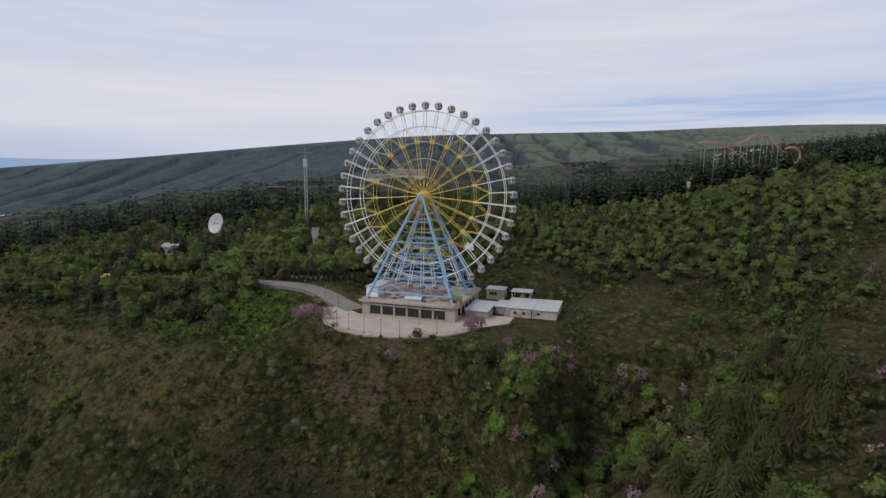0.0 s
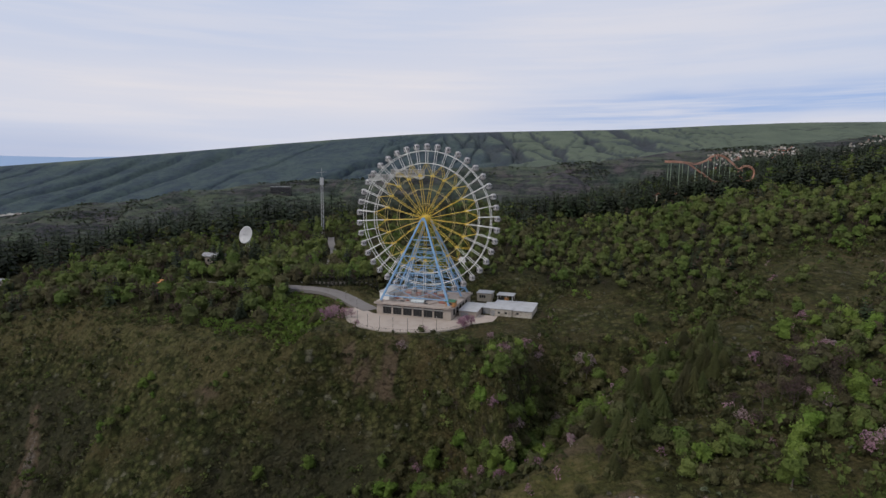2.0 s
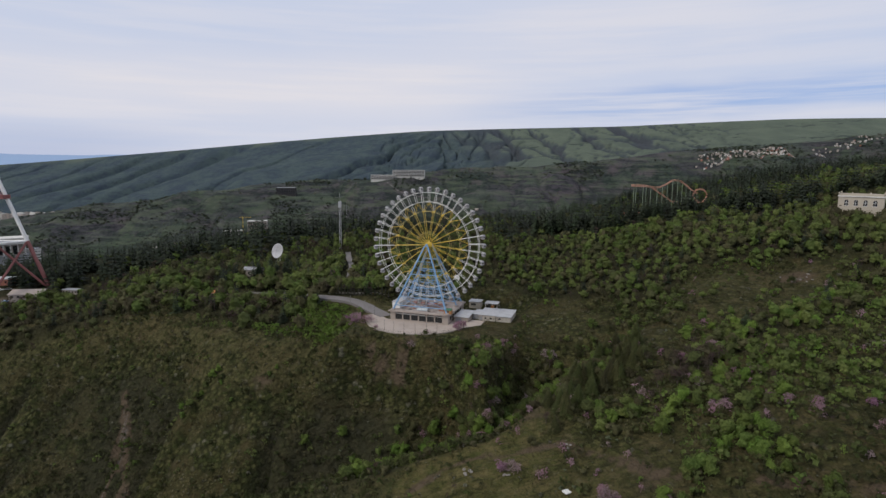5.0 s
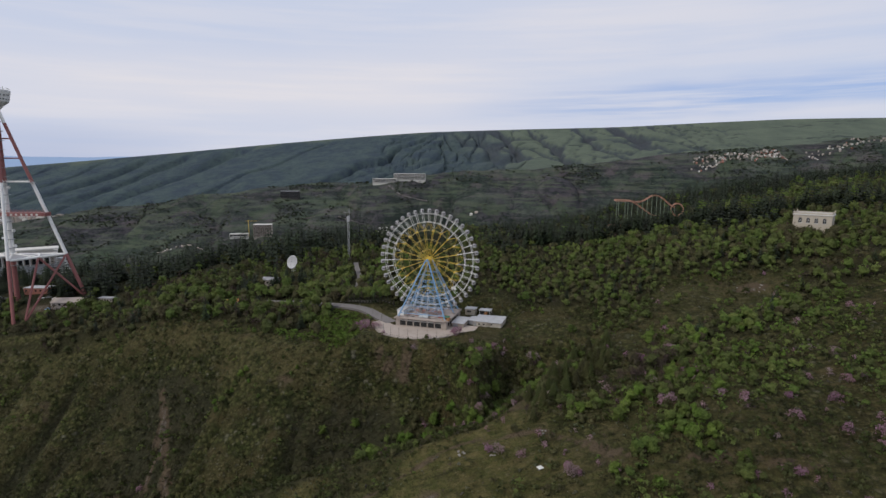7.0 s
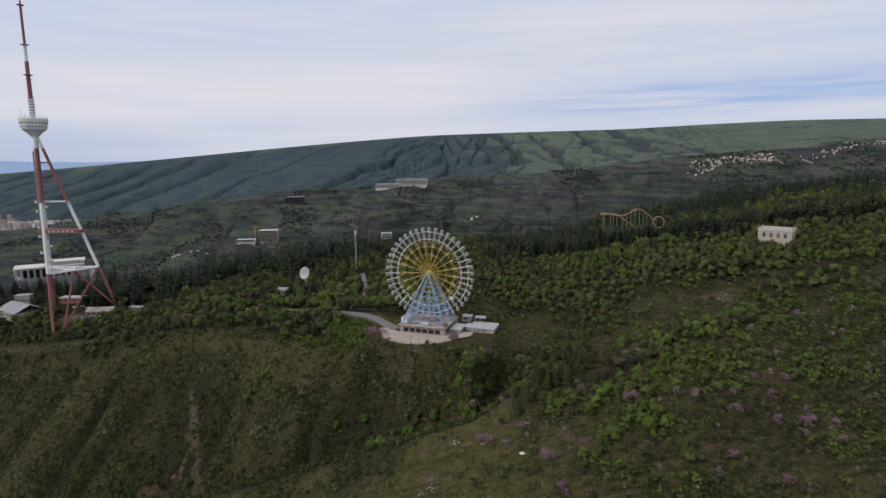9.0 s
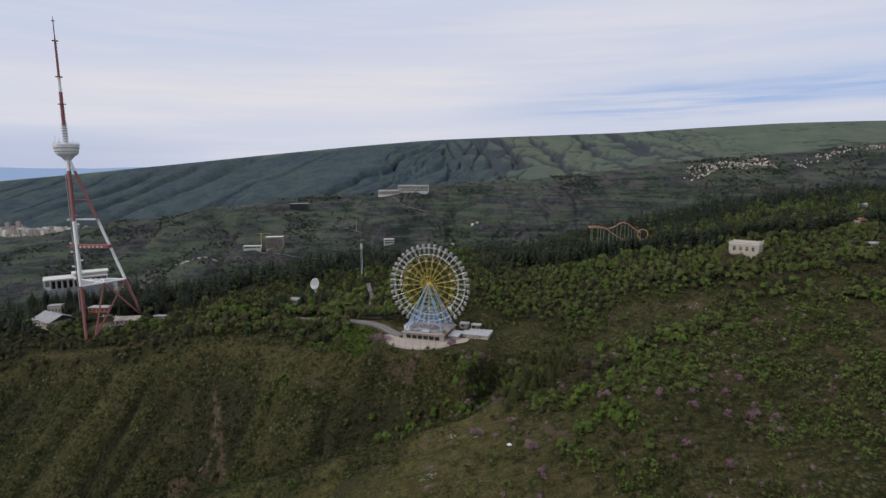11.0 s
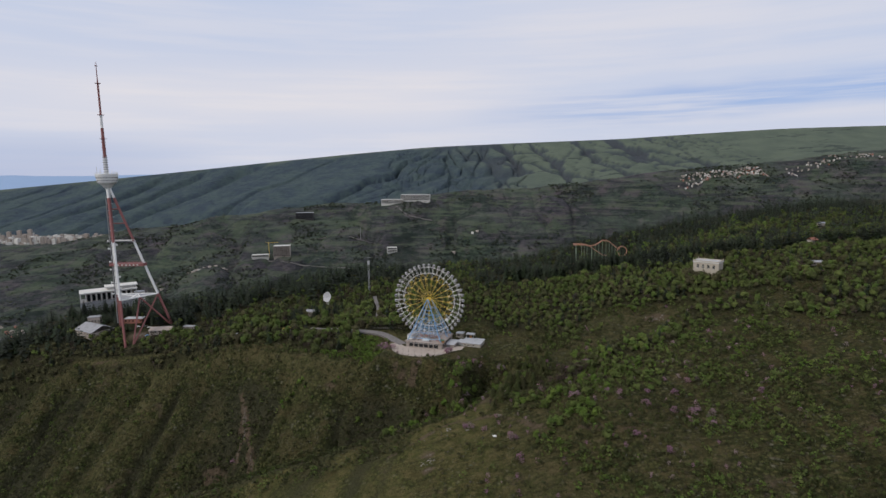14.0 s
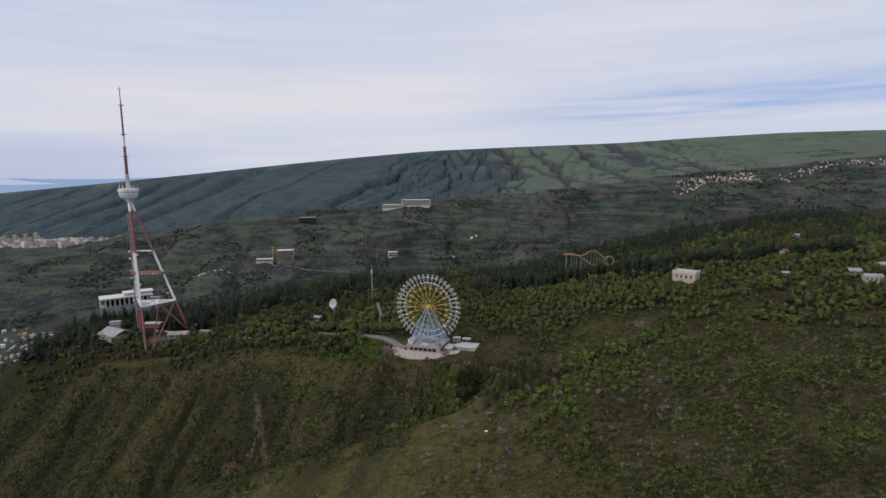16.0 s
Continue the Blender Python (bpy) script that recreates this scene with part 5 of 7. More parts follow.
for i in range(4):
    w_ob = part("window", arch_mesh, None, villa, at=pose(-7.2 + i * 4.8, -8, 2.6))
    part("window_frame", frame_mesh, None, w_ob)
for i in range(3):
    w_ob = part("window", arch_mesh, None, villa, at=pose(-11.5, -5 + i * 5, 2.6, 0, 0, -90))
    part("window_frame", frame_mesh, None, w_ob)
for x, y in ((-11.3, -7.8), (-4.6, -7.8), (4.6, -7.8), (11.3, -7.8), (11.3, 7.8), (-11.3, 7.8)):
    part("finial", Shape().lathe([(0.3, 9.7), (0.5, 10.2), (0.25, 10.6), (0.1, 11.1)], 8, (x, y, 0)), M_CREAM, villa)

# satellite dish
dz = land_at(-119, 292)
dish = thing("satellite_dish", pose(-119, 292, dz), "big white satellite dish turned to the sky", "satellite dish")
prof = [(0.05 + 5.4 * f, 1.5 * f * f) for f in np.linspace(0, 1, 8)]
prof = prof + [(r, z + 0.15) for r, z in prof[::-1]]
bowl = Shape()
nn = 28
pts = [(r * math.cos(2 * math.pi * i / nn), r * math.sin(2 * math.pi * i / nn), z) for r, z in prof for i in range(nn)]
bowl.add(pts, [(k * nn + i, k * nn + (i + 1) % nn, (k + 1) * nn + (i + 1) % nn, (k + 1) * nn + i) for k in range(len(prof) - 1) for i in range(nn)])
face = pose(0, 0, 22.6 - dz, 72, 0, -30)
part("bowl", bowl, M_METAL, dish, "white reflector bowl", at=face, smooth=True)
part("feed", Shape().tube((0, 0, 0), (0, 0, 2.6), 0.15, 6).tube((0, 0, 2.5), (0, 0, 3.0), 0.35, 8).tube((3.8, 0, 0.8), (0, 0, 2.6), 0.06, 4).tube((-2, 3.2, 0.8), (0, 0, 2.6), 0.06, 4).tube((-2, -3.2, 0.8), (0, 0, 2.6), 0.06, 4), M_STEEL, dish, at=face)
part("mount", Shape().tube((0, 1.0, -1), (0, 1.0, 22 - dz), 1.0, 10, 0.7).tube((-3.2, 3.0, -1), (0, 1.0, 21.5 - dz), 0.25, 6).tube((3.2, 3.0, -1), (0, 1.0, 21.5 - dz), 0.25, 6), M_WHITE, dish)

# slim white mast
mz = land_at(-78, 316)
mast = thing("antenna_mast", pose(-78, 316, mz), "slim pale lattice antenna mast among the trees", "mast")
MH = 64 - mz
for sx, sy in ((-1, -1), (1, -1), (1, 1), (-1, 1)):
    part("upright", Shape().tube((sx * 0.7, sy * 0.7, -1), (sx * 0.6, sy * 0.6, MH - 6), 0.10, 5), M_METAL, mast)
lat = Shape()
for i, z in enumerate(np.arange(0, MH - 8, 2.0)):
    s = 1 if i % 2 else -1
    for a, b in (((-0.68, -0.68), (0.68, -0.68)), ((0.68, -0.68), (0.68, 0.68)), ((0.68, 0.68), (-0.68, 0.68)), ((-0.68, 0.68), (-0.68, -0.68))):
        p, q = (a, b) if s > 0 else (b, a)
        lat.tube((*p, z), (*q, z + 2.0), 0.06, 4)
part("lattice", lat, M_METAL, mast)
part("top_rod", Shape().tube((0, 0, MH - 6), (0, 0, MH), 0.12, 5), M_STEEL, mast)
part("antenna_panel", Shape().box((-1.1, -1.0, MH - 11), (1.1, 1.0, MH - 6.5), 0.1), M_METAL, mast)
part("side_bar", Shape().tube((-3.5, 0, MH - 3.2), (3.2, 0, MH - 2.6), 0.12, 5), M_STEEL, mast)

# roller coaster
cz = 57.0
coaster = thing("roller_coaster", pose(182, 335, cz), "orange roller coaster on pale green posts", "roller coaster")


def track(name, pts, parent):
    P = [Vector(p) for p in pts]
    fine = []
    for i in range(len(P) - 1):
        p0, p1, p2, p3 = P[max(i - 1, 0)], P[i], P[i + 1], P[min(i + 2, len(P) - 1)]
        for s in range(6):
            t = s / 6
            fine.append(0.5 * ((2 * p1) + (p2 - p0) * t + (2 * p0 - 5 * p1 + 4 * p2 - p3) * t * t + (3 * p1 - p0 - 3 * p2 + p3) * t ** 3))
    fine.append(P[-1])
    for off, r in ((-0.75, 0.17), (0.75, 0.17), (0.0, 0.24)):
        drop = Vector((0, off, -0.8 if off == 0 else 0))
        part("rail", Shape().path([p + drop for p in fine], r, 6), M_ORANGE, parent, "orange tubular rail")
    for p in fine[::2]:
        tie = Shape().tube(p + Vector((0, -0.8, 0)), p + Vector((0, 0.8, 0)), 0.12, 4).tube(p + Vector((0, 0, -0.8)), p + Vector((0, 0.7, 0)), 0.1, 4)
        part("tie", tie, M_ORANGE, parent)
    return fine


t1 = track("main", ((-27, 0, 13.5), (-18, 0, 13.2), (-10, 0, 12.4), (-4, 0, 14.4), (2, 0, 18), (8, 0, 17.4), (13, 0, 14), (18, 0, 10), (22, 0, 8)), coaster)
t2 = track("back", ((-27, 5, 14), (-15, 5, 13), (-5, 5, 7), (4, 5, 1), (10, 6, 0)), coaster)
t3 = track("curve", ((-27, 0, 13.5), (-29.5, 1, 13.6), (-29.5, 4, 13.8), (-27, 5, 14)), coaster)
loop = [(24 + 5.2 * math.cos(a), -1 + 0.4 * a, 6 + 5.2 * math.sin(a)) for a in np.linspace(math.pi, -math.pi * 0.9, 11)]
t4 = track("loop", loop, coaster)
for f, step_n in ((t1, 4), (t2, 5)):
    for p in f[::step_n]:
        b = land_at(182 + p.x, 335 + p.y) - cz - 0.5
        if p.z - 0.9 > b + 1:
            part("column", Shape().tube((p.x, p.y, b), (p.x, p.y, p.z - 0.9), 0.22, 8), M_MINT, coaster, "pale green steel column")
house("coaster_station", "low building with a faded red roof by the coaster", pose(158, 341, land_at(158, 341), 0, 0, 5), 16, 8, 3.5, M_CREAM, M_RUSTRED, (), 1.6)

# around the tower: hall, pavilion with columns, huts
hall = house("grey_hall", "broad hall with a grey sheet roof below the tower", pose(-368, 283, land_at(-368, 283), 0, 0, -30), 32, 24, 4.4, M_CONCRETE, M_OLDROOF, (6, 1.4, 1.2), 5.5, "hall", 8)
house("roof_turret", "small white upper storey behind the hall", pose(-380, 303, land_at(-380, 303), 0, 0, 14), 12, 8, 9, M_CONCRETE, M_OLDROOF, (4, 1.2, 1.2))
pv = land_at(-428, 395)
pav = thing("white_pavilion", pose(-427, 394, pv, 0, 0, 34), "long white two-storey pavilion with tall columns", "pavilion")
PH = 11.5 - pv
PK = 1.14
part("podium", Shape().box((-21.8, -3.8, -22), (33, 13, PH - 12)), M_OLDROOF, pav)
part("wall", Shape().box((-16, -4, PH - 12), (30, 12, PH - 1.5)), M_CONCRETE, pav)
part("roof", Shape().box((-22, -9, PH - 1.5), (33, 14, PH), 0.2), M_WALL, pav)
part("upper_roof", Shape().box((2, -6, PH + 3), (34, 10, PH + 4.2), 0.2).box((4, -3, PH), (30, 8, PH + 3)), M_WALL, pav)
part("terrace_floor", Shape().box((-22, -9, -22), (33, -3.8, PH - 12)), M_OLDROOF, pav)
for i in range(12):
    part("column", Shape().box((-21.4 + i * 4.8, -8.6, PH - 12), (-20.6 + i * 4.8, -7.8, PH - 1.4), 0.05), M_WALL, pav)
for i in range(9):
    part("window", Shape().box((-15 + i * 4.8, -4.08, PH - 11.5), (-12.2 + i * 4.8, -3.95, PH - 3.5)), M_GLASS, pav)
for i in range(5):
    part("side_column", Shape().box((-21.6, -6 + i * 4.4, PH - 12), (-20.9, -5.3 + i * 4.4, PH - 1.4), 0.05), M_WALL, pav)
pav.scale = (PK, PK, 1.0)
house("water_tank_house", "round-topped plant house behind the pavilion", pose(-400, 426, land_at(-400, 426)), 11, 9, 56, M_WALL, M_METAL, (3, 1.2, 1.4), storeys=3)
drum = thing("water_tower", pose(-457, 434, -30), "squat water tower with a white drum", "water tower")
part("drum", Shape().lathe([(5.0, 17), (8, 19), (8.2, 23), (7.6, 24)], 18), M_WALL, drum)
part("stem", Shape().lathe([(3.4, -60), (3.4, 17)], 12), M_CONCRETE, drum)
house("low_hut", "low hut with a pale flat roof by the tower", pose(-291, 274, land_at(-291, 274), 0, 0, 8), 21, 13, 3.2, M_CONCRETE, M_PAVING, (5, 1.6, 1.4), 2.4)
house("white_cabin", "small white cabin on the slope's rim", pose(-263, 277, land_at(-263, 277), 0, 0, -10), 12, 5, 2.6, M_CONCRETE, M_OLDROOF, (5, 1.2, 1.2))
house("brick_annex", "brown annex at the tower's foot", pose(-336, 304, land_at(-336, 304)), 20, 9, 4.5, M_RUSTRED, M_METAL, (5, 1.4, 1.6))
house("orange_roof_hut", "hut with an orange roof among the trees", pose(-148, 236, land_at(-148, 236), 0, 0, 20), 7, 4, 2.4, M_CREAM, M_TIMBER, (3, 1, 1.2), 1.2)
house("tree_house", "whitish house half hidden by trees", pose(-130, 268, land_at(-130, 268), 0, 0, -12), 12, 7, 4.2, M_CONCRETE, M_OLDROOF, (4, 1.2, 1.4), 1.6)
house("slope_cabin", "pale cabin at the head of the slope", pose(-201, 239, land_at(-201, 239)), 6, 4, 1.8, M_CONCRETE, M_OLDROOF, (2, 1, 1.2), 1.0)
for x, y, w, d, h, wall, roof, gable in ((338, 204, 17, 7, 2.4, M_CONCRETE, M_OLDROOF, 1.2), (384, 177, 10, 8, 3, M_CONCRETE, M_OLDROOF, 2.4), (389, 161, 14, 9, 4.5, M_CREAM, M_OLDROOF, 2.0), (414, 180, 13, 9, 4.5, M_CONCRETE, M_OLDROOF, 1.5), (371, 262, 7, 6, 6, M_CONCRETE, M_RUSTRED, 2), (430, 340, 6, 5, 7, M_CREAM, M_OLDROOF, 1.5)):
    house("park_house", "small pale house among the park's trees", pose(x, y, land_at(x, y), 0, 0, (x * 7) % 40 - 20), w, d, h, wall, roof, (4, 1.2, 1.4), gable)



def parked_car(x, y, yaw, paint, label):
    c = thing("parked_car", pose(x, y, land_at(x, y), 0, 0, yaw), label, "car", "cars in the tower yard")
    part("body", Shape().box((-2.1, -0.85, 0.35), (2.1, 0.85, 0.95), 0.15), paint, c)
    part("cabin", Shape().box((-1.2, -0.75, 0.9), (1.0, 0.75, 1.5), 0.2), M_GLASS, c)
    part("roof", Shape().box((-0.95, -0.68, 1.46), (0.75, 0.68, 1.56), 0.04), paint, c)
    for sx in (-1.3, 1.3):
        for sy in (-0.8, 0.8):
            part("wheel", Shape().tube((sx, sy - 0.12, 0.33), (sx, sy + 0.12, 0.33), 0.33, 10), M_DARK, c)


for x, y, yaw, paint, label in ((-325, 290, 20, M_WHITE, "white car parked in the tower yard"), (-318, 289, 25, M_STEEL, "grey car parked in the tower yard"), (-311, 286, 15, M_WHITE, "white car parked in the tower yard"), (-303, 266, 80, M_BLUEPAINT, "blue van parked by the low hut")):
    parked_car(x, y, yaw, paint, label)
sheet_board = part("dumped_board", Shape().box((-1.5, -1.0, 0.0), (1.5, 1.0, 0.25), 0.05), M_WHITE)
sheet_board.matrix_basis = pose(40, 48, land_at(40, 48), 4, 3, 30)
tagged(sheet_board, "white dumped board lying on the grass", "board")
rock_r = random.Random(11)
for i in range(54):
    x, y, s, wide = (11, 68, 0.9, 2.2) if i < 5 else ((45, 67, 0.7, 2.2) if i < 9 else ((24, 62, 0.6, 2.2) if i < 14 else ((186, 173, 0.8, 7.5) if i < 26 else (-3, 42, 0.45, 4.5))))
    x, y = x + rock_r.uniform(-wide, wide), y + rock_r.uniform(-0.6, 0.6) * wide
    ring = [(s * rock_r.uniform(0.3, 0.6), -0.4), (s * rock_r.uniform(0.6, 0.9), 0.1), (s * rock_r.uniform(0.4, 0.7), 0.4 * s), (s * 0.15, 0.6 * s)]
    stone = part("stone", Shape().lathe(ring, 7), M_STONE)
    stone.matrix_basis = pose(x, y, land_at(x, y), 0, 0, 50 * i)
    tagged(stone, "pale grey boulder in the dry grass", "boulder", "boulders on the spur")
villa.scale = (0.95, 0.95, 0.95)

# far off: hotel blocks, slope houses, city
def block(name, label, x, y, z, w, d, h, floors, bays, yaw=0, wall=None, roof=None):
    t = thing(name, pose(x, y, z, 0, 0, yaw), label, "building")
    part("wall", Shape().box((-w / 2, -d / 2, -25), (w / 2, d / 2, h)), wall or M_WALL, t)
    part("roof", Shape().box((-w / 2 - 0.5, -d / 2 - 0.5, h), (w / 2 + 0.5, d / 2 + 0.5, h + 1.0)), roof or M_WALL, t)
    for f in range(floors):
        z0 = (f + 0.35) * h / floors
        part("window_band", Shape().box((-w / 2 + 1, -d / 2 - 0.25, z0), (w / 2 - 1, -d / 2 + 0.1, z0 + 0.45 * h / floors)), M_GLASS, t)
        part("balcony_slab", Shape().box((-w / 2, -d / 2 - 1.4, z0 - 0.2 * h / floors), (w / 2, -d / 2, z0 - 0.1 * h / floors)), wall or M_WALL, t)
    for b in range(bays + 1):
        x0 = -w / 2 + b * w / bays
        part("fin", Shape().box((x0 - 0.5, -d / 2 - 1.4, 0), (x0 + 0.5, -d / 2, h)), wall or M_WALL, t)
    return t


block("hillside_hotel", "long white terraced hotel on the far hill", -118, 1835, land_at(-118, 1835) + 3, 110, 26, 20, 4, 12, -3)
block("hillside_hotel", "long white terraced hotel on the far hill", -205, 1828, land_at(-205, 1828) + 3, 84, 26, 13, 3, 9, -3)
block("glass_block", "dark glazed block on the far hill", -529, 1778, land_at(-529, 1778) + 2, 62, 24, 20, 4, 8, 4, M_DARK, M_STEEL)
block("grey_tower_block", "grey apartment block under a crane", -522, 1452, land_at(-522, 1452), 50, 26, 32, 8, 8, 8, M_CONCRETE, M_WALL)
block("low_white_block", "low white works building beside the grey block", -585, 1432, land_at(-585, 1432), 50, 16, 9, 1, 5, 8)
block("white_villa_far", "white house on the far slope", -176, 1482, land_at(-176, 1482), 30, 16, 15, 2, 4, 12)


def village(name, label, spots, tones, category="houses"):
    """Small houses far off, as one object for each wall tone."""
    for tone, (wall, share) in enumerate(tones):
        sh = Shape()
        for i, (x, y, w, d, h, yaw, gable) in enumerate(spots):
            if (i * 7919) % 100 / 100 < share[0] or (i * 7919) % 100 / 100 >= share[1]:
                continue
            z = land_at(x, y)
            m = pose(x, y, z, 0, 0, yaw)
            s2 = Shape().box((-w / 2, -d / 2, -8), (w / 2, d / 2, h))
            if gable:
                s2.gable((-w / 2, -d / 2), (w / 2, d / 2, h), gable, "x", 0.4, 0.3)
            else:
                s2.box((-w * 0.2, -d * 0.2, h), (w * 0.15, d * 0.2, h + 2.4))
            sh.add([m @ Vector(v) for v in s2.v], s2.f)
        tagged(new(name, sh.mesh(name, wall)), label, category, kind="stuff")


hr = random.Random(5)
spots = []
for i in range(460):
    f = hr.random()
    x = -1600 - 1300 * f
    y = 2880 - 260 * hr.random() - 120 * (1 - f)
    tall = hr.random() < 0.45
    spots.append((x, y, hr.uniform(10, 30), hr.uniform(10, 16), hr.uniform(20, 38) if tall else hr.uniform(6, 14), hr.uniform(-25, 25), 0))
for i in range(4):
    spots.append((-2330 - 60 * i, 2760, 18, 18, 62 - 6 * i, 10, 0))
village("city_blocks", "pale apartment blocks of the city in the valley", spots, ((M_WALL, (0, 0.3)), (M_CONCRETE, (0.3, 1))))
spots = [(-1300 + 640 * hr.random(), 560 + 480 * hr.random(), hr.uniform(4, 9), hr.uniform(4, 7), hr.uniform(2, 6), hr.uniform(-40, 40), hr.choice((0, 2.5, 3))) for i in range(420)]
village("old_quarter", "pale and red-roofed houses of the old quarter", spots, ((M_WALL, (0, 0.15)), (M_RUSTRED, (0.15, 0.24)), (M_OLDROOF, (0.24, 0.6)), (M_CONCRETE, (0.6, 1))))
spots = []
for i in range(230):
    f = hr.random() ** 0.8
    spots.append((880 + 320 * f + hr.uniform(-12, 12), 1800 + 70 * hr.random(), hr.uniform(3.2, 5.6), hr.uniform(3, 5), hr.uniform(1.2, 2.6), hr.uniform(-30, 30), 2.2))
for i in range(120):
    f = hr.random()
    spots.append((1270 + 700 * f, 1790 + 60 * f + 60 * hr.random(), hr.uniform(3.2, 5.6), hr.uniform(3, 5), hr.uniform(1.2, 2.6), hr.uniform(-30, 30), 2.2))
village("hill_village", "white and red-roofed village along the far crest", spots, ((M_WALL, (0, 0.25)), (M_RUSTRED, (0.25, 0.38)), (M_CONCRETE, (0.38, 1))))


spots = [(20 + 90 * hr.random(), 1500 + 50 * hr.random(), hr.uniform(7, 11), 7, hr.uniform(1.5, 4), hr.uniform(-20, 20), 2) for i in range(5)]
spots += [(-800 + 130 * hr.random(), 1360 + 40 * hr.random(), hr.uniform(6, 11), 6, hr.uniform(1, 3), hr.uniform(-20, 20), 1.5) for i in range(12)]
spots += [(-960 + 100 * hr.random(), 1330 + 60 * hr.random(), hr.uniform(6, 11), 6, hr.uniform(1, 3), hr.uniform(-20, 20), 1.5) for i in range(10)]
village("valley_houses", "scattered pale houses in the valley", spots, ((M_WALL, (0, 0.15)), (M_CONCRETE, (0.25, 1))))


def far_lane(name, pts, width, mat=None):
    ob = part(name, ribbon(pts, width, 0.8, 2.0, 14.0), mat or M_PAVING)
    tagged(ob, "pale lane across the far hillside", "road", kind="structure")


far_lane("road_far", ((-191, 1794), (-165, 1740), (-150, 1706), (-100, 1698), (-52, 1692)), 3, M_ASPHALT)
far_lane("road_far", ((-560, 1425), (-503, 1409), (-407, 1382), (-331, 1362), (-260, 1360)), 3, M_ASPHALT)
far_lane("road_far", ((-451, 1580), (-400, 1588), (-350, 1587), (-300, 1560), (-262, 1547), (-246, 1574)), 2.6, M_ASPHALT)
crane = thing("tower_crane", pose(-562, 1446, land_at(-562, 1446)), "thin yellow tower crane at the building site", "crane")
part("mast", Shape().tube((0, 0, -4), (0, 0, 46), 0.7, 4), M_YELLOW, crane)
part("jib", Shape().tube((-10, 0, 44), (28, 4, 44), 0.5, 4), M_YELLOW, crane)
pole_thing = thing("power_pylon", pose(-289, 1561, land_at(-289, 1561)), "grey lattice pylon on the far slope", "pylon")
part("mast", Shape().tube((0, 0, -2), (0, 0, 42), 1.6, 4, 0.5), M_STEEL, pole_thing)
part("arm", Shape().tube((-6, 0, 34), (6, 0, 34), 0.4, 4).tube((-5, 0, 28), (5, 0, 28), 0.4, 4), M_STEEL, pole_thing)


# ---- trees and scrub ----
rng = np.random.default_rng(7)


def leaf_quads(centres, normals, size, rng):
    """Small four-cornered leaf clumps; returns corners (n, 4, 3)."""
    n = len(centres)
    nv = normals + rng.normal(0, 0.34, (n, 3))
    nv /= np.linalg.norm(nv, axis=1, keepdims=True)
    a = np.cross(nv, rng.normal(0, 1, (n, 3)))
    a /= np.linalg.norm(a, axis=1, keepdims=True)
    b = np.cross(nv, a)
    s = size * rng.uniform(0.6, 1.4, (n, 1))
    t = s * rng.uniform(0.55, 1.0, (n, 1))
    bend = nv * s * rng.uniform(-0.3, 0.3, (n, 1))
    return np.stack([centres - a * s, centres - b * t + bend, centres + a * s * 0.9, centres + b * t + bend], 1)


def ball_quads(n):
    """A ball of n x n faces a side: directions of the corners (6 n n, 4, 3)."""
    out = []
    g1 = np.tan(np.linspace(-1, 1, n + 1) * math.pi / 4)
    for ax in range(3):
        for s in (-1, 1):
            for i in range(n):
                for j in range(n):
                    q = []
                    for a, b in ((i, j), (i + 1, j), (i + 1, j + 1), (i, j + 1)):
                        v = [0, 0, 0]
                        v[ax], v[(ax + 1) % 3], v[(ax + 2) % 3] = s, g1[a] * s, g1[b]
                        q.append(v)
                    out.append(q)
    out = np.array(out, float)
    return out / np.linalg.norm(out, axis=2, keepdims=True)


def crown_round(n, lobes, wide, low, leaf, seed, body=3):
    """A broad-leaved crown one metre high above its foot: a lumpy body under ragged leaf clumps."""
    r = np.random.default_rng(seed)
    ang = r.uniform(0, 2 * math.pi, lobes)
    lift = r.uniform(0, 1, lobes)
    rad = wide * (0.25 + 0.55 * np.sqrt(r.uniform(0, 1, lobes))) * (1 - 0.45 * lift)
    c = np.stack([rad * np.cos(ang), rad * np.sin(ang), low + (0.86 - low) * lift], 1)
    c[0] = (0, 0, 0.72)
    size = r.uniform(0.16, 0.27, lobes) * (wide / 0.42) ** 0.5
    pick = r.integers(0, lobes, n)
    d = r.normal(0, 1, (n, 3))
    d[:, 2] = np.abs(d[:, 2]) * 1.0 - 0.25
    d /= np.linalg.norm(d, axis=1, keepdims=True)
    p = c[pick] + d * (size[pick] * r.uniform(0.8, 1.1, n))[:, None]
    p[:, 2] = np.maximum(p[:, 2], 0.03)
    leaves = leaf_quads(p, d, leaf, r)
    if not body:
        return leaves
    mid = np.array([0, 0, (low + 0.8) / 2])
    dirs = ball_quads(body)
    dd = dirs.reshape(-1, 3)
    rel = c - mid
    along = dd @ rel.T
    miss = np.sum(rel ** 2, 1)[None] - along ** 2
    reach = along + np.sqrt(np.maximum(size[None] ** 2 - miss, 0))
    reach = np.where(miss < size[None] ** 2, reach, 0.0).max(1)
    reach = np.maximum(reach * 0.80, 0.10 * wide / 0.42)
    hull = (mid + dd * reach[:, None]).reshape(-1, 4, 3)
    hull[:, :, 2] = np.maximum(hull[:, :, 2], 0.0)
    return np.concatenate([hull, leaves])


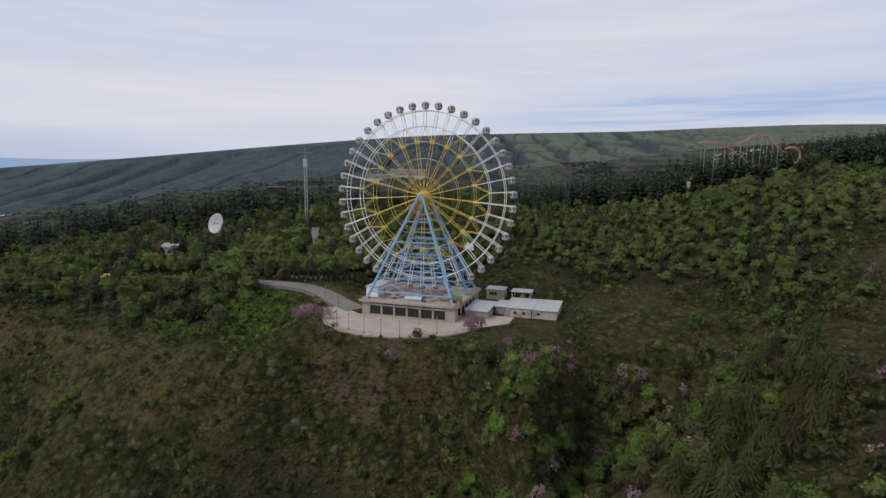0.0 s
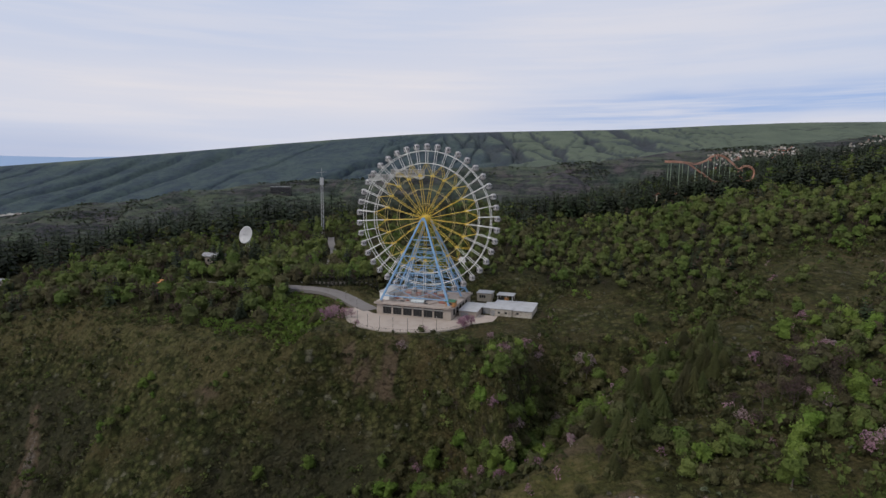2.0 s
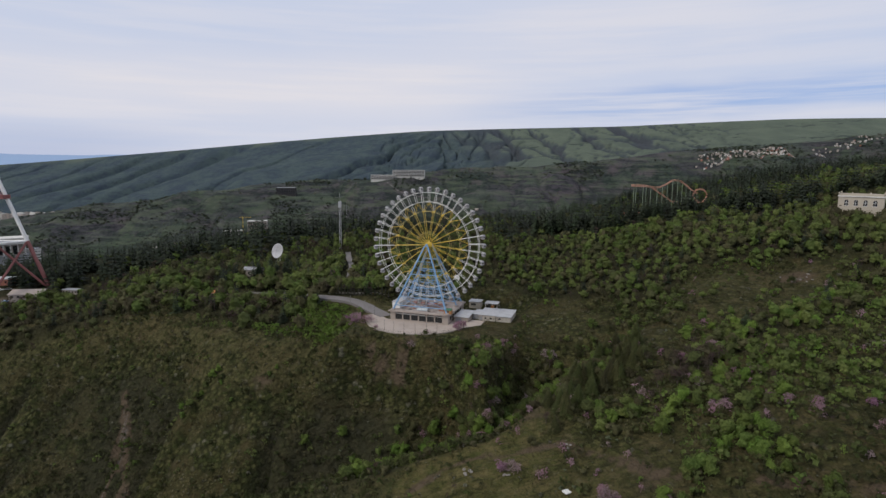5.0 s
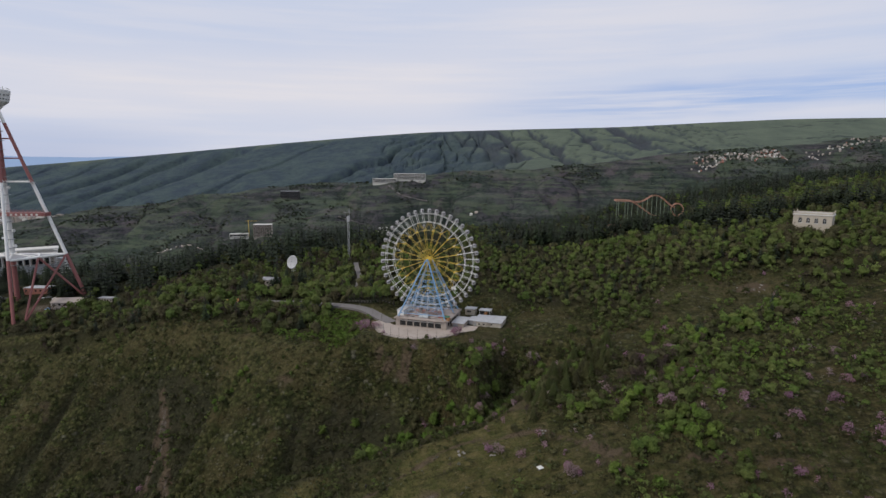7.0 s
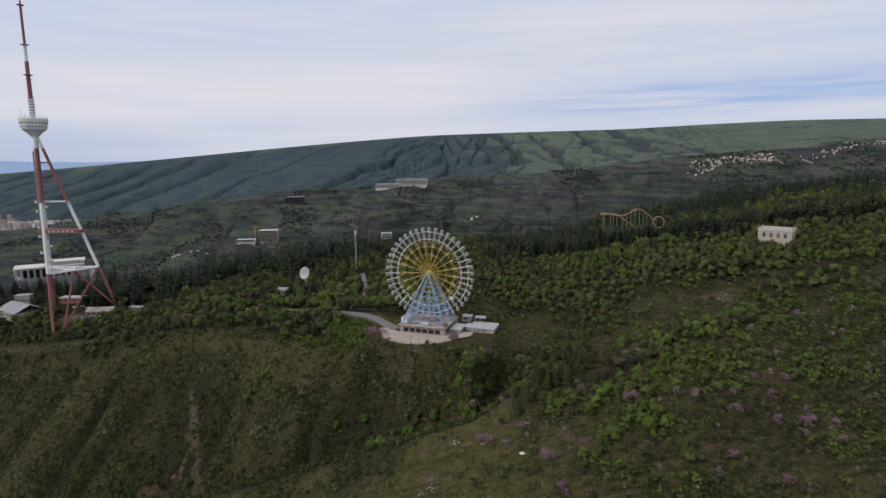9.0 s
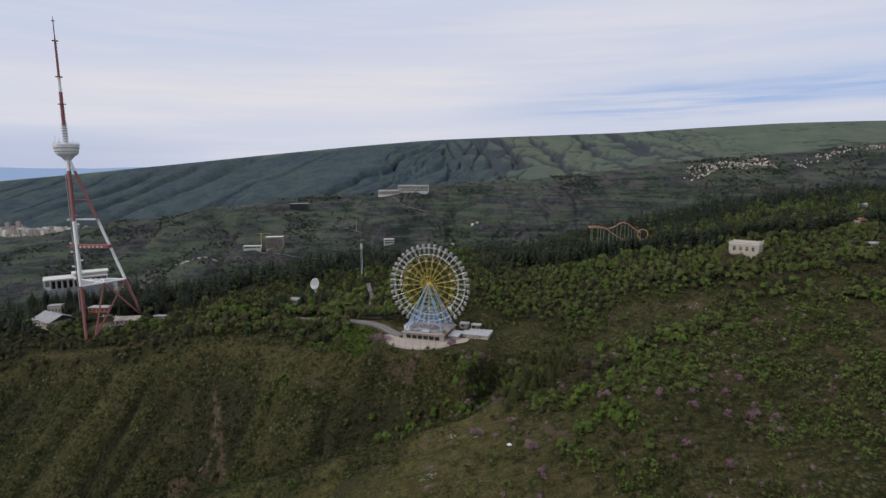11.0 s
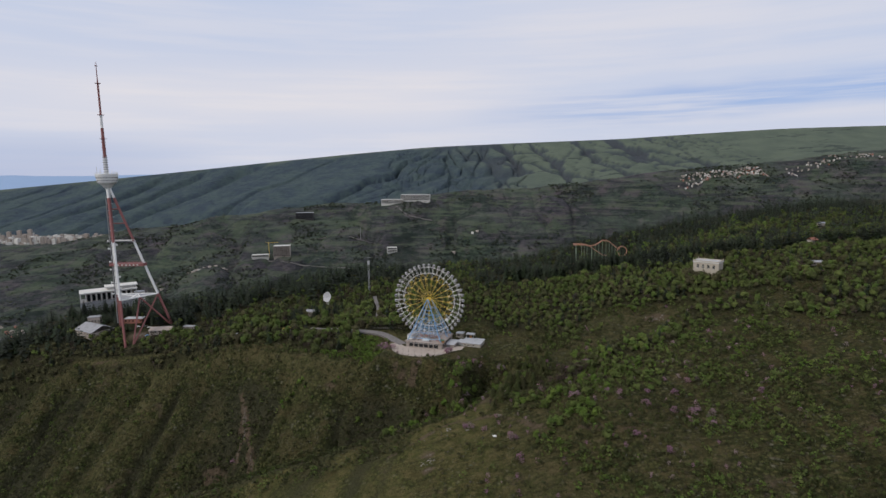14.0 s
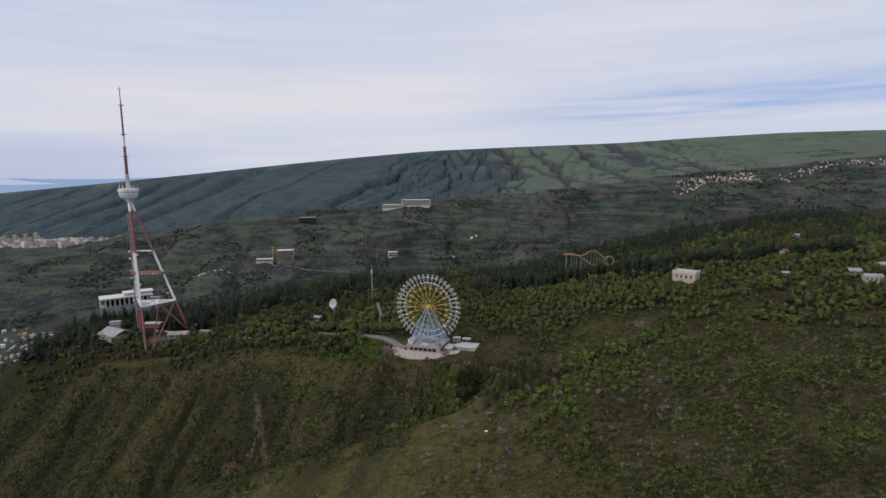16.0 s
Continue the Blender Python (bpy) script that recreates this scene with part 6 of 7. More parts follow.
def crown_conifer(levels, arms, wide, seed, low=0.12, droop=0.25, slim=1.0):
    """Tiers of drooping boughs, one metre high."""
    r = np.random.default_rng(seed)
    out = []
    for i in range(levels):
        f = i / (levels - 1)
        z = low + (0.97 - low) * f
        reach = wide * (1 - f) ** 0.8 + 0.025
        for j in range(max(3, int(arms * (1 - 0.55 * f)))):
            a = 2 * math.pi * (j + r.uniform(-0.3, 0.3)) / max(3, int(arms * (1 - 0.55 * f))) + i * 1.3
            ln = reach * r.uniform(0.7, 1.15)
            d, s = np.array([math.cos(a), math.sin(a), 0]), np.array([-math.sin(a), math.cos(a), 0])
            w = ln * r.uniform(0.22, 0.36) * slim
            base, tip = np.array([0, 0, z + 0.02]), d * ln + np.array([0, 0, z - droop * ln * r.uniform(0.6, 1.4)])
            mid = base * 0.45 + tip * 0.55 + np.array([0, 0, 0.05 * ln])
            out.append(np.stack([base, mid + s * w, tip, mid - s * w]))
    return np.array(out)


def trunk_quads(r, h):
    a = [0, 2.1, 4.2]
    q = []
    for i in range(3):
        b, c = a[i], a[(i + 1) % 3]
        q.append([(r * math.cos(b), r * math.sin(b), -0.05), (r * math.cos(c), r * math.sin(c), -0.05), (0.4 * r * math.cos(c), 0.4 * r * math.sin(c), h), (0.4 * r * math.cos(b), 0.4 * r * math.sin(b), h)])
    return np.array(q)


def quad_mesh(name, quads, mat, tint=0.5):
    co = quads.reshape(-1, 3)
    me = soup(name, co, np.arange(len(co)).reshape(-1, 4))
    put_attr(me, "tint", np.full(len(co), tint) if np.isscalar(tint) else tint)
    me.materials.append(mat)
    return me


def stand(name, label, category, protos, mat, x, y, h, spread=1.0, trunk=True):
    """Many trees as one object."""
    z = land(x, y) - 0.05
    kind_of = rng.integers(0, len(protos), len(x))
    turn = rng.uniform(0, 2 * math.pi, len(x))
    tints = rng.uniform(0, 1, len(x))
    allq, allt = [], []
    for k, pr in enumerate(protos):
        m = np.where(kind_of == k)[0]
        if not len(m):
            continue
        q = np.concatenate([pr, trunk_quads(0.03, 0.6)]) if trunk else pr
        c, s = np.cos(turn[m])[:, None, None], np.sin(turn[m])[:, None, None]
        hx = (h[m] * spread)[:, None, None]
        X = (q[None, :, :, 0] * c - q[None, :, :, 1] * s) * hx + x[m][:, None, None]
        Y = (q[None, :, :, 0] * s + q[None, :, :, 1] * c) * hx + y[m][:, None, None]
        Z = q[None, :, :, 2] * h[m][:, None, None] + z[m][:, None, None]
        allq.append(np.stack([X, Y, Z], -1).reshape(-1, 4, 3))
        allt.append(np.repeat(tints[m], q.shape[0] * 4))
    me = quad_mesh(name, np.concatenate(allq), mat, np.concatenate(allt))
    return tagged(new(name, me), label, category, kind="stuff")


def scatter(x0, x1, y0, y1, gap, chance):
    """Places on a shaken grid, kept by chance(x, y)."""
    gx, gy = np.meshgrid(np.arange(x0, x1, gap), np.arange(y0, y1, gap))
    x = (gx + rng.uniform(-0.48, 0.48, gx.shape) * gap).ravel()
    y = (gy + rng.uniform(-0.48, 0.48, gy.shape) * gap).ravel()
    keep = rng.uniform(0, 1, len(x)) < chance(x, y)
    return x[keep], y[keep]


RAVINE = ((118, 166), (85, 150), (55, 134), (28, 118), (6, 113), (-40, 101), (-110, 84))


def clear(x, y):
    """1 where the ground is free of buildings and roads."""
    u, v = 0.951 * (x + 11.4) - 0.309 * (y - 179.5), 0.309 * (x + 11.4) + 0.951 * (y - 179.5)
    ok = ~((u > -34) & (u < 50) & (v > -25) & (v < 34)) & ~((u > 14) & (u < 38) & (v > 30) & (v < 46)) & ~((u > -30) & (u < 16) & (v > 28) & (v < 42))
    ok &= near_line(x, y, ((-30, 190), (-41, 206), (-50, 215), (-62, 221), (-78, 226), (-96, 229), (-125, 236))) > 6.5
    ok &= near_line(x, y, FOOTPATH) > 3
    ok &= near_line(x, y, ((-66, 250), (-63, 272), (-68, 292), (-70, 304))) > 4.5
    for bx, by, r in ((249, 222, 12.5), (-119, 292, 7), (-78, 316, 4), (-341, 286, 9), (-368, 283, 19), (-427, 394, 28), (-395, 412, 20), (-291, 274, 12), (-263, 277, 8), (-315, 272, 14), (-312, 243, 4), (-148, 236, 7), (-130, 268, 8), (-307, 247, 5), (-312, 262, 12), (-196, 318, 10), (182, 335, 10), (160, 337, 12), (205, 333, 12), (338, 204, 9), (384, 177, 7), (389, 161, 8), (414, 180, 8), (371, 262, 6), (430, 340, 6), (-400, 426, 9), (-457, 434, 10), (-201, 239, 5), (-320, 286, 11), (-303, 266, 5), (-336, 304, 12), (-380, 303, 8)):
        ok &= np.hypot(x - bx, y - by) > r
    return ok


def belt(x, y):
    """The dark conifers along the back of the hill."""
    back = smooth_line(x, BACK_X, BACK_Y, 90)
    n = fbm(x / 45, y / 45, 91, 3)
    left = step(-118, -80, y - back + 50 * (n - 0.45)) * step(40, -20, x)
    right = step(-150, -110, y - back + 60 * (n - 0.45)) * step(0, 60, x)
    dark = step(0.37, 0.49, fbm(x / 46, y / 30, 93, 3) + 0.10 * step(330, 420, y) + 0.14 * step(95, 60, np.hypot(x - 330, 1.6 * (y - 282)))) * step(246, 268, y) * step(90, 130, x) * 0.8
    tower_side = step(0.40, 0.52, fbm(x / 24, y / 20, 94, 3)) * step(-205, -240, x) * step(262, 290, y) * 0.8
    return np.maximum(np.maximum(left, right), np.maximum(dark, tower_side)) * step(70, 40, y - back)


def pine_line(x, y):
    return step(20, 9, near_line(x, y, ((90, 335), (140, 314), (215, 308), (300, 284), (430, 258))) + 14 * (fbm(x / 20, y / 20, 92, 3) - 0.47)) * 0.75


def edge_drop(x, y):
    return smooth_line(x, EDGE_X, EDGE_Y, 24) - y


round_big = [crown_round(48, 9, 0.46, 0.20, 0.100, s, 2) for s in range(9)]
round_wide = [crown_round(48, 9, 0.60, 0.15, 0.112, 20 + s, 2) for s in range(6)]
bush_small = [crown_round(20, 5, 0.66, 0.10, 0.19, 40 + s, 0) for s in range(6)]
pine = [crown_conifer(10, 8, 0.29, 60 + s) for s in range(5)]
twig = [crown_round(38, 7, 0.42, 0.25, 0.06, 80 + s, 0) for s in range(4)]

# woodland of the upland
wood_x, wood_y = scatter(-452, 600, 50, 500, 4.75, lambda x, y: woodland(x, y) * (1 - 0.9 * belt(x, y)) * (1 - pine_line(x, y)) * clear(x, y))
part_of = rng.uniform(0, 1, len(wood_x))
grow = (0.65 + 0.6 * fbm(wood_x / 40, wood_y / 40, 95, 3)) * rng.uniform(0.6, 1.12, len(wood_x)) * (1 + 0.28 * step(-40, -60, wood_x) * step(-230, -190, wood_x))
part_of = np.where(wood_x < -40, np.clip(part_of * 1.10 + 0.03 + 0.25 * step(0.50, 0.60, fbm(wood_x / 30, wood_y / 22, 98, 3)), 0, 0.999), part_of)
part_of = np.where((wood_x < -185) & (wood_y < smooth_line(wood_x, EDGE_X, EDGE_Y, 24) + 14) & (part_of < 0.56) & (rng.uniform(0, 1, len(wood_x)) < 0.8), part_of * 0.5 + 0.56, part_of)
part_of = np.where((wood_x < -40) & (part_of > 0.92) & (rng.uniform(0, 1, len(wood_x)) < 0.6), 0.88, part_of)
far_side = wood_y > 285
light_round = [crown_round(24, 7, 0.46, 0.25, 0.16, 400 + s, 0) for s in range(6)] + [crown_round(24, 7, 0.60, 0.2, 0.19, 410 + s, 0) for s in range(4)]
light_pine = [crown_conifer(8, 6, 0.26 + 0.05 * (s % 3), 420 + s, 0.10, 0.2) for s in range(6)]
for lo, hi, name, label, protos, light, mat, a, b in ((0, 0.56, "woodland", "dense spring-green broadleaf woodland on the hill", round_big + round_wide, light_round, M_LEAF, 5.2, 8.6), (0.56, 0.84, "woodland", "dull green scrubby woodland on the hill", round_big + round_wide, light_round, M_LEAF_DULL, 4.8, 8.0), (0.84, 0.92, "bare_woodland", "still leafless brownish trees in the wood", twig, twig, M_BARE, 5.0, 8.5), (0.92, 1.0, "conifer_group", "dark conifers scattered in the wood", pine, light_pine, M_PINE, 8.0, 12.0)):
    m = (part_of >= lo) & (part_of < hi)
    for mm, pr in ((m & ~far_side, protos), (m & far_side, light)):
        stand(name, label, "trees", pr, mat, wood_x[mm], wood_y[mm], rng.uniform(a, b, mm.sum()) * grow[mm])
bx, by = scatter(-452, 640, 245, 640, 6.8, lambda x, y: np.maximum(belt(x, y), pine_line(x, y)) * clear(x, y) * (0.5 + 0.45 * step(0.38, 0.5, fbm(x / 11, y / 11, 97, 2))))
stand("conifer_belt", "dark conifer belt along the back of the hill", "trees", light_pine, M_PINE, bx, by, (rng.uniform(9, 17, len(bx)) + 3 * step(0, -60, bx)) * (1 + 0.2 * step(-60, -110, bx) * step(-330, -280, bx)) * (0.6 + 0.8 * vnoise(bx / 9, by / 9, 96)), 0.95)
kx, ky = scatter(70, 440, 250, 345, 6.0, lambda x, y: step(10, 7, near_line(x, y, ((80, 338), (140, 312), (215, 306), (300, 282), (430, 256)))) * clear(x, y) * 0.8)
stand("tall_conifers", "tall dark conifers standing before the coaster", "trees", pine, M_PINE, kx, ky, rng.uniform(16, 23, len(kx)))


# scrub of the slopes
bush_tiny = [crown_round(11, 4, 0.70, 0.10, 0.30, 50 + s, 0) for s in range(6)]
bush_lush = [crown_round(26, 6, 0.66, 0.10, 0.17, 70 + s, 0) for s in range(6)]


def heath(x, y):
    """The low open heath beside the sheds."""
    return within(x, y, HEATH, 9)


def knoll(x, y):
    """The bare grassy nose of the spur."""
    return np.maximum(step(1.0, 0.6, np.hypot((x - 22) / 42, (y - 66) / 22)), step(12, 7, near_line(x, y, ((20, 76), (28, 82), (36, 92), (42, 100)))))


def open_ground(x, y):
    return (1 - woodland(x, y)) * clear(x, y) * (1 - 0.72 * knoll(x, y))


SHADY = ((48, 88), (70, 74), (104, 84), (112, 112), (84, 128), (52, 118))


def spots_of(label, name, protos, mat, a, b, box, gap, chance):
    x, y = scatter(*box, gap, lambda x, y: chance(x, y) * open_ground(x, y))
    stand(name, label, "bushes", protos, mat, x, y, rng.uniform(a, b, len(x)) * rng.uniform(0.7, 1.15, len(x)), trunk=False)


def patchy(x, y, size, seed, lo, hi):
    return step(lo, hi, fbm(x / size, y / size, seed, 4))


LEFT, RIGHT = (-470, 30, 60, 265), (0, 430, -45, 215)
spots_of("low greyish scrub dotted over the slope", "grey_scrub", bush_tiny, M_GREY, 0.6, 1.5, LEFT, 4.0, lambda x, y: 0.20 + 0.4 * patchy(x, y, 18, 131, 0.45, 0.6))
spots_of("low olive scrub on the slope", "olive_scrub", bush_tiny, M_LEAF_DULL, 1.2, 2.8, LEFT, 3.2, lambda x, y: 0.20 + 0.6 * patchy(x, y, 24, 132, 0.40, 0.58))
spots_of("dark green bushes on the slope", "dark_scrub", bush_small, M_LEAF_DARK, 1.6, 4.0, LEFT, 3.9, lambda x, y: 0.14 + 0.5 * patchy(x, y, 30, 133, 0.50, 0.62) + 0.6 * step(0.45, 0.75, slope_gully(x, y)))
spots_of("dark brush filling the bottom of the ravine", "ravine_scrub", bush_small, M_LEAF_DARK, 2.0, 4.2, (-170, -22, 80, 140), 3.0, lambda x, y: 0.9 * step(24, 12, np.abs(y - 102 - 0.06 * x) + 14 * (fbm(x / 12, y / 12, 137, 3) - 0.47)))
spots_of("fresh green bushes on the slope", "green_scrub", bush_lush, M_LEAF, 1.8, 3.8, LEFT, 4.0, lambda x, y: 0.05 + 0.8 * patchy(x, y, 22, 134, 0.57, 0.66))
spots_of("lush bright green bushes at the head of the slope", "lush_scrub", bush_lush, M_LUSH, 2.0, 3.6, (-150, -40, 150, 215), 1.8, lambda x, y: within(x + 12 * (fbm(x / 11, y / 11, 135, 3) - 0.45), y + 12 * (fbm(x / 11, y / 11, 136, 3) - 0.45), ((-108, 190), (-88, 178), (-54, 166), (-38, 172), (-50, 200), (-60, 212), (-90, 220), (-114, 206)), 5))
spots_of("greyish scrub dotted over the hill", "grey_scrub", bush_tiny, M_GREY, 0.7, 1.8, RIGHT, 4.6, lambda x, y: 0.12 + 0.4 * patchy(x, y, 20, 141, 0.46, 0.6))
spots_of("olive bushes over the hill", "olive_scrub", bush_small, M_LEAF_DULL, 1.6, 3.8, RIGHT, 3.9, lambda x, y: (0.07 + 0.7 * patchy(x, y, 26, 142, 0.47, 0.60)) * (1 - 0.7 * heath(x, y)))
spots_of("dark green bushes over the hill", "dark_scrub", bush_small, M_LEAF_DARK, 2.0, 4.8, RIGHT, 4.3, lambda x, y: (0.06 + 0.7 * within(x, y, SHADY, 8) + 0.7 * patchy(x, y, 34, 143, 0.46, 0.60)) * (1 - 0.8 * heath(x, y)))
spots_of("fresh green bushes over the hill", "green_scrub", bush_lush, M_LEAF, 2.4, 5.4, RIGHT, 4.2, lambda x, y: (1 - 0.92 * heath(x, y)) * (1 - 0.8 * within(x, y, SHADY, 8)) * (0.02 + 0.85 * patchy(x, y, 24, 144, 0.55, 0.63) * step(50, 85, x + 0.3 * y) + 0.95 * within(x + 16 * (fbm(x / 12, y / 12, 149, 3) - 0.45), y, ((78, 84), (127, 94), (158, 90), (142, 66), (112, 48), (100, 28), (78, 38)), 9) + 0.6 * patchy(x, y, 22, 147, 0.54, 0.61) * step(130, 170, x)))
spots_of("bright yellow-green bushes over the hill", "bright_scrub", bush_lush, M_LUSH, 2.0, 4.4, RIGHT, 4.6, lambda x, y: (1 - 0.95 * heath(x, y)) * (1 - 0.9 * within(x, y, SHADY, 8)) * (0.01 + 0.8 * patchy(x, y, 30, 148, 0.56, 0.63) + 0.5 * step(9, 3, near_line(x, y, BAND))) * step(40, 80, x))
UPPER_RAVINE = ((10, 118), (40, 134), (75, 142), (112, 158))
for label, mat, chance_of in (("olive bushes crowding the ravine", M_LEAF_DULL, 0.55), ("fresh green bushes crowding the ravine", M_LEAF, 0.45), ("dark bushes crowding the ravine", M_LEAF_DARK, 0.45)):
    spots_of(label, "ravine_bushes", bush_lush, mat, 2.0, 4.6, (0, 120, 98, 172), 4.6, lambda x, y: chance_of * step(22, 12, near_line(x, y, UPPER_RAVINE) + 10 * (fbm(x / 12, y / 12, 138, 3) - 0.47)))
spots_of("brown leafless brush over the hill", "bare_scrub", twig, M_BARE, 1.6, 3.6, RIGHT, 6.0, lambda x, y: 0.06 + 0.5 * patchy(x, y, 26, 145, 0.52, 0.62))


tuft = [crown_round(7, 3, 0.8, 0.10, 0.30, 150 + s, 0) for s in range(8)]
for box, gap, name in ((LEFT, 3.2, 'dry_tufts'), (RIGHT, 3.5, 'dry_tufts')):
    spots_of('pale dry tufts and weeds on the open slope', name, tuft, M_GREY, 0.35, 0.8, box, gap, lambda x, y: 0.10 + 0.45 * patchy(x, y, 12, 151, 0.46, 0.58))
    spots_of('dark low herbs on the open slope', 'dark_tufts', tuft, M_LEAF_DARK, 0.5, 1.3, box, gap, lambda x, y: 0.15 + 0.5 * patchy(x, y, 14, 152, 0.42, 0.56))


# single trees in the ravine and on the spur
def fine_tree(name, quads, mat, label, category, group, limbs, bark=None):
    t = thing(name, pose(0, 0, -50), label, category, group)
    sh = Shape().tube((0, 0, -0.06), (0.01, 0.01, 0.34), 0.032, 6, 0.02).tube((0.01, 0.01, 0.34), (0, 0, 0.7), 0.02, 5, 0.008)
    for i in range(limbs):
        a = 2.4 * i
        sh.tube((0, 0, 0.22 + 0.06 * i), (0.2 * math.cos(a), 0.2 * math.sin(a), 0.48 + 0.06 * i), 0.013, 4, 0.005)
    part("trunk", sh, bark or M_BARK, t)
    part("crown", quad_mesh("crown", quads, mat), mat, t)
    return t


def plant(models, x, y, h):
    for i in range(len(x)):
        m = models[int(rng.integers(0, len(models)))]
        s = float(h[i])
        m2 = copy_thing(m, pose(x[i], y[i], land_at(x[i], y[i]) - 0.03 * s, 0, 0, float(rng.uniform(0, 360))))
        m2.scale = (s, s, s * float(rng.uniform(0.9, 1.1)))


def drop_models(models):
    for m in models:
        for o in (*m.children_recursive, m):
            bpy.data.objects.remove(o)


green = [fine_tree("broadleaf_tree", crown_round(380, 12, 0.46, 0.16, 0.05, 200 + s, 3), M_LEAF, "small broadleaf tree with fresh green leaves", "tree", "trees of the ravine", 5) for s in range(4)] + [fine_tree("bushy_tree", crown_round(380, 12, 0.50, 0.12, 0.05, 210 + s, 3), M_LUSH, "small bushy tree with vivid green leaves", "tree", "trees of the ravine", 5) for s in range(3)]
dull = [fine_tree("broadleaf_tree", crown_round(330, 12, 0.50, 0.12, 0.05, 220 + s, 3), M_LEAF_DULL, "scrubby tree with olive green leaves", "tree", "trees of the ravine", 5) for s in range(3)]
cedar = [fine_tree("cedar_tree", crown_conifer(40, 20, 0.40, 240 + s, 0.03, 0.36, 0.40), foliage("cedar_needles", (0.060, 0.064, 0.024), (0.104, 0.104, 0.040), (0.076, 0.080, 0.029), 0.22, 0.42) if s == 0 else bpy.data.materials["cedar_needles"], "young green cedar with drooping boughs", "tree", "cedars on the spur", 2) for s in range(3)]
judas = [fine_tree("flowering_tree", crown_round(300, 12, 0.58, 0.10, 0.050, 260 + s, 0), M_PINK, "small tree covered in pink blossom", "tree", "pink flowering trees", 5) for s in range(3)]
dark_fir = [fine_tree("fir_tree", crown_conifer(18, 11, 0.30, 290 + s, 0.05, 0.3), M_PINE, "tall dark fir among the broadleaf trees", "tree", "dark firs above the road", 2) for s in range(2)]
bare_tree = [fine_tree("bare_tree", crown_round(280, 9, 0.46, 0.25, 0.03, 280 + s, 0), M_BARE, "leafless brownish grey tree in the scrub", "tree", "bare trees of the spur", 6) for s in range(2)]

rx, ry = scatter(-130, 200, 20, 170, 4.4, lambda x, y: clear(x, y) * np.clip(1.2 * step(27, 14, near_line(x, y, RAVINE) + 12 * (fbm(x / 16, y / 16, 112, 3) - 0.47)) * step(-60, -10, x) + 0.7 * step(24, 60, x) * patchy(x, y, 24, 111, 0.46, 0.56) * step(50, 75, y) * step(150, 130, y), 0, 1) * 0.85 * (1 - 0.8 * heath(x, y)) * step(5, 9, near_line(x, y, ((20, 74), (28, 82), (36, 92)))))
near_first = np.argsort(np.hypot(rx - 40, ry - 70))
rx, ry = rx[near_first], ry[near_first]
rk = rng.uniform(0, 1, len(rx))
few = np.arange(len(rx)) < 290
shady = within(rx, ry, SHADY, 8)
rk = np.where((rk < 0.48) & (rng.uniform(0, 1, len(rx)) < 0.85 * shady), 0.5 + rk, rk)
for models, lo, hi, a, b in ((green, 0, 0.48, 3.6, 7.0), (dull, 0.48, 0.86, 3.0, 6.0), (judas, 0.86, 0.89, 2.8, 4.5), (bare_tree, 0.89, 1.01, 3.0, 6.0)):
    m = (rk >= lo) & (rk < hi) & few
    plant(models, rx[m], ry[m], rng.uniform(a, b, m.sum()))
m = ~few
if m.sum():
    stand("ravine_trees", "green trees along the ravine", "trees", round_big, M_LEAF, rx[m], ry[m], rng.uniform(3.5, 6.0, m.sum()))
for i in range(34):
    x = 40 + 46 * float(rng.uniform(0, 1))
    y = 80 + 0.75 * (x - 20) + float(rng.uniform(-20, 3))
    plant(cedar, [x], [y], [float(rng.uniform(6, 11.5))])
for i in range(22):
    x = 70 + 40 * float(rng.uniform(0, 1))
    plant(bare_tree, [x], [84 + 0.5 * (x - 70) + float(rng.uniform(-14, 12))], [float(rng.uniform(4, 7.5))])
for x, y, h in ((-47, 178, 5.0), (-44, 176, 5.2), (-40, 177, 5.0), (-37, 178, 4.4), (9, 164, 4.6), (-33, 164, 3.2), (-14, 150, 3.5), (31, 148, 4.5), (36, 150, 3.6)):
    plant(judas, [x], [y], [h])
for x, y, h in ((22, 113, 7), (26, 109, 7.5), (18, 117, 6), (30, 118, 7), (36, 123, 6.5), (44, 129, 6), (10, 119, 6), (14, 112, 6.5), (50, 133, 5.5), (4, 116, 5.5)):
    plant(green, [x], [y], [h])
for x, y, h in ((20, 105, 4), (27, 103, 4.2), (33, 111, 4), (46, 121, 4.2), (56, 128, 4)):
    plant(judas, [x], [y], [h])
for x, y, h in ((-49, 192, 5.0), (-46, 190, 4.6), (-52, 191, 4.4), (21, 132, 4.6), (24, 135, 3.6), (52, 151, 4.4), (10, 166.5, 4.6), (12, 167, 4.0), (8, 166, 3.6), (23, 115, 4.6), (40, 133, 4.4), (13, 111, 4.6), (75, 84, 4.2), (95, 82, 4.4), (97, 104, 4.4), (113, 110, 5.0), (110, 108, 3.8), (118, 130, 4.0), (92, 110, 4.0), (-6, 158, 2.6), (18, 148, 3.2), (26, 140, 3.4)):
    plant(judas, [x], [y], [h])
for x, y, h in ((30, 131, 6.5), (7, 124, 6.5), (13, 119, 6.5), (17, 104, 6.5), (-46, 137, 6.0), (-64, 137, 5.0), (86, 75, 6), (107, 122, 6), (100, 80, 5.5), (132, 118, 6), (128, 116, 5)):
    plant(green[4:], [x], [y], [h])
for i in range(12):
    plant(green[:4] + dull, [-127 + 3.6 * i + float(rng.uniform(-1, 1))], [222 - 0.35 * i + float(rng.uniform(-2.5, 1.5))], [float(rng.uniform(6, 8.5))])
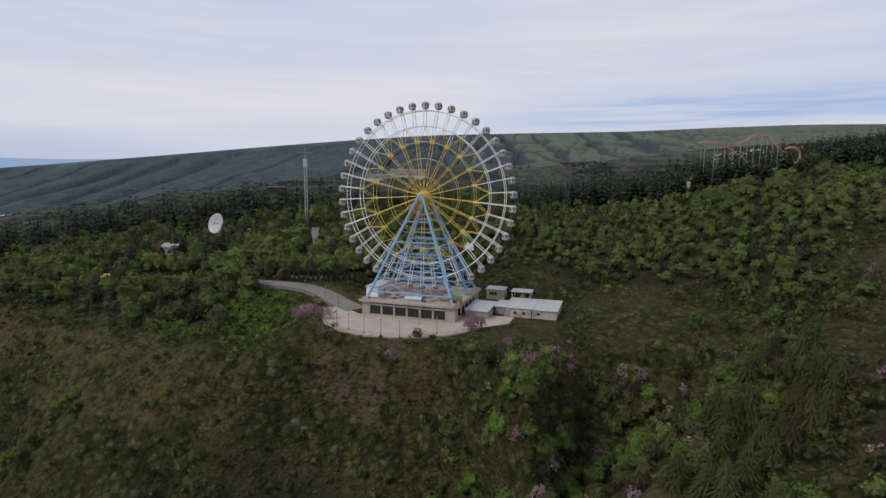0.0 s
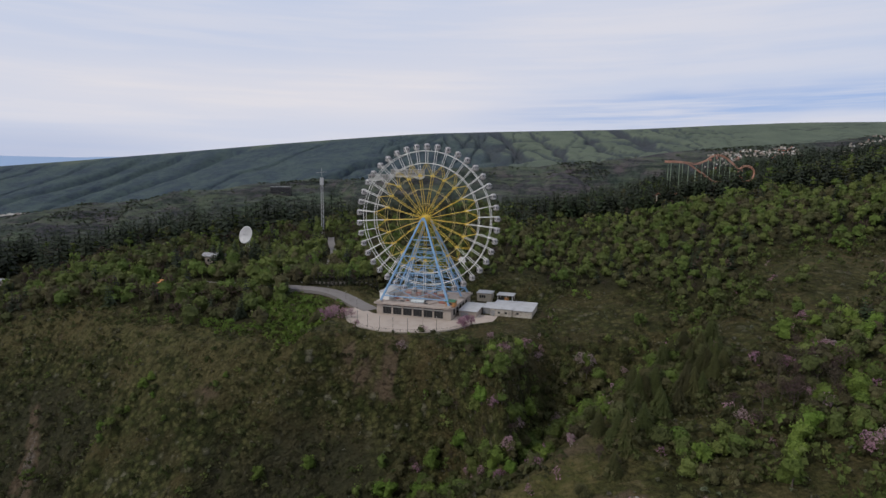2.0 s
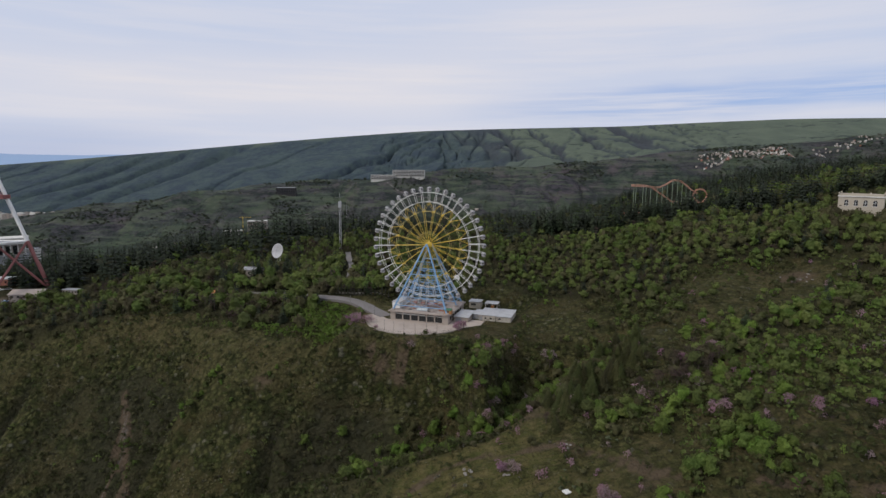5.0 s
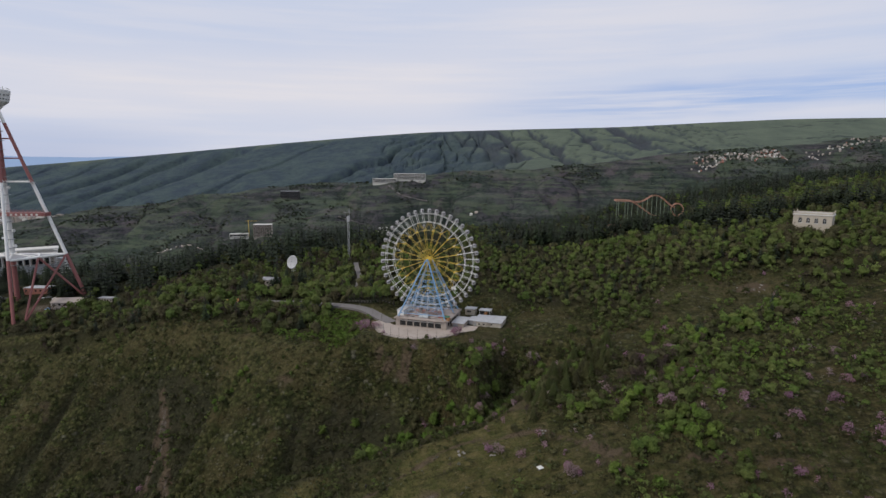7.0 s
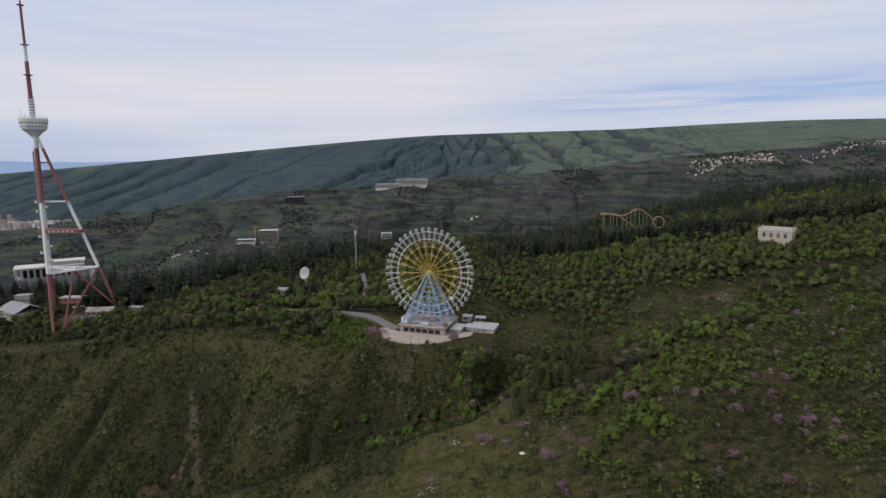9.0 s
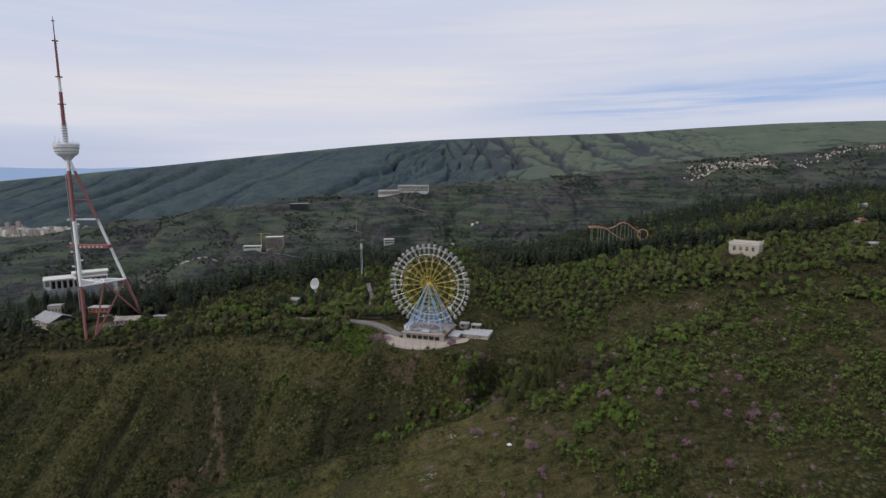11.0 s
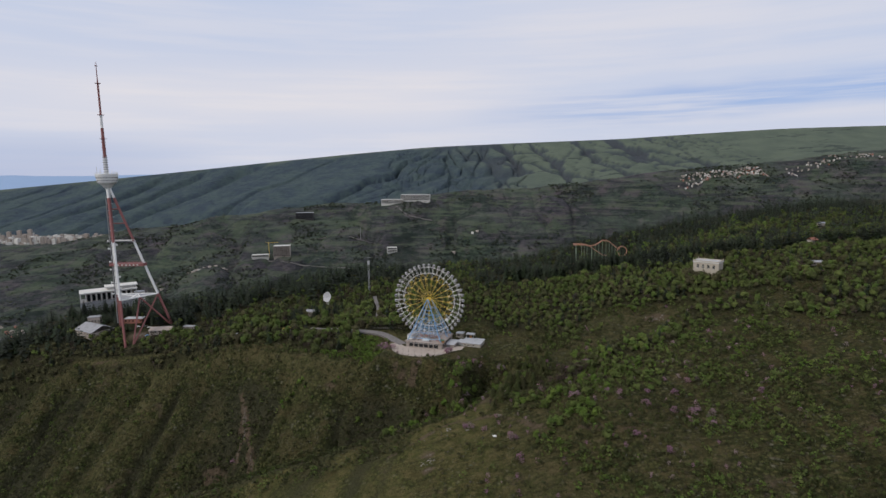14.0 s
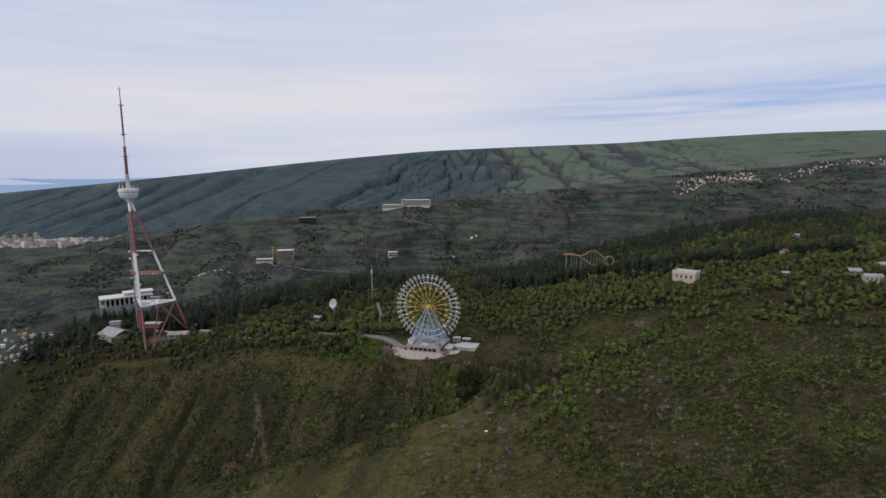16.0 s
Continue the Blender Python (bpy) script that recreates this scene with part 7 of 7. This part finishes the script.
for x, y, spread_by, n in ((93, 48, 9, 12), (97, 40, 7, 7), (64, 79, 5, 4), (105, 24, 7, 7), (121, 119, 9, 9), (156, 123, 9, 9), (68, 32, 4, 3), (76, 41, 5, 4), (176, 136, 8, 7), (58, 79, 4, 3)):
    for i in range(n):
        plant(green[1:], [x + float(rng.normal(0, spread_by * 0.55))], [y + float(rng.normal(0, spread_by * 0.45))], [float(rng.uniform(3.6, 6.4))])
for x, y, h in ((24, 62, 4.6), (49, 41, 5.0), (51, 39, 4.0), (93, 66, 4.4), (95, 106, 4.6), (112, 110, 4.4), (122, 59, 4.2), (10, 117, 4.4), (140, 60, 4), (150, 40, 4.4), (160, 36, 5), (163, 38, 4.2), (170, 70, 4.4), (120, 20, 4.2), (135, 8, 4.4)):
    plant(judas, [x], [y], [h])
for i in range(24):
    x, y = 148 + 3.0 * i + float(rng.uniform(-1.2, 1.2)), 325 + float(rng.uniform(-3, 3))
    plant(dark_fir, [x], [y], [max(8.0, 61.5 + float(rng.uniform(-4.5, 2.0)) - land_at(x, y))])
for i in range(26):
    x = 138 + 4.0 * i
    plant(dark_fir, [x], [322 - 0.12 * (x - 138) + float(rng.uniform(-4, 4))], [float(rng.uniform(10, 15))])
for x, y, h in ((-106, 266, 16), (-102, 261, 15)):
    plant(dark_fir, [x], [y], [h])
for x, y, h in ((-118, 165, 4.4), (-121, 163, 3.8), (-115, 166, 4.0), (-124, 158, 4.2), (-126, 155, 4.6), (-129, 152, 3.8), (-122, 160, 3.2), (-131, 157, 3.6), (-112, 160, 2.4), (-104, 152, 2.8), (-86, 158, 3.0), (-83, 160, 2.6)):
    plant(green, [x], [y], [h])
for x, y, h in ((240, 210, 8.0), (236, 213, 8.2), (244, 206, 7.8), (249, 203, 7.5), (254, 204, 8), (233, 218, 8.4), (259, 206, 8), (231, 224, 8.5), (264, 210, 8.5), (247, 199, 7.5), (237, 206, 7.5), (242, 203, 7.0), (230, 214, 7.5)):
    plant(green[:2] + dull, [x], [y], [h * 1.18])
for x, y, h in ((264, 204, 9), (269, 212, 11)):
    plant(dark_fir, [x], [y], [h])
for x, y, h in ((-398, 330, 18), (-388, 335, 19), (-408, 326, 17), (-378, 338, 18), (-416, 322, 19), (-368, 330, 19), (-356, 326, 18), (-404, 316, 15), (-394, 318, 16), (-412, 334, 19), (-384, 328, 17), (-422, 328, 18), (-372, 322, 18), (-346, 328, 17), (-391, 282, 10), (-398, 276, 11), (-344, 252, 7), (-338, 254, 6), (-352, 246, 7), (-384, 250, 8), (-392, 258, 10), (-402, 286, 14), (-394, 292, 13), (-312, 296, 11), (-302, 298, 12), (-282, 292, 9), (-276, 288, 6)):
    plant(dark_fir, [x], [y], [h])
for x, y, h in ((-118, 268, 15), (-112, 262, 13), (-125, 264, 14), (-106, 259, 12), (-131, 270, 13), (-98, 256, 11), (-140, 262, 12), (-88, 252, 11), (-72, 248, 10)):
    plant(dark_fir, [x], [y], [h])
for x, y in ((54, 150), (93, 107), (94, 89), (92, 65), (121, 56), (135, 47), (177, 88), (177, 71), (157, 57), (168, 32), (171, 34), (155, 30), (167, 25), (49, 42), (21, 63), (53, 22), (156, 74), (209, 125), (217, 99), (184, 139), (110, 112), (207, 47), (-168, 138), (-170, 140)):
    plant(judas, [x], [y], [float(rng.uniform(3.2, 5.0))])
# pink trees dotted over the spur
px_, py_ = scatter(20, 330, -10, 190, 9, lambda x, y: clear(x, y) * (1 - woodland(x, y)) * (0.10 + 0.65 * patchy(x, y, 30, 146, 0.48, 0.58)) * (1 - 0.8 * heath(x, y)))
stand("flowering_scrub", "small pink-flowering trees dotted over the hill", "trees", [crown_round(60, 7, 0.5, 0.2, 0.075, 300 + s, 0) for s in range(4)], M_PINK, px_, py_, rng.uniform(1.8, 4.0, len(px_)))
# row of trees beside the road
for i in range(14):
    x = -64 + i * 3.4
    y = 235 - 0.05 * i
    plant(green[:2] + dull[:1], [x], [y + float(rng.uniform(-0.8, 0.8))], [float(rng.uniform(7, 9))])
def row_at(f):
    return -66 + 34 * f, 229.0 - 4.0 * f - 3 * math.sin(math.pi * f)


low_wall = Shape()
for i in range(16):
    (xa, ya), (xb, yb) = row_at(i / 16), row_at((i + 1) / 16)
    za = min(land_at(xa, ya), land_at(xb, yb))
    low_wall.prism(((xa, ya + 1.6), (xb, yb + 1.6), (xb, yb + 2.0), (xa, ya + 2.0)), za - 1.0, za + 1.7)
tagged(part("wall_retaining", low_wall, M_STONE), "low weathered retaining wall behind the cypress row", "wall", kind="structure")
cypress_quads = crown_conifer(16, 7, 0.11, 350, 0.02, -0.9, 1.1)
cypress = fine_tree("cypress_tree", cypress_quads, M_PINE, "slim dark clipped cypress in a row beside the road", "tree", "cypress row by the road", 1)
for i in range(17):
    f = i / 16
    plant([cypress], [row_at(f)[0]], [row_at(f)[1]], [8.4 + float(rng.uniform(-0.7, 0.7))])
drop_models([cypress] + green + dull + cedar + judas + bare_tree + dark_fir)

# far woods
far_clump = [crown_round(6, 3, 0.6, 0.2, 0.40, 320 + s, 0) for s in range(6)]
for label, tones, gap, lo, hi, seed, a, b in (("dark woods in the folds of the far hills", ((0.036, 0.044, 0.028), (0.064, 0.076, 0.044), (0.048, 0.060, 0.034)), 12, 0.48, 0.55, 121, 3.5, 6.5), ("pale scrub over the far hills", ((0.088, 0.094, 0.062), (0.120, 0.130, 0.080), (0.104, 0.108, 0.072)), 19, 0.42, 0.56, 127, 2.5, 5.0)):
    fx, fy = scatter(-1500, 1900, 560, 1960, gap, lambda x, y: (0.015 + 0.62 * step(lo, hi, fbm(x / 120, y / 120, seed, 4))) * step(90, 160, y - smooth_line(x, BACK_X, BACK_Y, 90)))
    stand("far_woods", label, "trees", far_clump, foliage("far_leaves", *tones, 0.3, 0.30), fx, fy, rng.uniform(a, b, len(fx)), 1.5, trunk=False)
